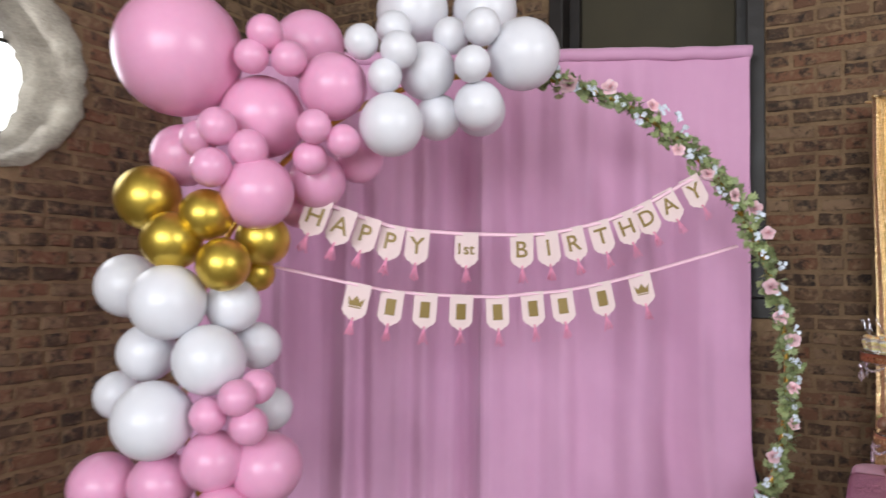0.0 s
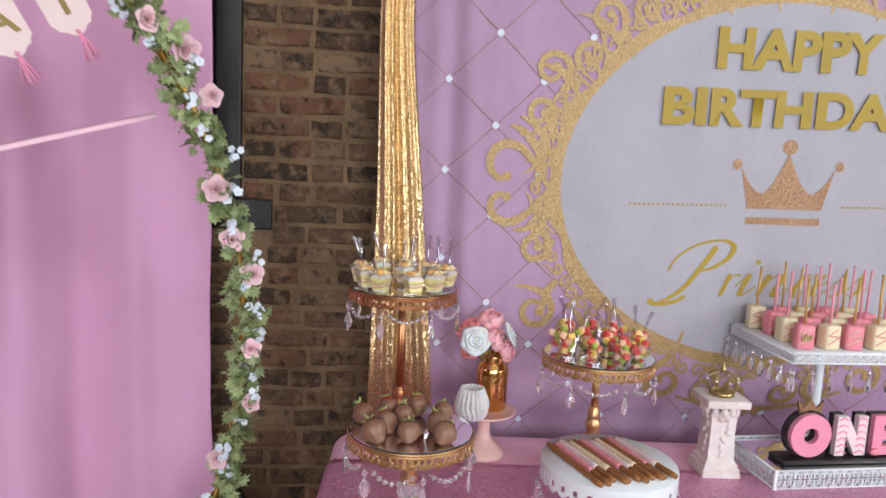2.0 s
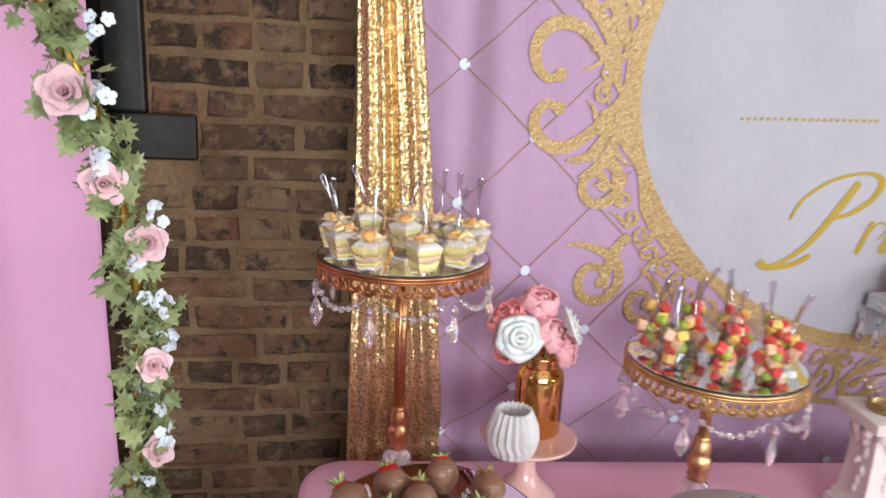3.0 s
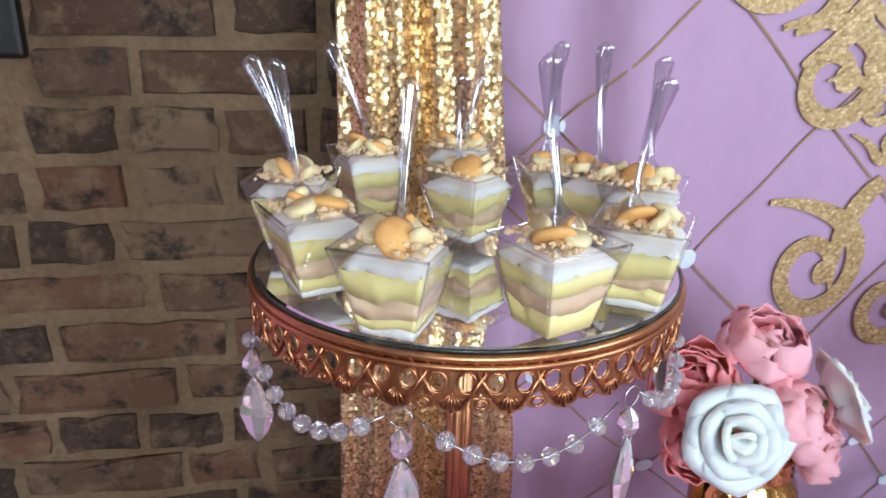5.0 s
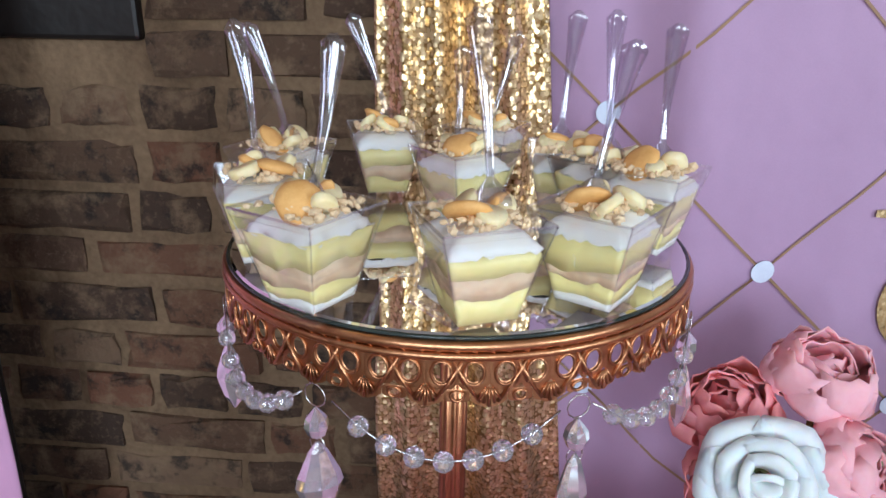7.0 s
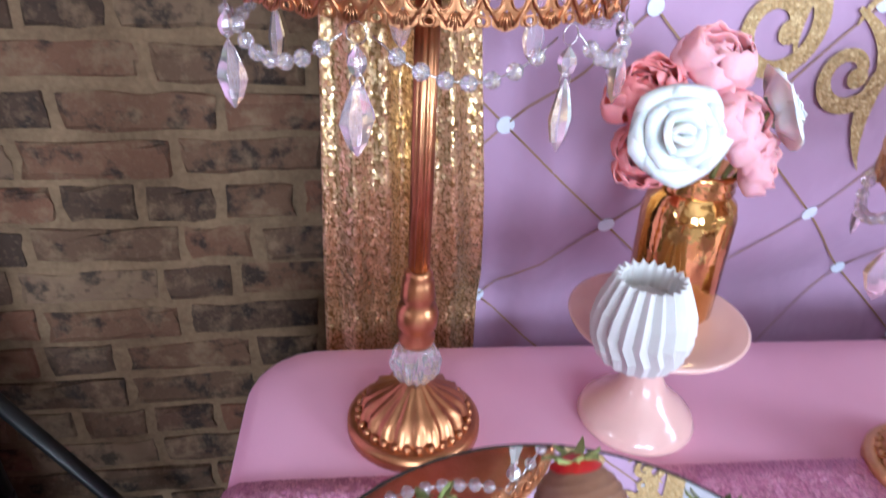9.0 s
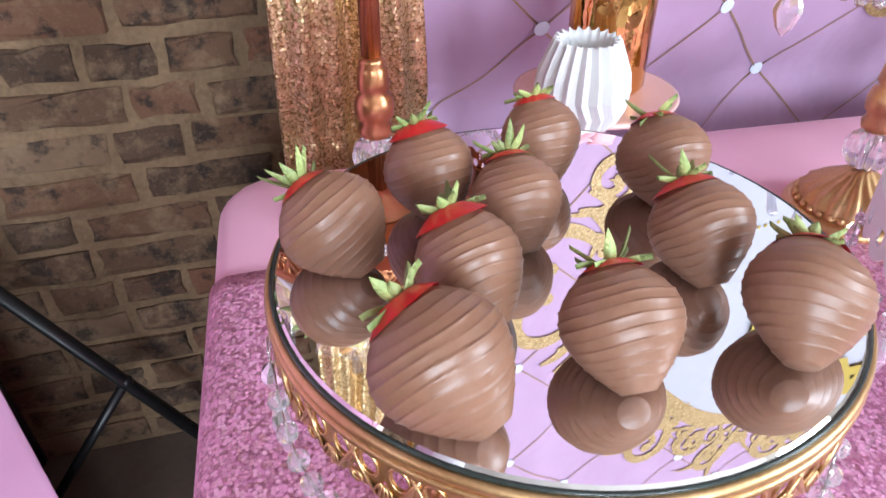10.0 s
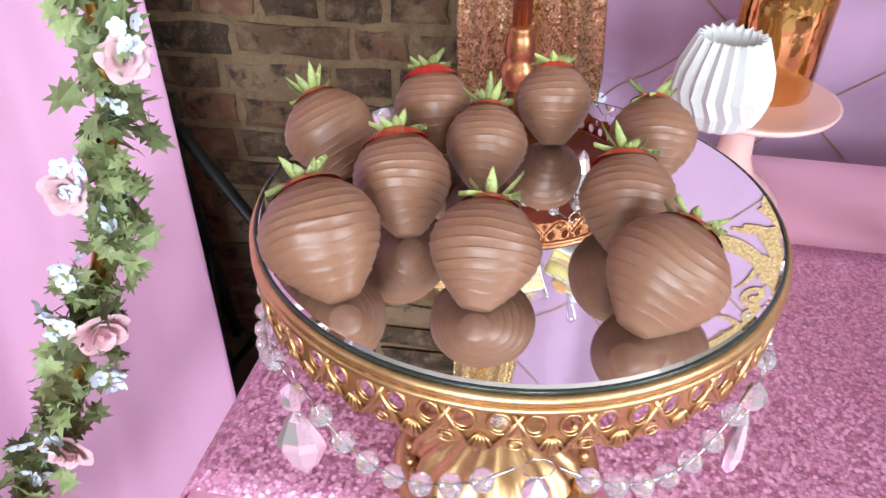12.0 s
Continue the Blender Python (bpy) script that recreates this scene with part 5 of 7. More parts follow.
def spoon(foot, tip, seed):
    """Clear plastic spoon: bowl buried in the cream, slim neck, wide rounded handle end."""
    a, b = Vector(foot), Vector(tip)
    d = (b - a).normalized()
    side = d.cross(Vector((0.82, 0.57, 0))).normalized() if abs(d.z) > 0.2 else d.orthogonal()
    side = d.cross(Vector((0.5, 0.85, 0))).normalized()
    face = side.cross(d)
    bm = bmesh.new()
    L = (b - a).length
    prev = None
    for k in range(22):
        s = k / 21
        w = 0.0016 + 0.0040 * max(0.0, (s - 0.35) / 0.65) ** 1.4
        if s < 0.22:
            w = 0.0018 + 0.0065 * math.sin(math.pi * min(1, s / 0.22)) ** 0.8
        if s > 0.96:
            w *= math.sqrt(max(0.05, 1 - ((s - 0.96) / 0.04) ** 2))
        bow = face * (0.006 * math.sin(math.pi * s) - 0.003 * (1 if s < 0.22 else 0) * math.sin(math.pi * s / 0.22))
        p = a + d * (L * s) + bow
        t = 0.0009
        ring = [bm.verts.new(p + side * w + face * t), bm.verts.new(p + face * (t * 1.7)), bm.verts.new(p - side * w + face * t), bm.verts.new(p - side * w - face * t), bm.verts.new(p - face * t * 0.4), bm.verts.new(p + side * w - face * t)]
        if prev:
            for i in range(6):
                bm.faces.new((prev[i], prev[(i + 1) % 6], ring[(i + 1) % 6], ring[i]))
        else:
            bm.faces.new(list(reversed(ring)))
        prev = ring
    bm.faces.new(prev)
    tagged(part("spoon", bm, SPOON), "small clear plastic spoon stuck upright in a pudding cup", "spoon", "clear spoons")


SPOON = clear("clear_spoon_plastic", (0.84, 0.83, 0.88), gloss=1.0, rough=0.08, ior=1.9)
for k, (x, y, turn, tx, ty, tz) in enumerate((
        (-0.084, 0.050, 47.0, -0.094, 0.077, 0.110), (-0.104, -0.012, 83.0, -0.109, 0.013, 0.114), (-0.097, -0.071, 33.0, -0.080, -0.056, 0.111),
        (-0.013, 0.084, 78.0, -0.026, 0.109, 0.114), (0.006, 0.007, 12.0, 0.011, 0.021, 0.100), (0.051, 0.070, -50.0, 0.071, 0.068, 0.105),
        (-0.040, -0.107, 85.0, -0.035, -0.090, 0.122), (0.061, -0.010, -30.0, 0.067, -0.002, 0.119), (0.066, -0.039, -66.0, 0.070, -0.031, 0.120),
        (0.073, -0.066, 29.0, 0.081, -0.064, 0.115), (0.012, -0.112, 30.0, 0.024, -0.108, 0.111))):
    pudding_cup(x, y, turn, 11 + 7 * k)
    bx, by = x + 0.006 * math.cos(k * 2.1), y + 0.006 * math.sin(k * 2.1)
    spoon((1.5122 + bx, 2.3416 + by, TH + 0.3976 + 0.040), (1.5122 + tx, 2.3416 + ty, TH + 0.3963 + tz), k)

# ---- chocolate strawberries ----


def strawberry(x, y, size, lean, toward, seed, bare=0.0):
    """A dipped strawberry lying on its tip: fluted with drizzle, red shoulder, leafy calyx."""
    rng = random.Random(seed)
    bm = bmesh.new()
    nt, na = 168, 44
    slant = rng.uniform(0, 6.28)
    rows = []
    wob = [rng.uniform(-0.09, 0.09) for _ in range(4)]

    def body(t, a):
        r = 0.505 * (math.sin(math.pi * (0.10 + 0.86 * t) ** 1.25)) ** 0.74
        r *= 1 + wob[0] * math.cos(a + wob[1] * 20) + wob[2] * math.cos(2 * a + wob[3] * 20)
        return r
    for j in range(nt + 1):
        t = j / nt
        row = []
        for i in range(na):
            a = 2 * math.pi * i / na
            r = body(t, a)
            ph = t * 12.5 + 0.55 * math.sin(a + slant) + 0.7 * noise.noise(Vector((math.cos(a) * 0.8, math.sin(a) * 0.8, t * 2.2 + seed)))
            cut = ph - math.floor(ph)
            ridge = (cut / 0.86 if cut < 0.86 else (1 - cut) / 0.14) ** 3.4 * (0.015 if 0.05 < t < 0.93 else 0)
            ridge *= 0.75 + 0.9 * noise.noise(Vector((1.6 * math.cos(a), 1.6 * math.sin(a), math.floor(ph) * 1.3 + seed)))
            r += max(0.0, ridge)
            row.append(bm.verts.new((r * math.cos(a), r * math.sin(a), t * 1.10)))
        rows.append(row)
    for p, q in zip(rows, rows[1:]):
        for i in range(na):
            bm.faces.new((p[i], p[(i + 1) % na], q[(i + 1) % na], q[i]))
    bm.faces.new(list(reversed(rows[0])))
    bm.faces.new(rows[-1])
    turn = Matrix.Rotation(radians(toward), 4, "Z") @ Matrix.Rotation(radians(lean), 4, "Y") @ Matrix.Rotation(rng.uniform(0, 6.28), 4, "Z")
    shape = turn @ Matrix.Diagonal((size, size, size, 1))
    low = min((shape @ v.co).z for v in bm.verts)
    at = Matrix.Translation((1.3588 + x, 2.0304 + y, TH + 0.004 + 0.1958 - low - 0.0006))
    berry = thing("chocolate_strawberry", at, "milk chocolate dipped strawberry with thin drizzle ridges and green leaves", "strawberry", "chocolate strawberries on the gold stand")
    bmesh.ops.transform(bm, matrix=shape, verts=bm.verts)
    part("chocolate_coat", bm, CHOC, berry)
    bm = bmesh.new()
    rows = []
    tilt = rng.uniform(0, 6.28)
    for j in range(9):
        t = 0.925 + 0.135 * j / 8
        row = []
        for i in range(28):
            a = 2 * math.pi * i / 28
            tt = t - (0.044 * bare * (1 + 0.7 * math.cos(a - tilt)) if j == 0 else 0)
            r = 0.50 * (math.sin(math.pi * min(0.995, (0.06 + 0.90 * min(tt, 1.0)) ** 1.35))) ** 0.75 + 0.006 + (0.012 * bare if j < 5 else 0)
            if t > 1.0:
                r *= max(0.1, 1 - (t - 1.0) / 0.06)
            row.append(bm.verts.new((r * math.cos(a), r * math.sin(a), min(tt, 1.0) * 1.10 + 0.012)))
        rows.append(row)
    for p, q in zip(rows, rows[1:]):
        for i in range(28):
            bm.faces.new((p[i], p[(i + 1) % 28], q[(i + 1) % 28], q[i]))
    bm.faces.new(rows[-1])
    bmesh.ops.transform(bm, matrix=shape, verts=bm.verts)
    part("red_shoulder", bm, BERRY, berry)
    n = rng.randint(9, 12)
    for k in range(n):
        a = 2 * math.pi * k / n + rng.uniform(-0.2, 0.2)
        ln, up = rng.uniform(0.20, 0.36), rng.uniform(-0.1, 0.95)
        droop = rng.uniform(-0.12, 0.14)
        bm = bmesh.new()
        prev = None
        for j in range(7):
            s = j / 6
            w = 0.056 * math.sin(math.pi * min(1.0, 0.22 + 0.78 * s)) + 0.002
            out, hi = 0.05 + ln * s * math.cos(up), 1.075 + ln * s * math.sin(up) + droop * s * s - 0.02
            ring = [bm.verts.new((out * math.cos(a) - q * w * math.sin(a), out * math.sin(a) + q * w * math.cos(a), hi + 0.03 * abs(q) - e)) for q, e in ((-1, 0), (0, 0.012), (1, 0), (1, 0.003), (0, 0.016), (-1, 0.003))]
            if prev:
                for i in range(6):
                    bm.faces.new((prev[i], prev[(i + 1) % 6], ring[(i + 1) % 6], ring[i]))
            else:
                bm.faces.new(list(reversed(ring)))
            prev = ring
        bm.faces.new(prev)
        bmesh.ops.transform(bm, matrix=shape, verts=bm.verts)
        part("calyx_leaf", bm, CALYX, berry)


# x, y on the plate, size, lean and the heading of the leafy end
strawberry(-0.090, -0.048, 0.0427, 54, 95, 1, 0.8)
strawberry(-0.056, -0.018, 0.0401, 46, 80, 2, 1.0)
strawberry(-0.014, 0.005, 0.0369, 42, 62, 3, 0.0)
strawberry(-0.048, -0.069, 0.0380, 52, 58, 4, 0.1)
strawberry(-0.003, -0.099, 0.0400, 58, 30, 5, 0.6)
strawberry(0.019, -0.057, 0.0378, 44, 62, 6, 1.0)
strawberry(0.057, -0.016, 0.0378, 40, 60, 7, 0.0)
strawberry(0.037, 0.035, 0.0366, 30, 70, 8, 0.1)
strawberry(-0.066, 0.038, 0.0389, 48, 105, 9, 0.1)
strawberry(-0.021, 0.044, 0.0387, 34, 80, 10, 0.9)

# ---- pink pedestal with votive, vase and roses ----
ped = thing("pedestal_plate", pose(1.685, 2.236, TH) @ Matrix.Diagonal((1.09, 1.09, 1, 1)), "glossy blush ceramic cake pedestal holding a vase and votive", "cake stand")
part("foot", lathe([(0.002, 0), (0.046, 0), (0.048, 0.004), (0.045, 0.012), (0.034, 0.024), (0.020, 0.038), (0.0145, 0.055), (0.0135, 0.075), (0.017, 0.092), (0.026, 0.099), (0.026, 0.100)], 48), BLUSH_CERAMIC, ped)
part("plate", lathe([(0.002, 0.099), (0.030, 0.099), (0.058, 0.103), (0.067, 0.108), (0.0685, 0.112), (0.066, 0.1125), (0.055, 0.109), (0.002, 0.108)], 56), BLUSH_CERAMIC, ped)

PZ = TH + 0.109
bm = bmesh.new()
rows = []
for z, r in ((0.0, 0.029), (0.003, 0.0315), (0.014, 0.0355), (0.028, 0.0372), (0.044, 0.0350), (0.058, 0.0295), (0.068, 0.0252), (0.0695, 0.0238), (0.066, 0.0222), (0.05, 0.021)):
    row = []
    for i in range(80):
        a = 2 * math.pi * (i + (2 if z < 0.02 else 0)) / 80
        pleat = (1 if i % 4 in (0,) else -1 if i % 4 == 2 else 0) * (0.0027 * min(1.0, 0.35 + z / 0.03) if 0.001 < z < 0.0697 and r > 0.0225 else 0.0008)
        twist = 0.0
        row.append(bm.verts.new(((r + pleat) * math.cos(a + twist), (r + pleat) * math.sin(a + twist), z + (0.0018 if (i % 4 == 0 and z > 0.069) else 0))))
    rows.append(row)
for a, b in zip(rows, rows[1:]):
    for i in range(80):
        bm.faces.new((a[i], a[(i + 1) % 80], b[(i + 1) % 80], b[i]))
bm.faces.new(list(reversed(rows[0])))
bm.faces.new(rows[-1])
vot = thing("votive_holder", pose(1.630, 2.213, PZ), "pleated matte white ceramic votive holder", "candle holder")
part("pleated_body", bm, WHITE_CERAMIC, vot, smooth=False)

vase = thing("vase", pose(1.708, 2.244, PZ) @ Matrix.Diagonal((1.12, 1.12, 1.24, 1)), "gold mercury glass jar used as a vase", "vase")
part("jar", lathe([(0.002, 0.0), (0.030, 0.0), (0.033, 0.004), (0.0335, 0.075), (0.031, 0.084), (0.026, 0.089), (0.0255, 0.092)], 48), GOLD_GLASS, vase)
part("threaded_neck", lathe([(0.0255, 0.091), (0.0275, 0.093), (0.0255, 0.0955), (0.0275, 0.098), (0.0255, 0.1005), (0.0275, 0.103), (0.0265, 0.106), (0.022, 0.106), (0.021, 0.094)], 48), GOLD_GLASS, vase)


def petal(bm, m, w, h, curl, cup, n=5, tip=0.35, rng=random):
    """One curved petal growing along z, opening towards -y."""
    g = []
    ph = rng.uniform(0, 6)
    for j in range(n + 1):
        s = j / n
        row = []
        half = w * (0.35 + 0.65 * math.sin(math.pi * (0.10 + 0.66 * s)) ** 0.9)
        for i in range(n + 1):
            t = -1 + 2 * i / n
            x = half * t
            y = -curl * s ** 2 * h + cup * (t * t) * w * 0.7 + 0.02 * h * math.sin(4 * t + ph) * s
            z = h * s - 0.34 * h * t * t * s * s
            row.append(bm.verts.new(m @ Vector((x, y, z))))
        g.append(row)
    for j in range(n):
        for i in range(n):
            bm.faces.new((g[j][i], g[j][i + 1], g[j + 1][i + 1], g[j + 1][i]))


def rose(bm, m, R, rng, layers=5, per=5):
    """A rose that faces +z of m: whorls of petals, tight in the heart and open outside."""
    for k in range(layers):
        s = k / (layers - 1)
        for i in range(per if k else 3):
            a = 360 * (i + 0.5 * (k % 2) + rng.uniform(-0.1, 0.1)) / (per if k else 3)
            r = R * (0.03 + 0.26 * s)
            h = R * (0.62 + 0.22 * s)
            w = R * (0.20 + 0.40 * s)
            tiltback = 2 + 40 * s ** 1.3 + rng.uniform(-5, 5)
            pm = m @ pose(0, 0, R * (0.12 - 0.15 * s), 0, 0, a) @ pose(0, -r, 0, tiltback, 0, 0)
            petal(bm, pm, w, h, 0.10 + 0.35 * s, 0.55 - 0.2 * s, 5, rng=rng)


def ruffled(bm, m, w, h, bow, rng, n=8):
    """A broad silk petal, cupped like a bowl, with a crumpled and notched upper edge."""
    ph, notch = rng.uniform(0, 6), rng.uniform(0.05, 0.16)
    g = []
    for j in range(n + 1):
        s = j / n
        row = []
        for i in range(n + 1):
            t = -1 + 2 * i / n
            half = w * (0.30 + 0.70 * math.sin(math.pi * min(0.62, 0.08 + 0.62 * s)))
            z = h * s * (1 - 0.16 * t * t * s) - notch * h * s ** 3 * (0.5 + 0.5 * math.cos(5 * t + ph))
            y = -bow * h * math.sin(math.pi * min(1.0, 0.95 * s)) + 0.55 * w * t * t + 0.05 * h * s * s * math.sin(9 * t + ph) + 0.025 * h * math.sin(14 * s + 3 * t + ph)
            row.append(bm.verts.new(m @ Vector((half * t, y, z))))
        g.append(row)
    for j in range(n):
        for i in range(n):
            bm.faces.new((g[j][i], g[j][i + 1], g[j + 1][i + 1], g[j + 1][i]))


def peony(bm, m, R, rng):
    """A half-open peony: bowls of ruffled petals round a loose heart."""
    for k, (count, r, lean, h) in enumerate(((3, 0.08, -4, 1.0), (4, 0.22, 4, 1.12), (5, 0.34, 13, 1.18), (5, 0.42, 30, 1.02))):
        for i in range(count):
            a = 360 * (i + 0.5 * (k % 2)) / count + rng.uniform(-12, 12)
            pm = m @ pose(0, 0, -0.45 * R, 0, 0, a) @ pose(0, -r * R, 0, lean + rng.uniform(-7, 7), rng.uniform(-6, 6), 0)
            ruffled(bm, pm, R * rng.uniform(0.50, 0.62), R * h * rng.uniform(0.92, 1.08), 0.24 + 0.06 * k, rng)


def foam_rose(bm, m, R, rng, spread=40):
    """A foam rose: a tight coil inside, broad petals outside whose rims fold back to points."""
    for k in range(4):
        s = k / 3
        count = (2, 3, 4, 5)[k]
        for i in range(count):
            a = 360 * (i + 0.37 * k) / count + rng.uniform(-8, 8)
            r, h, w = R * (0.03 + 0.31 * s), R * (0.50 + 0.24 * s), R * (0.22 + 0.40 * s)
            pm = m @ pose(0, 0, R * (0.16 - 0.20 * s), 0, 0, a) @ pose(0, -r, 0, 4 + spread * s ** 1.2 + rng.uniform(-4, 4), 0, 0)
            n = 6
            g = []
            for j in range(n + 1):
                q = j / n
                row = []
                for c in range(n + 1):
                    t = -1 + 2 * c / n
                    half = w * (0.45 + 0.55 * math.sin(math.pi * (0.12 + 0.50 * q)))
                    fold = max(0.0, q - 0.72) / 0.28
                    z = h * (q - 0.34 * abs(t) ** 1.15 * q * q) - 0.10 * h * fold * fold
                    y = 0.34 * w * t * t - 0.10 * h * q * q - (0.16 + 0.10 * s) * h * fold ** 1.5
                    row.append(bm.verts.new(pm @ Vector((half * t, y, z))))
                g.append(row)
            for j in range(n):
                for c in range(n):
                    bm.faces.new((g[j][c], g[j][c + 1], g[j + 1][c + 1], g[j + 1][c]))


def bloom(x, y, z, R, aim, material, label, seed, build):
    """A cut flower in the vase: flower head on a short stem."""
    rng = random.Random(seed)
    head = Vector((x, y, z))
    turn = Vector(aim).normalized().to_track_quat("Z", "Y").to_matrix().to_4x4()
    fl = thing("rose" if build is foam_rose else "peony", Matrix.Translation(head), label, "flower", "flowers in the gold vase")
    bm = bmesh.new()
    build(bm, turn, R, rng)
    part("petals", bm, material, fl, thick=0.0008)
    foot = Vector((1.705 + rng.uniform(-.008, .008), 2.242 + rng.uniform(-.008, .008), PZ + 0.09)) - head
    part("stem", tube([(0, 0, 0) if k == 0 else Vector(foot) * (k / 4) for k in range(5)], 0.002, 6), STEM, fl)
    part("sepal", lump(R * 0.22, turn @ Matrix.Translation((0, 0, -R * 0.35)), 1), LEAF, fl)


bloom(1.642, 2.228, 1.032, 0.037, (-0.55, -0.72, 0.34), ROSE_WHITE, "large white foam rose facing forward", 1, foam_rose)
bloom(1.711, 2.202, 1.044, 0.034, (0.70, -0.55, 0.42), ROSE_WHITE, "white foam rose turned aside", 2, foam_rose)
bloom(1.693, 2.243, 1.072, 0.030, (-0.10, -0.30, 0.95), ROSE_PINK, "pink silk peony on top of the bunch", 3, peony)
bloom(1.649, 2.262, 1.050, 0.029, (-0.50, -0.15, 0.85), ROSE_CORAL, "coral pink silk peony behind the white rose", 4, peony)
bloom(1.688, 2.212, 1.036, 0.029, (0.25, -0.80, 0.55), ROSE_PINK, "pink silk peony low in the bunch", 5, peony)
bloom(1.716, 2.206, 1.006, 0.024, (0.35, -0.85, 0.15), ROSE_PINK, "small pink silk peony under the turned rose", 6, peony)
bloom(1.645, 2.250, 1.010, 0.026, (-0.8, -0.5, 0.1), ROSE_CORAL, "coral pink silk peony under the white rose", 7, peony)

# ---- fruit cups ----


def fruit_cup(x, y, turn, seed):
    rng = random.Random(seed)
    cup = thing("fruit_cup", pose(1.843 + x, 2.040 + y, TH + 0.2803, 0, 0, turn) @ Matrix.Scale(0.90, 4), "square clear plastic cup heaped with mixed cut fruit", "dessert cup", "fruit cups on the gold stand")
    part("plastic_cup", cup_shell(), PLASTIC, cup, smooth=False)
    kinds = [("strawberry_piece", FRUIT_RED), ("mango_cube", FRUIT_YELLOW), ("grape", FRUIT_GREEN), ("melon_cube", FRUIT_ORANGE), ("strawberry_piece", FRUIT_RED)]
    for k in range(15):
        z = 0.011 + 0.0030 * k
        s = max(0.004, cup_half(min(z, CUP_H)) - 0.011)
        name, mt = kinds[(k + seed) % 5]
        px, py = rng.uniform(-s, s), rng.uniform(-s, s)
        mm = pose(px, py, z, rng.uniform(0, 90), rng.uniform(0, 90), rng.uniform(0, 90))
        bm = lump(0.0088, mm @ Matrix.Diagonal((1, 1, 1.2, 1)), 2) if name == "grape" else block(0.0165, 0.0135, 0.0145, mm, bevel=0.0028)
        part(name, bm, mt, cup, smooth=name == "grape")
    return cup


k = 0
for ring, n in ((0.088, 9), (0.035, 3)):
    for i in range(n):
        a = 2 * math.pi * i / n + 0.3
        x, y = ring * math.cos(a), ring * math.sin(a)
        fruit_cup(x, y, 35 * k, 60 + k)
        spoon((1.843 + x, 2.040 + y, TH + 0.315), (1.843 + x + 0.02 * math.sin(k * 2.0), 2.040 + y + 0.02 * math.cos(k * 3.0), TH + 0.39), k)
        k += 1

# ---- white stand with pretzel rods ----
WS = pose(1.707, 1.864, TH)
ws = thing("cake_stand", WS, "round white metal cake stand with heart-cut scalloped rim", "cake stand")
WR, WH = 0.131, 0.130
part("foot", lathe([(0.002, 0.004), (0.062, 0.004), (0.062, 0.010), (0.05, 0.016), (0.02, 0.028), (0.013, 0.045), (0.017, 0.06), (0.012, 0.075), (0.013, 0.1), (0.03, WH - 0.008), (0.03, WH - 0.006)], 40), WHITE_METAL, ws)
part("plate", lathe([(0.002, WH - 0.006), (WR - 0.002, WH - 0.006), (WR, WH - 0.003), (WR - 0.001, WH), (0.002, WH)], 72), WHITE_METAL, ws)
bm = bmesh.new()
N = 30
for k in range(N * 6):
    a0, a1 = 2 * math.pi * k / (N * 6), 2 * math.pi * (k + 1) / (N * 6)
    def edge(a):
        return WH - 0.030 - 0.010 * abs(math.sin(a * N / 2))
    q = [(WR * math.cos(a), WR * math.sin(a), z) for a, z in ((a0, WH - 0.003), (a0, WH - 0.017), (a1, WH - 0.017), (a1, WH - 0.003))]
    bm.faces.new([bm.verts.new(v) for v in q])
    if k % 6 not in (2, 3):
        q = [(WR * math.cos(a), WR * math.sin(a), z) for a, z in ((a0, WH - 0.017), (a0, edge(a0)), (a1, edge(a1)), (a1, WH - 0.017))]
    else:
        q = [(WR * math.cos(a), WR * math.sin(a), z) for a, z in ((a0, WH - 0.028), (a0, edge(a0)), (a1, edge(a1)), (a1, WH - 0.028))]
    bm.faces.new([bm.verts.new(v) for v in q])
bmesh.ops.remove_doubles(bm, verts=bm.verts, dist=1e-5)
part("scalloped_rim", bm, WHITE_METAL, ws, smooth=False, thick=0.0018)
hangings(ws, WR, WH - 0.038, 8, 10, 0.024, 7)

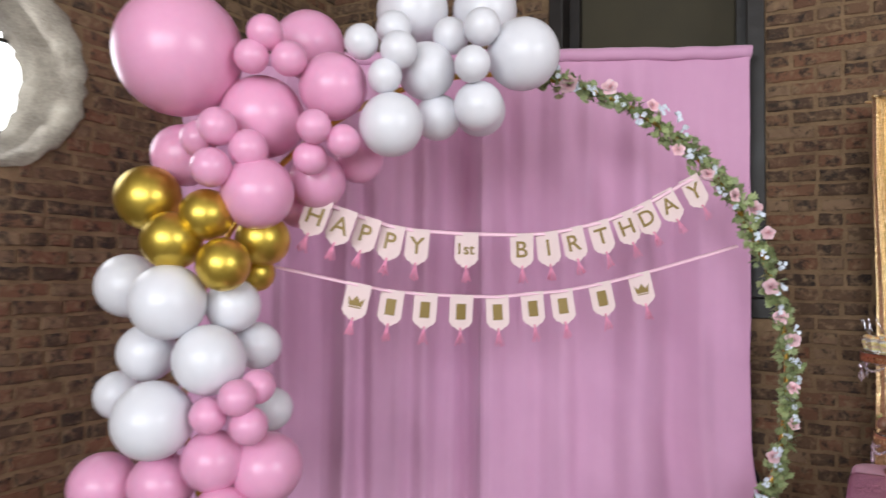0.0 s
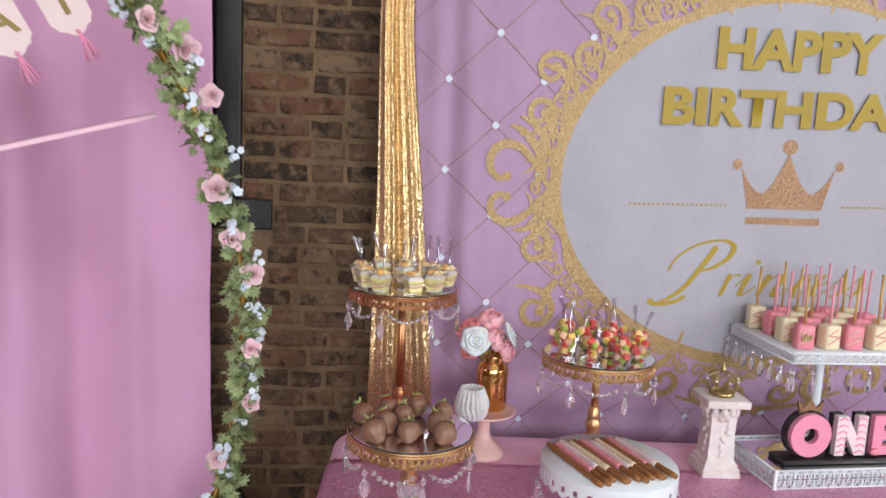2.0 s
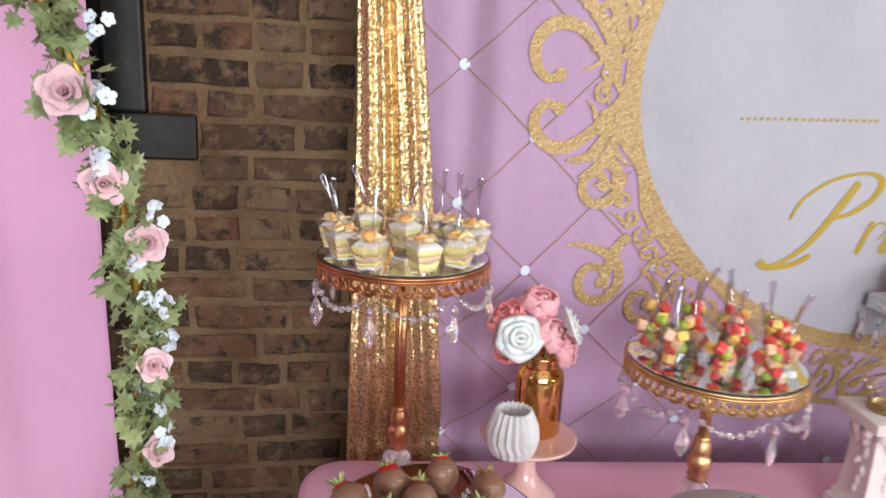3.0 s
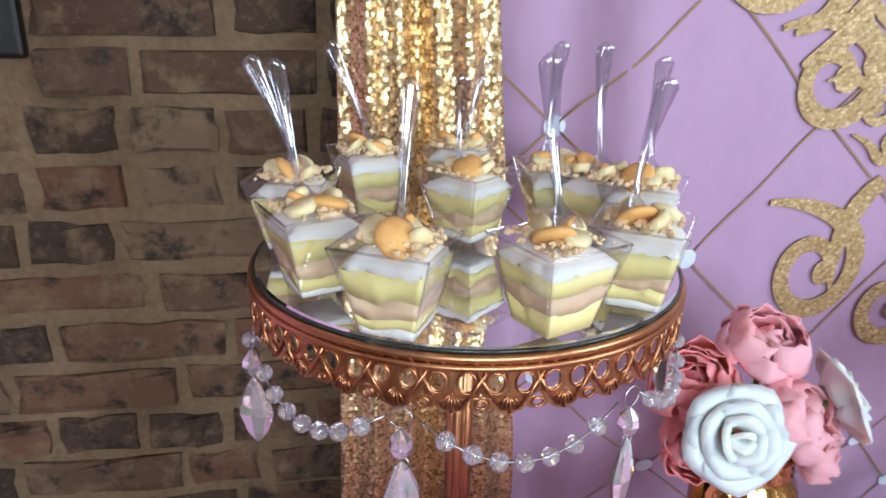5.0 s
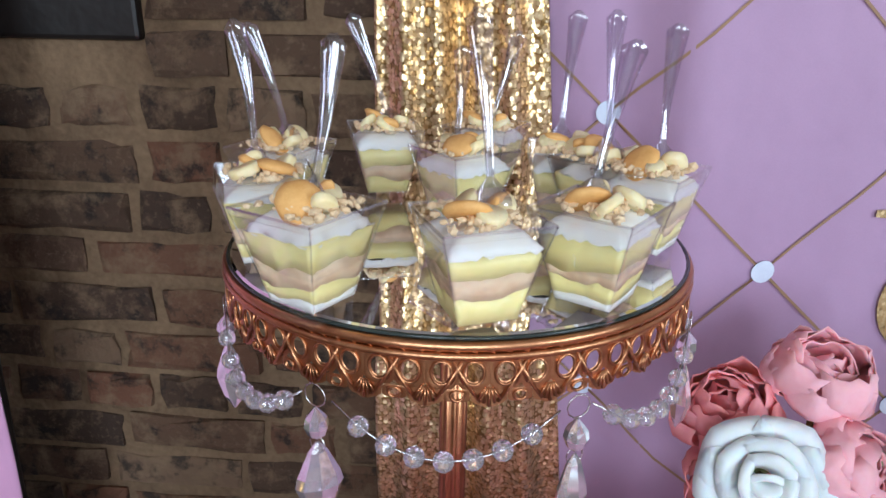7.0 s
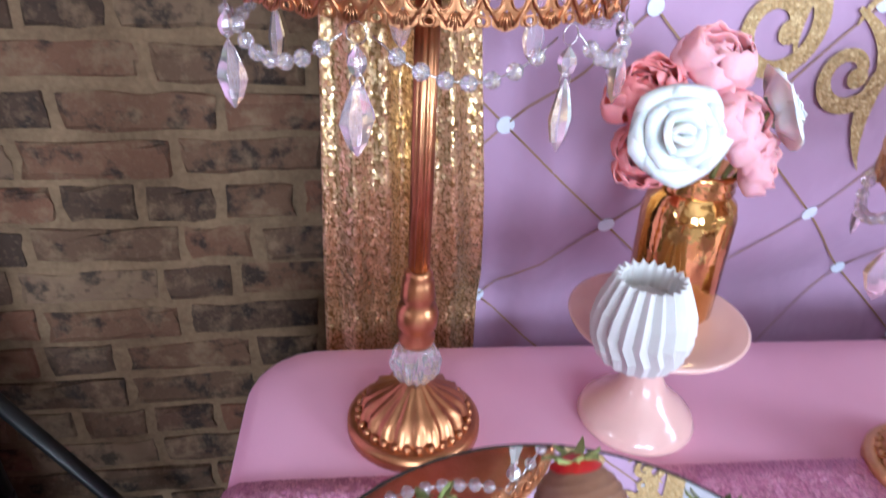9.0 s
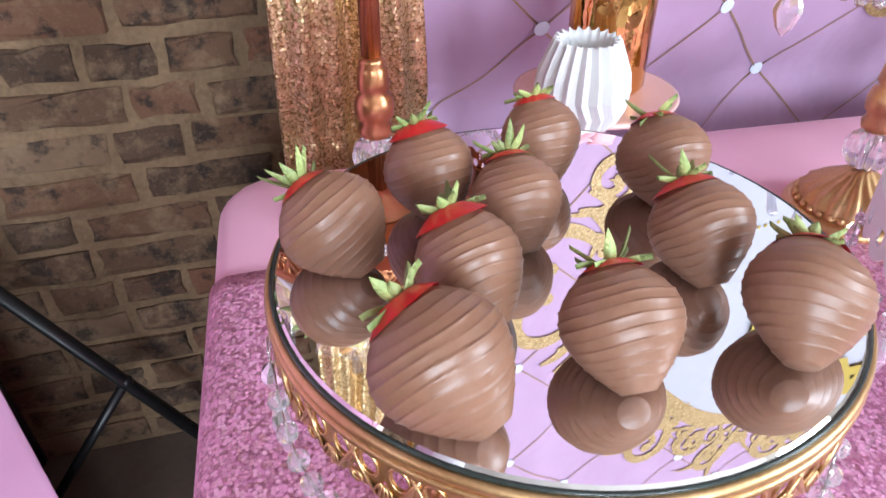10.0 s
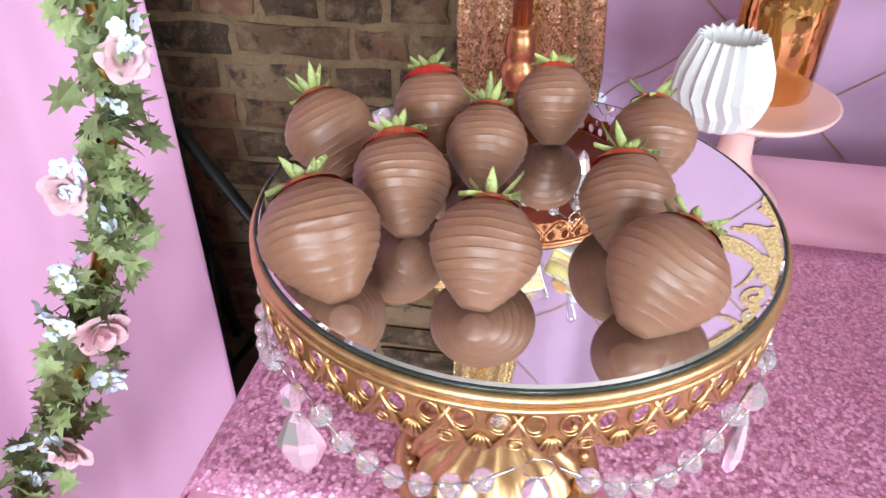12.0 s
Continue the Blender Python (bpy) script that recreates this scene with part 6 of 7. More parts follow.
rod_kinds = [("brown", PRETZEL, ICING_IVORY), ("pink", ICING_PINK, ICING_WHITE), ("white", ICING_WHITE, ICING_PINK)]
for k in range(11):
    rng = random.Random(200 + k)
    s = -0.082 + 0.0164 * k
    start = Vector((1.707, 1.864, 0)) + Vector((0.88, -0.28, 0)) * s + Vector((0.10, 0.99, 0)) * (0.088 + rng.uniform(-0.008, 0.008))
    end = start + Vector((-0.18 + rng.uniform(-.03, .03), -0.98, 0)) * 0.185
    z = TH + WH + 0.0065
    rod = thing("pretzel_rod", Matrix.Translation((start.x, start.y, z)), ("plain" if k % 4 == 0 else "pink iced" if k % 4 == 1 else "white iced" if k % 4 == 2 else "ivory iced") + " pretzel rod with sprinkles lying on the white stand", "pretzel", "pretzel rods")
    d = Vector((end.x - start.x, end.y - start.y, 0))
    pts = [d * (i / 14) for i in range(15)]
    part("pretzel", tube(pts, 0.0058, 10, radii=[0.0048] + [0.0058 + 0.0003 * math.sin(i * 1.7) for i in range(13)] + [0.005]), PRETZEL, rod)
    if k % 4:
        mt = (None, ICING_PINK, ICING_WHITE, ICING_IVORY)[k % 4]
        part("icing", tube([d * (0.02 + 0.70 * i / 12) for i in range(13)], 0.0066, 10, radii=[0.0058] + [0.0066 + rng.uniform(-0.0003, 0.0004) for i in range(11)] + [0.006]), mt, rod)
        side = Vector((-d.y, d.x, 0)).normalized()
        zig = [d * (0.04 + 0.66 * i / 26) + side * (0.005 * (1 if i % 2 else -1)) + Vector((0, 0, 0.0052)) for i in range(27)]
        part("drizzle", tube(zig, 0.0009, 5), (ICING_IVORY, ICING_WHITE, ICING_PINK, ICING_PINK)[k % 4], rod)

# ---- plaster column with a small crown ----
COL = pose(2.113, 1.910, TH, 0, 0, -31)
col = thing("column_pedestal", COL, "small white plaster column with carved capital", "column")
part("plinth", block(0.088, 0.088, 0.016, bevel=0.002), WHITE_PLASTER, col)
part("base_moulding", lathe([(0.002, 0.016), (0.058, 0.016), (0.060, 0.022), (0.052, 0.028), (0.053, 0.033), (0.047, 0.038), (0.002, 0.038)], 4, m=pose(0, 0, 0, 0, 0, 45)), WHITE_PLASTER, col, smooth=False)
part("shaft", lathe([(0.050, 0.034), (0.044, 0.042), (0.040, 0.1), (0.041, 0.140), (0.046, 0.150)], 4, m=pose(0, 0, 0, 0, 0, 45)), WHITE_PLASTER, col, smooth=False)
bm = bmesh.new()
for k in range(12):
    a = 2 * math.pi * k / 12
    for z, r, s in ((0.145, 0.030, 0.011), (0.158, 0.037, 0.010)):
        lump(s, pose(r * math.cos(a + z * 9), r * math.sin(a + z * 9), z) @ Matrix.Diagonal((0.8, 0.8, 1.4, 1)), 2, bm, 0.05, random.Random(k))
part("carved_capital", bm, WHITE_PLASTER, col)
for k in range(20):
    dx, dy = ((0, -1), (-1, 0), (1, 0), (0, 1))[k % 4]
    rng = random.Random(40 + k)
    side = rng.uniform(-.012, .012)
    part("carved_leaf", lump(0.0075, pose(0.0275 * dx + side * abs(dy), 0.0275 * dy + side * abs(dx), 0.055 + 0.017 * (k // 4), 0, rng.uniform(-40, 40), 0) @ Matrix.Diagonal((0.8, 0.8, 1.5, 1)), 2, None, 0.14, rng), WHITE_PLASTER, col)
part("abacus", block(0.098, 0.098, 0.018, pose(0, 0, 0.168), bevel=0.002), WHITE_PLASTER, col)

crown = thing("crown", COL @ Matrix.Translation((0, 0, 0.186)), "small antique gold filigree crown with pearls", "crown")
part("band", lathe([(0.026, 0.0), (0.028, 0.001), (0.028, 0.009), (0.026, 0.010), (0.0245, 0.009), (0.0245, 0.001)], 32), CROWN_GOLD, crown)
for k in range(8):
    a = 2 * math.pi * k / 8
    c, s = math.cos(a), math.sin(a)
    part("arch", tube([(r * c, r * s, z) for r, z in ((0.027, 0.009), (0.034, 0.022), (0.036, 0.034), (0.030, 0.046), (0.018, 0.053), (0.004, 0.056))], 0.0013, 6), CROWN_GOLD, crown)
    curl = [((0.030 + 0.006 * math.cos(t)) * c - 0.008 * math.sin(t) * s, (0.030 + 0.006 * math.cos(t)) * s + 0.008 * math.sin(t) * c, 0.018 + 0.008 * math.cos(t * 1.0 + k)) for t in np.linspace(0, 6.28, 15)[:-1]]
    part("filigree", tube(curl, 0.0009, 5, True), CROWN_GOLD, crown)
    part("pearl", lump(0.003, Matrix.Translation((0.036 * c, 0.036 * s, 0.038)), 2), PEARL, crown)
part("finial", lathe([(0.001, 0.054), (0.005, 0.056), (0.006, 0.061), (0.003, 0.066), (0.0012, 0.07), (0.0012, 0.076), (0.0004, 0.078)], 16), CROWN_GOLD, crown)

# ---- mirror tray with the ONE sign ----
TR = pose(2.151, 1.782, TH, 0, 0, -24)
TW, TDP, THT = 0.46, 0.19, 0.046
tray = thing("mirror_tray", TR, "white pierced metal tray with mirror base", "tray")
part("mirror_base", block(TW - 0.008, TDP - 0.008, 0.004, pose(TW / 2, TDP / 2, THT - 0.008)), MIRROR, tray, smooth=False)
part("underside", block(TW - 0.006, TDP - 0.006, 0.004, pose(TW / 2, TDP / 2, THT - 0.0125)), WHITE_METAL, tray, smooth=False)


def pierced_side(L, h):
    bm = bmesh.new()
    tube([(0, 0, h), (L, 0, h)], 0.0026, 6, False, bm)
    tube([(0, 0, 0.004), (L, 0, 0.004)], 0.0026, 6, False, bm)
    n = max(2, round(L / 0.024))
    for k in range(n):
        c = L * (k + 0.5) / n
        w = L / n
        for sx in (-1, 1):
            for sz in (-1, 1):
                tube([(c + sx * w * (0.25 + 0.19 * math.cos(t)), 0, h / 2 + 0.002 + sz * h * (0.21 + 0.17 * math.sin(t))) for t in np.linspace(0, 6.283, 10)[:-1]], 0.0013, 4, True, bm)
        tube([(c - w / 2, 0, 0.004), (c + w / 2, 0, h)], 0.0012, 4, False, bm)
        tube([(c - w / 2, 0, h), (c + w / 2, 0, 0.004)], 0.0012, 4, False, bm)
        tube([(c - w / 2, 0, 0.004), (c - w / 2, 0, h)], 0.0012, 4, False, bm)
    return bm


for mm, L in ((Matrix(), TW), (pose(0, 0, 0, 0, 0, 90), TDP), (pose(0, TDP, 0), TW), (pose(TW, 0, 0, 0, 0, 90), TDP)):
    bm = pierced_side(L, THT)
    bmesh.ops.transform(bm, matrix=mm, verts=bm.verts)
    part("pierced_side", bm, WHITE_METAL, tray)
for x, y in ((0, 0), (TW, 0), (0, TDP), (TW, TDP)):
    part("corner_foot", lathe([(0.002, 0), (0.004, 0), (0.006, 0.003), (0.004, 0.007), (0.0045, THT), (0.002, THT + 0.003)], 12, m=pose(x, y, 0)), WHITE_METAL, tray)

sign = thing("one_sign", TR @ pose(0.062, 0.06, THT - 0.0035) @ Matrix.Scale(1.08, 4), "pink ONE letters with tiny gold crown on a black base board", "sign")
part("base_board", block(0.36, 0.055, 0.010, pose(0.16, 0, 0), bevel=0.002), SIGN_BLACK, sign)


def disc(rx, rz, n=28):
    return [(rx * math.cos(2 * math.pi * k / n), rz * math.sin(2 * math.pi * k / n)) for k in range(n)]


def ring_letter(ro, ri, thick):
    bm = bmesh.new()
    n = 36
    loops = [[bm.verts.new((r * math.cos(2 * math.pi * k / n), y, r * math.sin(2 * math.pi * k / n))) for k in range(n)] for r, y in ((ro, -thick / 2), (ro, thick / 2), (ri, thick / 2), (ri, -thick / 2))]
    for a, b in zip(loops, loops[1:] + loops[:1]):
        for i in range(n):
            bm.faces.new((a[i], a[(i + 1) % n], b[(i + 1) % n], b[i]))
    return bm


for grow, y, mt in ((1.12, 0.004, SIGN_BLACK), (1.0, -0.008, SIGN_PINK)):
    bm = ring_letter(0.047 * grow, 0.017 / grow, 0.014)
    bmesh.ops.transform(bm, matrix=pose(0.045, y, 0.059), verts=bm.verts)
    part("letter_o", bm, mt, sign, smooth=False)
nn = [(-0.036, -0.042), (-0.014, -0.042), (-0.014, 0.005), (0.012, -0.042), (0.036, -0.042), (0.036, 0.045), (0.014, 0.045), (0.014, 0.0), (-0.012, 0.045), (-0.036, 0.045)]
ee = [(-0.03, -0.042), (0.032, -0.042), (0.032, -0.022), (-0.006, -0.022), (-0.006, -0.008), (0.024, -0.008), (0.024, 0.012), (-0.006, 0.012), (-0.006, 0.025), (0.032, 0.025), (0.032, 0.045), (-0.03, 0.045)]
for shape, x, mt in ((nn, 0.140, SIGN_PALE), (ee, 0.222, SIGN_PINK)):
    part("letter_board", plate_shape([(a * 1.1, b * 1.06) for a, b in shape], 0.012, m=pose(x, 0.004, 0.056)), SIGN_BLACK, sign, smooth=False)
    part("letter_face", plate_shape(shape, 0.014, m=pose(x, -0.008, 0.056)), mt, sign, smooth=False)
for k in range(6):
    zig = [(-0.033 + 0.011 * i, -0.036 + 0.0145 * k + (0.006 if i % 2 else 0)) for i in range(7)]
    for seg, dx in (((0, 1, 2), 0), ((4, 5, 6), 0)):
        pts = [(0.140 + zig[i][0], -0.0158, 0.056 + zig[i][1]) for i in seg]
        part("chevron", tube(pts, 0.0022, 5, flat=0.5), SIGN_PINK, sign, smooth=False)
zigc = [(0.03 * math.cos(t), 0.0) for t in (0, 1)]
cro = [(-0.024, 0.0), (0.024, 0.0), (0.030, 0.030), (0.015, 0.014), (0.0, 0.034), (-0.015, 0.014), (-0.030, 0.030)]
part("tiny_crown", plate_shape(cro, 0.006, m=pose(0.045, 0, 0.102)), CROWN_GOLD, sign, "gold glitter crown", smooth=False)
part("bow", lump(0.012, pose(0.20, -0.018, 0.022) @ Matrix.Diagonal((1.2, 0.4, 0.7, 1)), 2), ICING_PINK, sign, "small bright pink bow")

# ---- white square stand with marshmallow pops ----
SQ = pose(2.231, 1.817, TH, 0, 0, -26)
SW, SH, SD = 0.33, 0.297, 0.27
sq = thing("cake_stand", SQ, "square white metal cake stand with lacy rim and crystal drops", "cake stand")
part("base", lathe([(0.002, 0), (0.07, 0), (0.07, 0.008), (0.05, 0.016), (0.018, 0.028), (0.012, 0.05)], 40, m=pose(SW / 2, SD / 2, 0)), WHITE_METAL, sq)
part("column", lathe([(0.012, 0.048), (0.018, 0.06), (0.012, 0.075), (0.016, 0.1), (0.011, 0.13), (0.011, 0.24), (0.016, 0.26), (0.03, SH - 0.008), (0.03, SH - 0.006)], 28, m=pose(SW / 2, SD / 2, 0)), WHITE_METAL, sq)
part("plate", block(SW, SD, 0.006, pose(SW / 2, SD / 2, SH - 0.006), bevel=0.002), WHITE_METAL, sq)
for mm, L in ((pose(0, 0, SH - 0.03), SW), (pose(0, 0, SH - 0.03, 0, 0, 90), SD), (pose(0, SD, SH - 0.03), SW), (pose(SW, 0, SH - 0.03, 0, 0, 90), SD)):
    bm = pierced_side(L, 0.025)
    bmesh.ops.transform(bm, matrix=mm, verts=bm.verts)
    part("lacy_rim", bm, WHITE_METAL, sq)
for k in range(8):
    t = k / 7
    share("pendant", PENDANT, sq, Matrix.Translation((SW * t, -0.004, SH - 0.055)))
    share("pendant", PENDANT, sq, Matrix.Translation((-0.004, SD * t, SH - 0.055)) @ Matrix.Rotation(1.57, 4, "Z"))
for i in range(5):
    for j in range(4):
        rng = random.Random(300 + 7 * i + j)
        pink = (i + j) % 2 == 0
        x, y = 0.04 + 0.062 * i + rng.uniform(-.004, .004), 0.035 + 0.062 * j + rng.uniform(-.004, .004)
        pop = thing("marshmallow_pop", SQ @ pose(x, y, SH + 0.0005, 0, 0, rng.uniform(-15, 15)), ("pink" if pink else "ivory") + " coated marshmallow treat on a paper straw", "cake pop", "marshmallow pops")
        part("coated_treat", block(0.040, 0.034, 0.058, bevel=0.006), ICING_PINK if pink else ICING_IVORY, pop)
        part("straw", tube([(0, 0, 0.05), (rng.uniform(-.004, .004), rng.uniform(-.004, .004), 0.165 + rng.uniform(-.012, .012))], 0.0029, 8), STICK_PINK if rng.random() < 0.5 else STICK_GOLD, pop)
        zig = [(-0.016 + 0.008 * (q % 5), -0.0176, 0.012 + 0.0045 * q) for q in range(9)]
        part("drizzle", tube(zig, 0.0012, 5), ICING_IVORY if pink else ICING_PINK, pop)
        if (i * 3 + j) % 4 == 0:
            part("sugar_crown", plate_shape([(a * 0.4, b * 0.5) for a, b in cro], 0.003, m=pose(0, -0.019, 0.022)), CROWN_GOLD, pop, smooth=False)

# ---- hoop arch, garland, banners, balloons ----
HA, HD = radians(-12.5), 2.13
HU, HZ, HR = 0.699, 1.051, 0.977


def hoop(a, r=HR, out=0.0):
    """A point of the hoop at a degrees; out: in front of it."""
    u, z = HU + r * math.cos(radians(a)), HZ + r * math.sin(radians(a))
    d = HD - out
    return Vector((u * math.cos(HA) + d * math.sin(HA), -u * math.sin(HA) + d * math.cos(HA), z))


arch = thing("hoop_arch", Matrix(), "round gold metal hoop arch dressed with balloons and garland", "arch")
part("hoop_tube", tube([hoop(a) for a in np.linspace(-63, 243, 161)], 0.009, 10), HOOP_GOLD, arch)
for a in (-117, -63):
    p = hoop(a)
    bm = tube([(p.x, p.y - 0.25, GROUND + 0.012), (p.x, p.y + 0.25, GROUND + 0.012)], 0.012, 8)
    tube([(p.x, p.y, GROUND + 0.012), (p.x, p.y, p.z)], 0.009, 8, False, bm)
    part("hoop_foot", bm, HOOP_GOLD, arch)


def ease(a):
    """The garland's slack: it hangs inside the hoop on the lower side."""
    return 0.001 * min(1.0, max(0.0, (12 - a) / 12))


def leaf_cluster(seed, n=9):
    """A spray of lobed leaves round a point, built flat-ish and folded along the midrib."""
    rng = random.Random(seed)
    bm = bmesh.new()
    lobes = [(0.0, 0.0), (0.22, 0.10), (0.45, 0.02), (0.36, 0.28), (0.62, 0.34), (0.32, 0.48), (0.38, 0.78), (0.14, 0.66), (0.0, 1.05)]
    for k in range(n):
        s = rng.uniform(0.020, 0.034)
        m = pose(rng.uniform(-.014, .014), rng.uniform(-.014, .014), rng.uniform(-.022, .022), rng.uniform(0, 360), rng.uniform(-70, 70), rng.uniform(0, 360)) @ Matrix.Translation((0, 0.008, 0))
        mid = [bm.verts.new(m @ Vector((0, y * s, 0.0))) for y in (0.0, 0.3, 0.6, 1.05)]
        for side in (-1, 1):
            edge = [bm.verts.new(m @ Vector((side * x * s, y * s, 0.16 * x * s + 0.05 * s * math.sin(6 * y)))) for x, y in lobes[1:-1]]
            bm.faces.new((mid[0], edge[0], edge[1], edge[2], mid[1]))
            bm.faces.new((mid[1], edge[2], edge[3], edge[4], mid[2]))
            bm.faces.new((mid[2], edge[4], edge[5], edge[6], mid[3]))
        tube([m @ Vector((0, -0.012, 0)), m @ Vector((0, 0, 0))], 0.0007, 4, False, bm)
    me = bpy.data.meshes.new("leaf_spray")
    bm.to_mesh(me)
    bm.free()
    me.materials.append(LEAF)
    return me


def garland_rose(seed):
    bm = bmesh.new()
    rose(bm, Matrix(), 0.029, random.Random(seed), 4, 5)
    me = bpy.data.meshes.new("garland_rose")
    bm.to_mesh(me)
    bm.free()
    me.materials.append(BLUSH)
    me.polygons.foreach_set("use_smooth", [True] * len(me.polygons))
    return me


def blossom(seed):
    rng = random.Random(seed)
    bm = bmesh.new()
    for f in range(5):
        c = pose(rng.uniform(-.016, .016), rng.uniform(-.016, .016), rng.uniform(0, .012), rng.uniform(-40, 40), rng.uniform(-40, 40), rng.uniform(0, 360))
        for p in range(5):
            a = math.radians(72 * p)
            ring = [c @ Vector((0.0052 * math.cos(a) + 0.0042 * math.cos(t), 0.0052 * math.sin(a) + 0.0042 * math.sin(t), 0.0016 * math.cos(t - a))) for t in np.linspace(0, 6.283, 9)[:-1]]
            bm.faces.new([bm.verts.new(v) for v in ring])
        lump(0.0019, c @ Matrix.Translation((0, 0, 0.001)), 1, bm)
    me = bpy.data.meshes.new("blossom")
    bm.to_mesh(me)
    bm.free()
    me.materials.append(BLOSSOM)
    return me


garland = thing("flower_garland", Matrix(), "artificial garland of leaves, blush roses and pale blossoms", "garland")
SPRAYS, ROSES, BLOSSOMS = [leaf_cluster(s) for s in range(8)], [garland_rose(s) for s in range(4)], [blossom(s) for s in range(4)]
part("vine", tube([hoop(a, HR + ease(a) + 0.014 * math.sin(a * 0.55), 0.014 * math.cos(a * 0.55)) for a in np.linspace(92, -61, 165)], 0.0035, 6), STEM, garland)
rng = random.Random(5)
a = 91.0
k = 0
while a > -61:
    off = Vector((rng.uniform(-.018, .018), rng.uniform(-.03, .004), rng.uniform(-.015, .015)))
    share("leaf_spray", SPRAYS[k % 8], garland, Matrix.Translation(hoop(a, HR + ease(a)) + off) @ Euler((rng.uniform(0, 6), rng.uniform(0, 6), rng.uniform(0, 6))).to_matrix().to_4x4())
    a -= 0.95
    k += 1


def garland_flower(name, me, a, dr, out, aim, scale):
    p = hoop(a, HR + dr + ease(a), out)
    share(name, me, garland, Matrix.Translation(p) @ Vector(aim).normalized().to_track_quat("Z", "Y").to_matrix().to_4x4() @ Matrix.Scale(scale, 4))


for k, (a, dr) in enumerate(((88, 0.0), (85, 0.02), (80, -0.015), (72, 0.02), (63, 0.03), (54, -0.04), (46, -0.03), (39, 0.0), (34.5, 0.03), (29, 0.035), (19, -0.03), (12.5, -0.025), (7.5, 0.01),
                             (-2.0, 0.0), (-9.0, 0.01), (-16, -0.04), (-25, 0.0), (-34, 0.01), (-39, -0.02), (-45, 0.02), (-50, -0.02), (-57, 0.01))):
    rng = random.Random(k + 70)
    garland_flower("garland_rose", ROSES[k % 4], a, dr, 0.03, (rng.uniform(-.6, .5), -1, rng.uniform(-.3, .6)), rng.uniform(0.68, 0.98))
a, k = 86.0, 0
while a > -60:
    rng = random.Random(k + 170)
    garland_flower("blossom", BLOSSOMS[k % 4], a, rng.uniform(-0.04, 0.04), rng.uniform(0.015, 0.045), (rng.uniform(-.8, .8), -1, rng.uniform(-.4, .7)), rng.uniform(0.8, 1.2))
    a -= rng.uniform(2.4, 4.6)
    k += 1

# banners
FLAG_OUT = [(-0.036, 0.055), (0.036, 0.055), (0.036, -0.03), (0.030, -0.036), (0.028, -0.042), (0.018, -0.046), (0.012, -0.052), (0.0, -0.058), (-0.012, -0.052), (-0.018, -0.046), (-0.028, -0.042), (-0.030, -0.036), (-0.036, -0.03)]


def banner_flag(banner, x, y, z, tilt, sign):
    fl = part("banner_flag", plate_shape(FLAG_OUT, 0.0016), FLAG, banner, smooth=False, m=pose(x, y, z, random.Random(int(x * 1000)).uniform(-5, 5), tilt, random.Random(int(x * 900)).uniform(-8, 8)))
    if sign == "crown":
        c2 = [(a * 0.8, b * 0.9 - 0.012) for a, b in cro]
        part("foil_crown", plate_shape(c2, 0.001, m=pose(0, -0.0016, 0)), FLAG_GOLD, fl, smooth=False)
        part("crown_band", plate_shape([(-0.018, -0.018), (0.018, -0.018), (0.018, -0.0145), (-0.018, -0.0145)], 0.001, m=pose(0, -0.0016, 0)), FLAG_GOLD, fl, smooth=False)
    elif sign == "bar":
        part("foil_bar", plate_shape([(-0.015, -0.022), (0.015, -0.022), (0.015, 0.027), (-0.015, 0.027)], 0.001, m=pose(0, -0.0016, 0)), FLAG_GOLD, fl, smooth=False)
    else:
        bm = letters(sign, 0.072 if len(sign) == 1 else 0.048, 0.0005, bold=0.0009)
        bmesh.ops.transform(bm, matrix=pose(0, -0.002, 0.002), verts=bm.verts)
        part("foil_letter", bm, FLAG_GOLD, fl, smooth=False)
    rng = random.Random(int(x * 777))
    bm = bmesh.new()
    for k in range(9):
        s = -1 + k / 4
        tube([(0, -0.003, -0.048), (0.003 * s, -0.006, -0.060), (0.013 * s + rng.uniform(-.003, .003), -0.004 + rng.uniform(-.004, .004), -0.098 + rng.uniform(-.006, .006))], 0.0014, 4, False, bm, radii=[0.0015, 0.0012, 0.0026], flat=0.4)
    part("tassel", bm, TASSEL, fl, "pink tulle tassel")
    part("tassel_knot", lump(0.0042, Matrix.Translation((0, -0.003, -0.050)), 1), TASSEL, fl)


def banner(label, text, flags, ends):
    b = thing("letter_banner", Matrix(), label, "banner", "letter banners")
    y = lambda x: 2.1694 + 0.2217 * x - 0.78 * max(0.0, -0.205 - x)
    pts = [ends[0]] + [(x, y(x) + 0.002, z + 0.050) for x, z in flags] + [ends[1]]
    fine = []
    for p, q in zip(pts, pts[1:]):
        fine += [Vector(p).lerp(Vector(q), t / 4) for t in range(4)]
    part("ribbon", tube(fine + [Vector(pts[-1])], 0.0066, 6, flat=0.3), RIBBON, b)
    for k, (x, z) in enumerate(flags):
        lo, hi = flags[max(0, k - 1)], flags[min(len(flags) - 1, k + 1)]
        tilt = -math.degrees(math.atan2(hi[1] - lo[1], hi[0] - lo[0]))
        banner_flag(b, x, y(x), z, tilt, text[k])


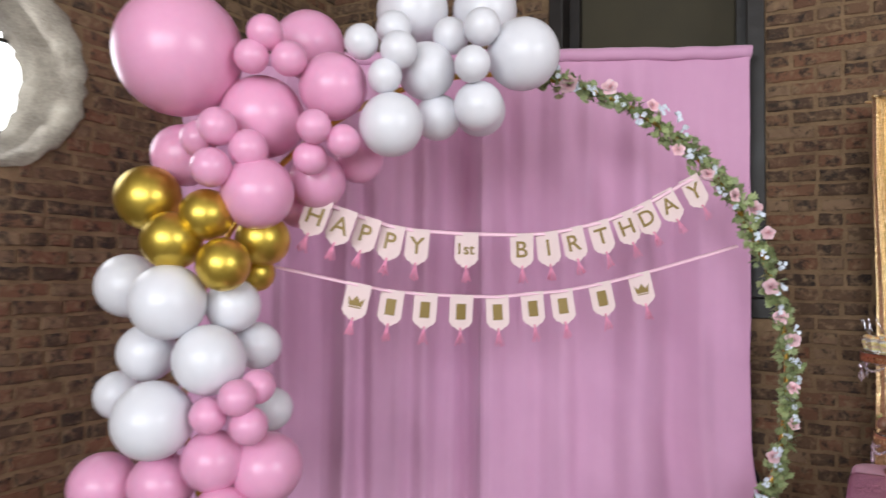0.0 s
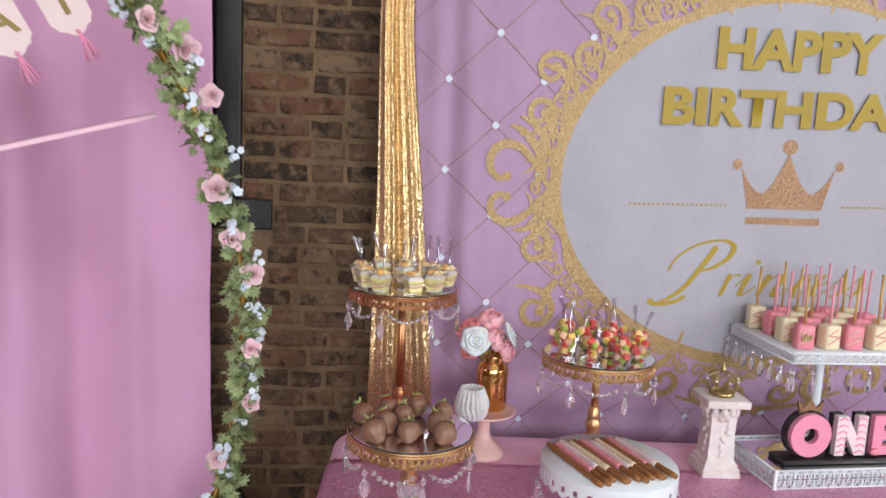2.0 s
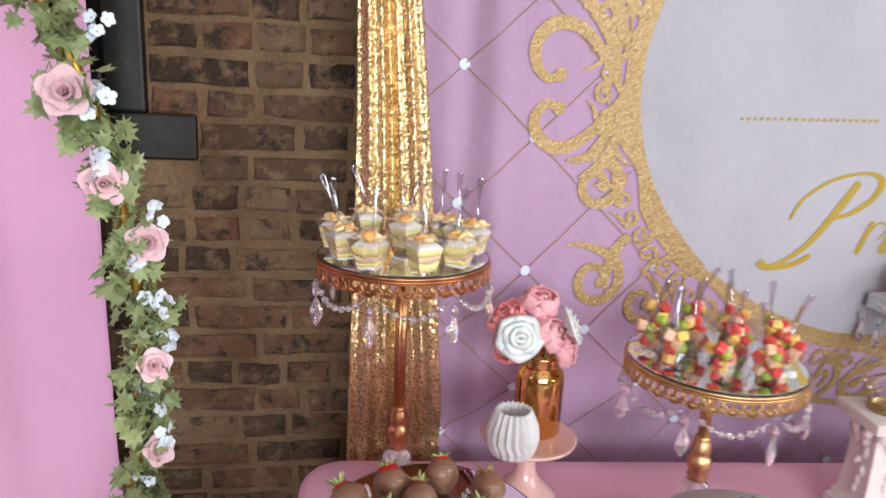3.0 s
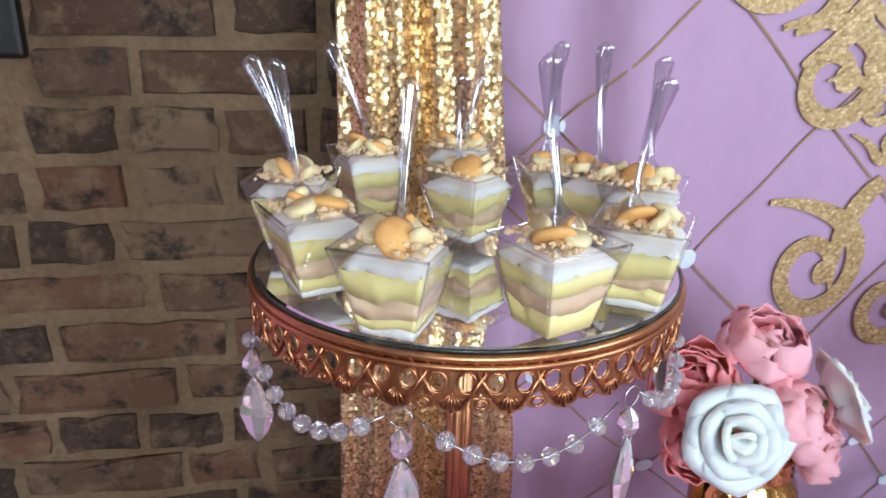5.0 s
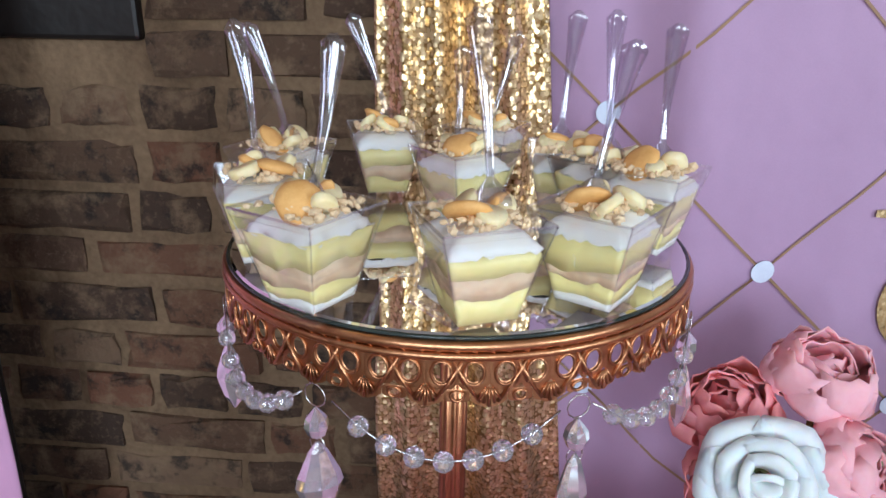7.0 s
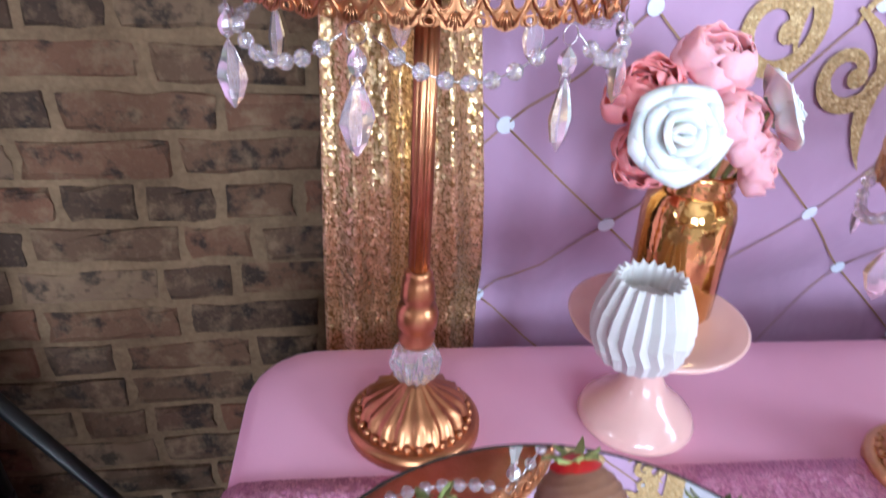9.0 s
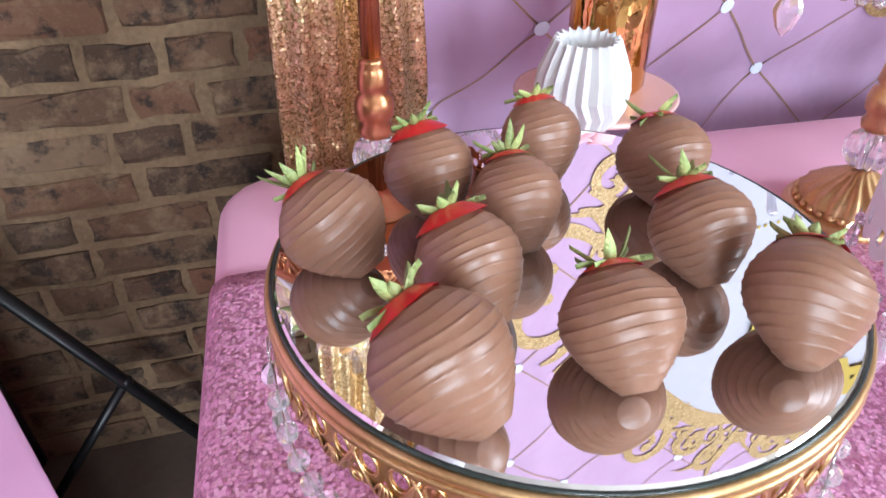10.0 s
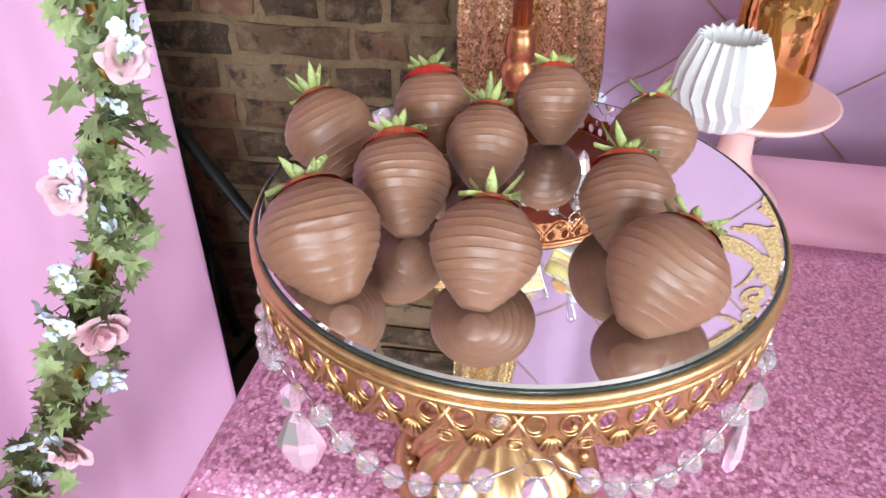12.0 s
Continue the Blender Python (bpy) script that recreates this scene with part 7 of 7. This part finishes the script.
banner("blush card letter banner reading HAPPY 1st BIRTHDAY", ["H", "A", "P", "P", "Y", "1st", "B", "I", "R", "T", "H", "D", "A", "Y"],
       [(-0.362, 1.551), (-0.300, 1.528), (-0.235, 1.508), (-0.164, 1.488), (-0.084, 1.476), (0.068, 1.469), (0.243, 1.469), (0.329, 1.476), (0.415, 1.493), (0.507, 1.516), (0.593, 1.547), (0.663, 1.580), (0.741, 1.623), (0.833, 1.673)], ((-0.475, 2.064, 1.654), (0.898, 2.368, 1.718)))
banner("blush card name banner with crown flags and pink tassels", ["crown"] + ["bar"] * 7 + ["crown"],
       [(-0.257, 1.312), (-0.161, 1.292), (-0.058, 1.283), (0.052, 1.277), (0.167, 1.275), (0.280, 1.286), (0.378, 1.294), (0.509, 1.318), (0.644, 1.350)], ((-0.565, 2.044, 1.428), (0.988, 2.388, 1.497)))


def balloon(x, y, z, r, material):
    """A latex balloon: round crown, slight taper to the tail, small knot behind."""
    rng = random.Random(int(1000 * (x + 2 * z)))
    prof = []
    for k in range(19):
        t = math.pi * k / 18
        prof.append((max(0.0008, r * math.sin(t) * (1 - 0.05 * (1 - math.cos(t)) / 2)), r * (math.cos(t) * (1.02 if t < 1.57 else 1.12))))
    prof[-1] = (r * 0.035, -r * 1.13)
    prof += [(r * 0.03, -r * 1.17), (r * 0.07, -r * 1.20), (r * 0.075, -r * 1.23), (0.0008, -r * 1.235)]
    name = "pink" if material is PINK else "white" if material is WHITE else "shiny gold"
    size = "large" if r > 0.09 else "small" if r < 0.065 else "middle-sized"
    aim = Vector((rng.uniform(-.5, .5), -1, rng.uniform(-.3, .4))).normalized().to_track_quat("Z", "Y").to_matrix().to_4x4()
    ob = part("balloon", lathe(prof, 40), material, m=Matrix.Translation((x, y, z)) @ aim)
    tagged(ob, size + " " + name + " latex balloon in the arch garland", "balloon", "arch balloons")


balloon(-0.717, 1.885, 1.983, 0.172, PINK)
balloon(-0.470, 1.821, 2.019, 0.047, PINK)
balloon(-0.401, 2.058, 2.062, 0.103, PINK)
balloon(-0.504, 1.819, 1.956, 0.046, PINK)
balloon(-0.409, 1.831, 1.954, 0.047, PINK)
balloon(-0.306, 1.910, 1.902, 0.094, PINK)
balloon(-0.505, 1.944, 1.824, 0.115, PINK)
balloon(-0.574, 1.771, 1.763, 0.049, PINK)
balloon(-0.649, 1.855, 1.746, 0.049, PINK)
balloon(-0.737, 1.984, 1.722, 0.088, PINK)
balloon(-0.583, 1.756, 1.657, 0.051, PINK)
balloon(-0.502, 1.800, 1.711, 0.051, PINK)
balloon(-0.335, 1.799, 1.770, 0.045, PINK)
balloon(-0.264, 1.828, 1.739, 0.044, PINK)
balloon(-0.353, 1.846, 1.696, 0.045, PINK)
balloon(-0.486, 1.834, 1.601, 0.096, PINK)
balloon(-0.359, 1.986, 1.653, 0.081, PINK)
balloon(-0.252, 2.061, 1.730, 0.074, PINK)
balloon(-0.423, 2.054, 1.588, 0.065, PINK)
balloon(-0.223, 1.851, 2.007, 0.047, WHITE)
balloon(-0.124, 1.846, 1.984, 0.051, WHITE)
balloon(-0.145, 1.951, 2.077, 0.051, WHITE)
balloon(-0.160, 1.844, 1.914, 0.046, WHITE)
balloon(-0.054, 1.967, 1.963, 0.081, WHITE)
balloon(-0.102, 2.092, 2.177, 0.108, WHITE)
balloon(-0.144, 1.869, 1.790, 0.087, WHITE)
balloon(-0.022, 2.021, 1.844, 0.067, WHITE)
balloon(0.091, 1.942, 1.860, 0.070, WHITE)
balloon(0.100, 2.100, 1.884, 0.080, WHITE)
balloon(0.071, 1.872, 1.956, 0.049, WHITE)
balloon(0.097, 1.899, 2.066, 0.051, WHITE)
balloon(0.013, 1.971, 2.064, 0.052, WHITE)
balloon(0.216, 1.971, 2.013, 0.103, WHITE)
balloon(0.115, 2.119, 2.189, 0.098, WHITE)
balloon(-0.782, 1.864, 1.590, 0.088, GOLD)
balloon(-0.607, 1.803, 1.542, 0.068, GOLD)
balloon(-0.488, 1.902, 1.485, 0.073, GOLD)
balloon(-0.692, 1.795, 1.475, 0.076, GOLD)
balloon(-0.551, 1.768, 1.416, 0.069, GOLD)
balloon(-0.517, 1.957, 1.393, 0.051, GOLD)
balloon(-0.862, 1.937, 1.356, 0.089, WHITE)
balloon(-0.690, 1.774, 1.321, 0.097, WHITE)
balloon(-0.559, 1.881, 1.308, 0.074, WHITE)
balloon(-0.583, 1.773, 1.177, 0.090, WHITE)
balloon(-0.775, 1.861, 1.184, 0.077, WHITE)
balloon(-0.513, 1.956, 1.195, 0.066, WHITE)
balloon(-0.883, 1.945, 1.058, 0.068, WHITE)
balloon(-0.716, 1.762, 1.029, 0.100, WHITE)
balloon(-0.483, 1.994, 1.015, 0.062, WHITE)
balloon(-0.461, 1.771, 1.113, 0.044, PINK)
balloon(-0.494, 1.713, 1.095, 0.046, PINK)
balloon(-0.570, 1.733, 1.048, 0.046, PINK)
balloon(-0.472, 1.736, 1.023, 0.048, PINK)
balloon(-0.573, 1.783, 0.926, 0.079, PINK)
balloon(-0.451, 1.835, 0.896, 0.093, PINK)
balloon(-0.717, 1.824, 0.854, 0.082, PINK)
balloon(-0.881, 1.861, 0.836, 0.090, PINK)
balloon(-0.544, 1.763, 0.800, 0.071, PINK)

# ---- bricks ----


def brick_mesh(w, h, seed, material, depth=0.0065):
    """A worn brick: uneven outline, slightly pillowed face, rounded arrises."""
    rng = random.Random(seed)
    me = bpy.data.meshes.new("brick")
    me.from_pydata(*brick_data(w, h, rng, depth))
    me.materials.append(material)
    return me


def brick_data(w, h, rng, depth):
    nx, nz = (4, 2) if w > 0.14 else (3, 2)
    vs, fs = [], []
    j = 0.0036
    for layer, (shrink, y) in enumerate(((0.0, 0.004), (0.0, -depth * 0.55), (0.006, -depth))):
        for b in range(nz + 1):
            for a in range(nx + 1):
                x, z = (a / nx - 0.5) * (w - 2 * shrink), (b / nz - 0.5) * (h - 2 * shrink)
                dx, dz, dy = (rng.uniform(-j, j), rng.uniform(-j, j), rng.uniform(-0.0022, 0.0022)) if layer else (0, 0, 0)
                vs.append((x + dx, y + dy, z + dz))
    n = (nx + 1) * (nz + 1)
    idx = lambda l, a, b: l * n + b * (nx + 1) + a
    for b in range(nz):
        for a in range(nx):
            fs.append((idx(2, a, b), idx(2, a + 1, b), idx(2, a + 1, b + 1), idx(2, a, b + 1)))
    loop = [(a, 0) for a in range(nx)] + [(nx, b) for b in range(nz)] + [(a, nz) for a in range(nx, 0, -1)] + [(0, b) for b in range(nz, 0, -1)]
    for l in (0, 1):
        for (a, b), (c, d) in zip(loop, loop[1:] + loop[:1]):
            fs.append((idx(l, a, b), idx(l, c, d), idx(l + 1, c, d), idx(l + 1, a, b)))
    return vs, [], fs


COURSE, BW, BH = 0.0583, 0.168, 0.044


def lay_bricks(wall, length, z0, z1, place, spans, near, seed):
    """Fills a wall with courses of stretchers and headers between its openings.
    near: those that become single bricks; the rest, and pieces cut to fit, is joined."""
    rng = random.Random(seed)
    long_ones = [brick_mesh(BW, BH, seed + s, BRICK) for s in range(10)]
    short_ones = [brick_mesh(0.080, BH, seed + 50 + s, BRICK) for s in range(8)]
    verts, faces = [], []
    count = 0
    row = 0
    z = z0
    while z < z1:
        cz = z + BH / 2
        heads = row % 6 == 5
        for a, b in spans(cz, length):
            x = a
            first = True
            while b - x > 0.03:
                short = heads or rng.random() < 0.42
                if first:
                    short = row % 2 == 0
                w = min(0.080 if short else BW, b - x)
                cut = first and a == 0 or w < (0.079 if short else BW - 0.001)
                if first and a == 0:
                    w *= rng.uniform(0.4, 1.0)
                first = False
                cx = x + w / 2
                x += w + 0.0135 + rng.uniform(-0.002, 0.004)
                m = place @ pose(cx, rng.uniform(-0.003, 0.004), cz + rng.uniform(-.003, .003), rng.uniform(-2.5, 2.5), rng.uniform(-0.8, 0.8), rng.uniform(-1, 1))
                if near(cx, cz) and count < 300 and not cut:
                    share("brick", rng.choice(short_ones if short else long_ones), wall, m)
                    count += 1
                else:
                    v, _, f = brick_data(w, BH, rng, 0.0065)
                    o = len(verts)
                    verts += [tuple(m @ Vector(p)) for p in v]
                    faces += [tuple(i + o for i in q) for q in f]
        z += COURSE
        row += 1
    me = bpy.data.meshes.new("brickwork")
    me.from_pydata(verts, [], faces)
    me.materials.append(BRICK_FAR)
    ob = new("brickwork", me)
    ob.parent = wall
    tagged(ob, kind="stuff")


def beside_window(z, length):
    sill, tall = WINDOW[2] - 0.105 < z < WINDOW[2] + 0.02, WINDOW[2] < z < WINDOW[3] + 0.03
    if not (sill or tall):
        return [(0.0, length)]
    grow = 0.089 if sill else 0.006
    return [(0.0, WINDOW[0] - grow), (WINDOW[1] + grow, WINDOW_FAR[0] - grow), (WINDOW_FAR[1] + grow, length)]


def beside_round(z, length):
    h = abs(z - HOLE_Z)
    r = HOLE_R + 0.03
    if h < r:
        k = math.sqrt(r * r - h * h)
        return [(0.0, HOLE_S - k), (HOLE_S + k, length)]
    return [(0.0, length)]


lay_bricks(wall_north, ROOM_W, GROUND + 0.008, ROOM_H - 0.05, Matrix(), beside_window, lambda x, z: 2.1 < x < 3.05 and z < 2.35, 20)
lay_bricks(wall_west, ROOM_D, GROUND + 0.008, ROOM_H - 0.05, pose(0, 0, 0, 0, 0, 90) @ Matrix.Diagonal((-1, 1, 1, 1)), beside_round, lambda x, z: 1.0 < x < 2.2 and 0.6 < z < 2.5, 90)
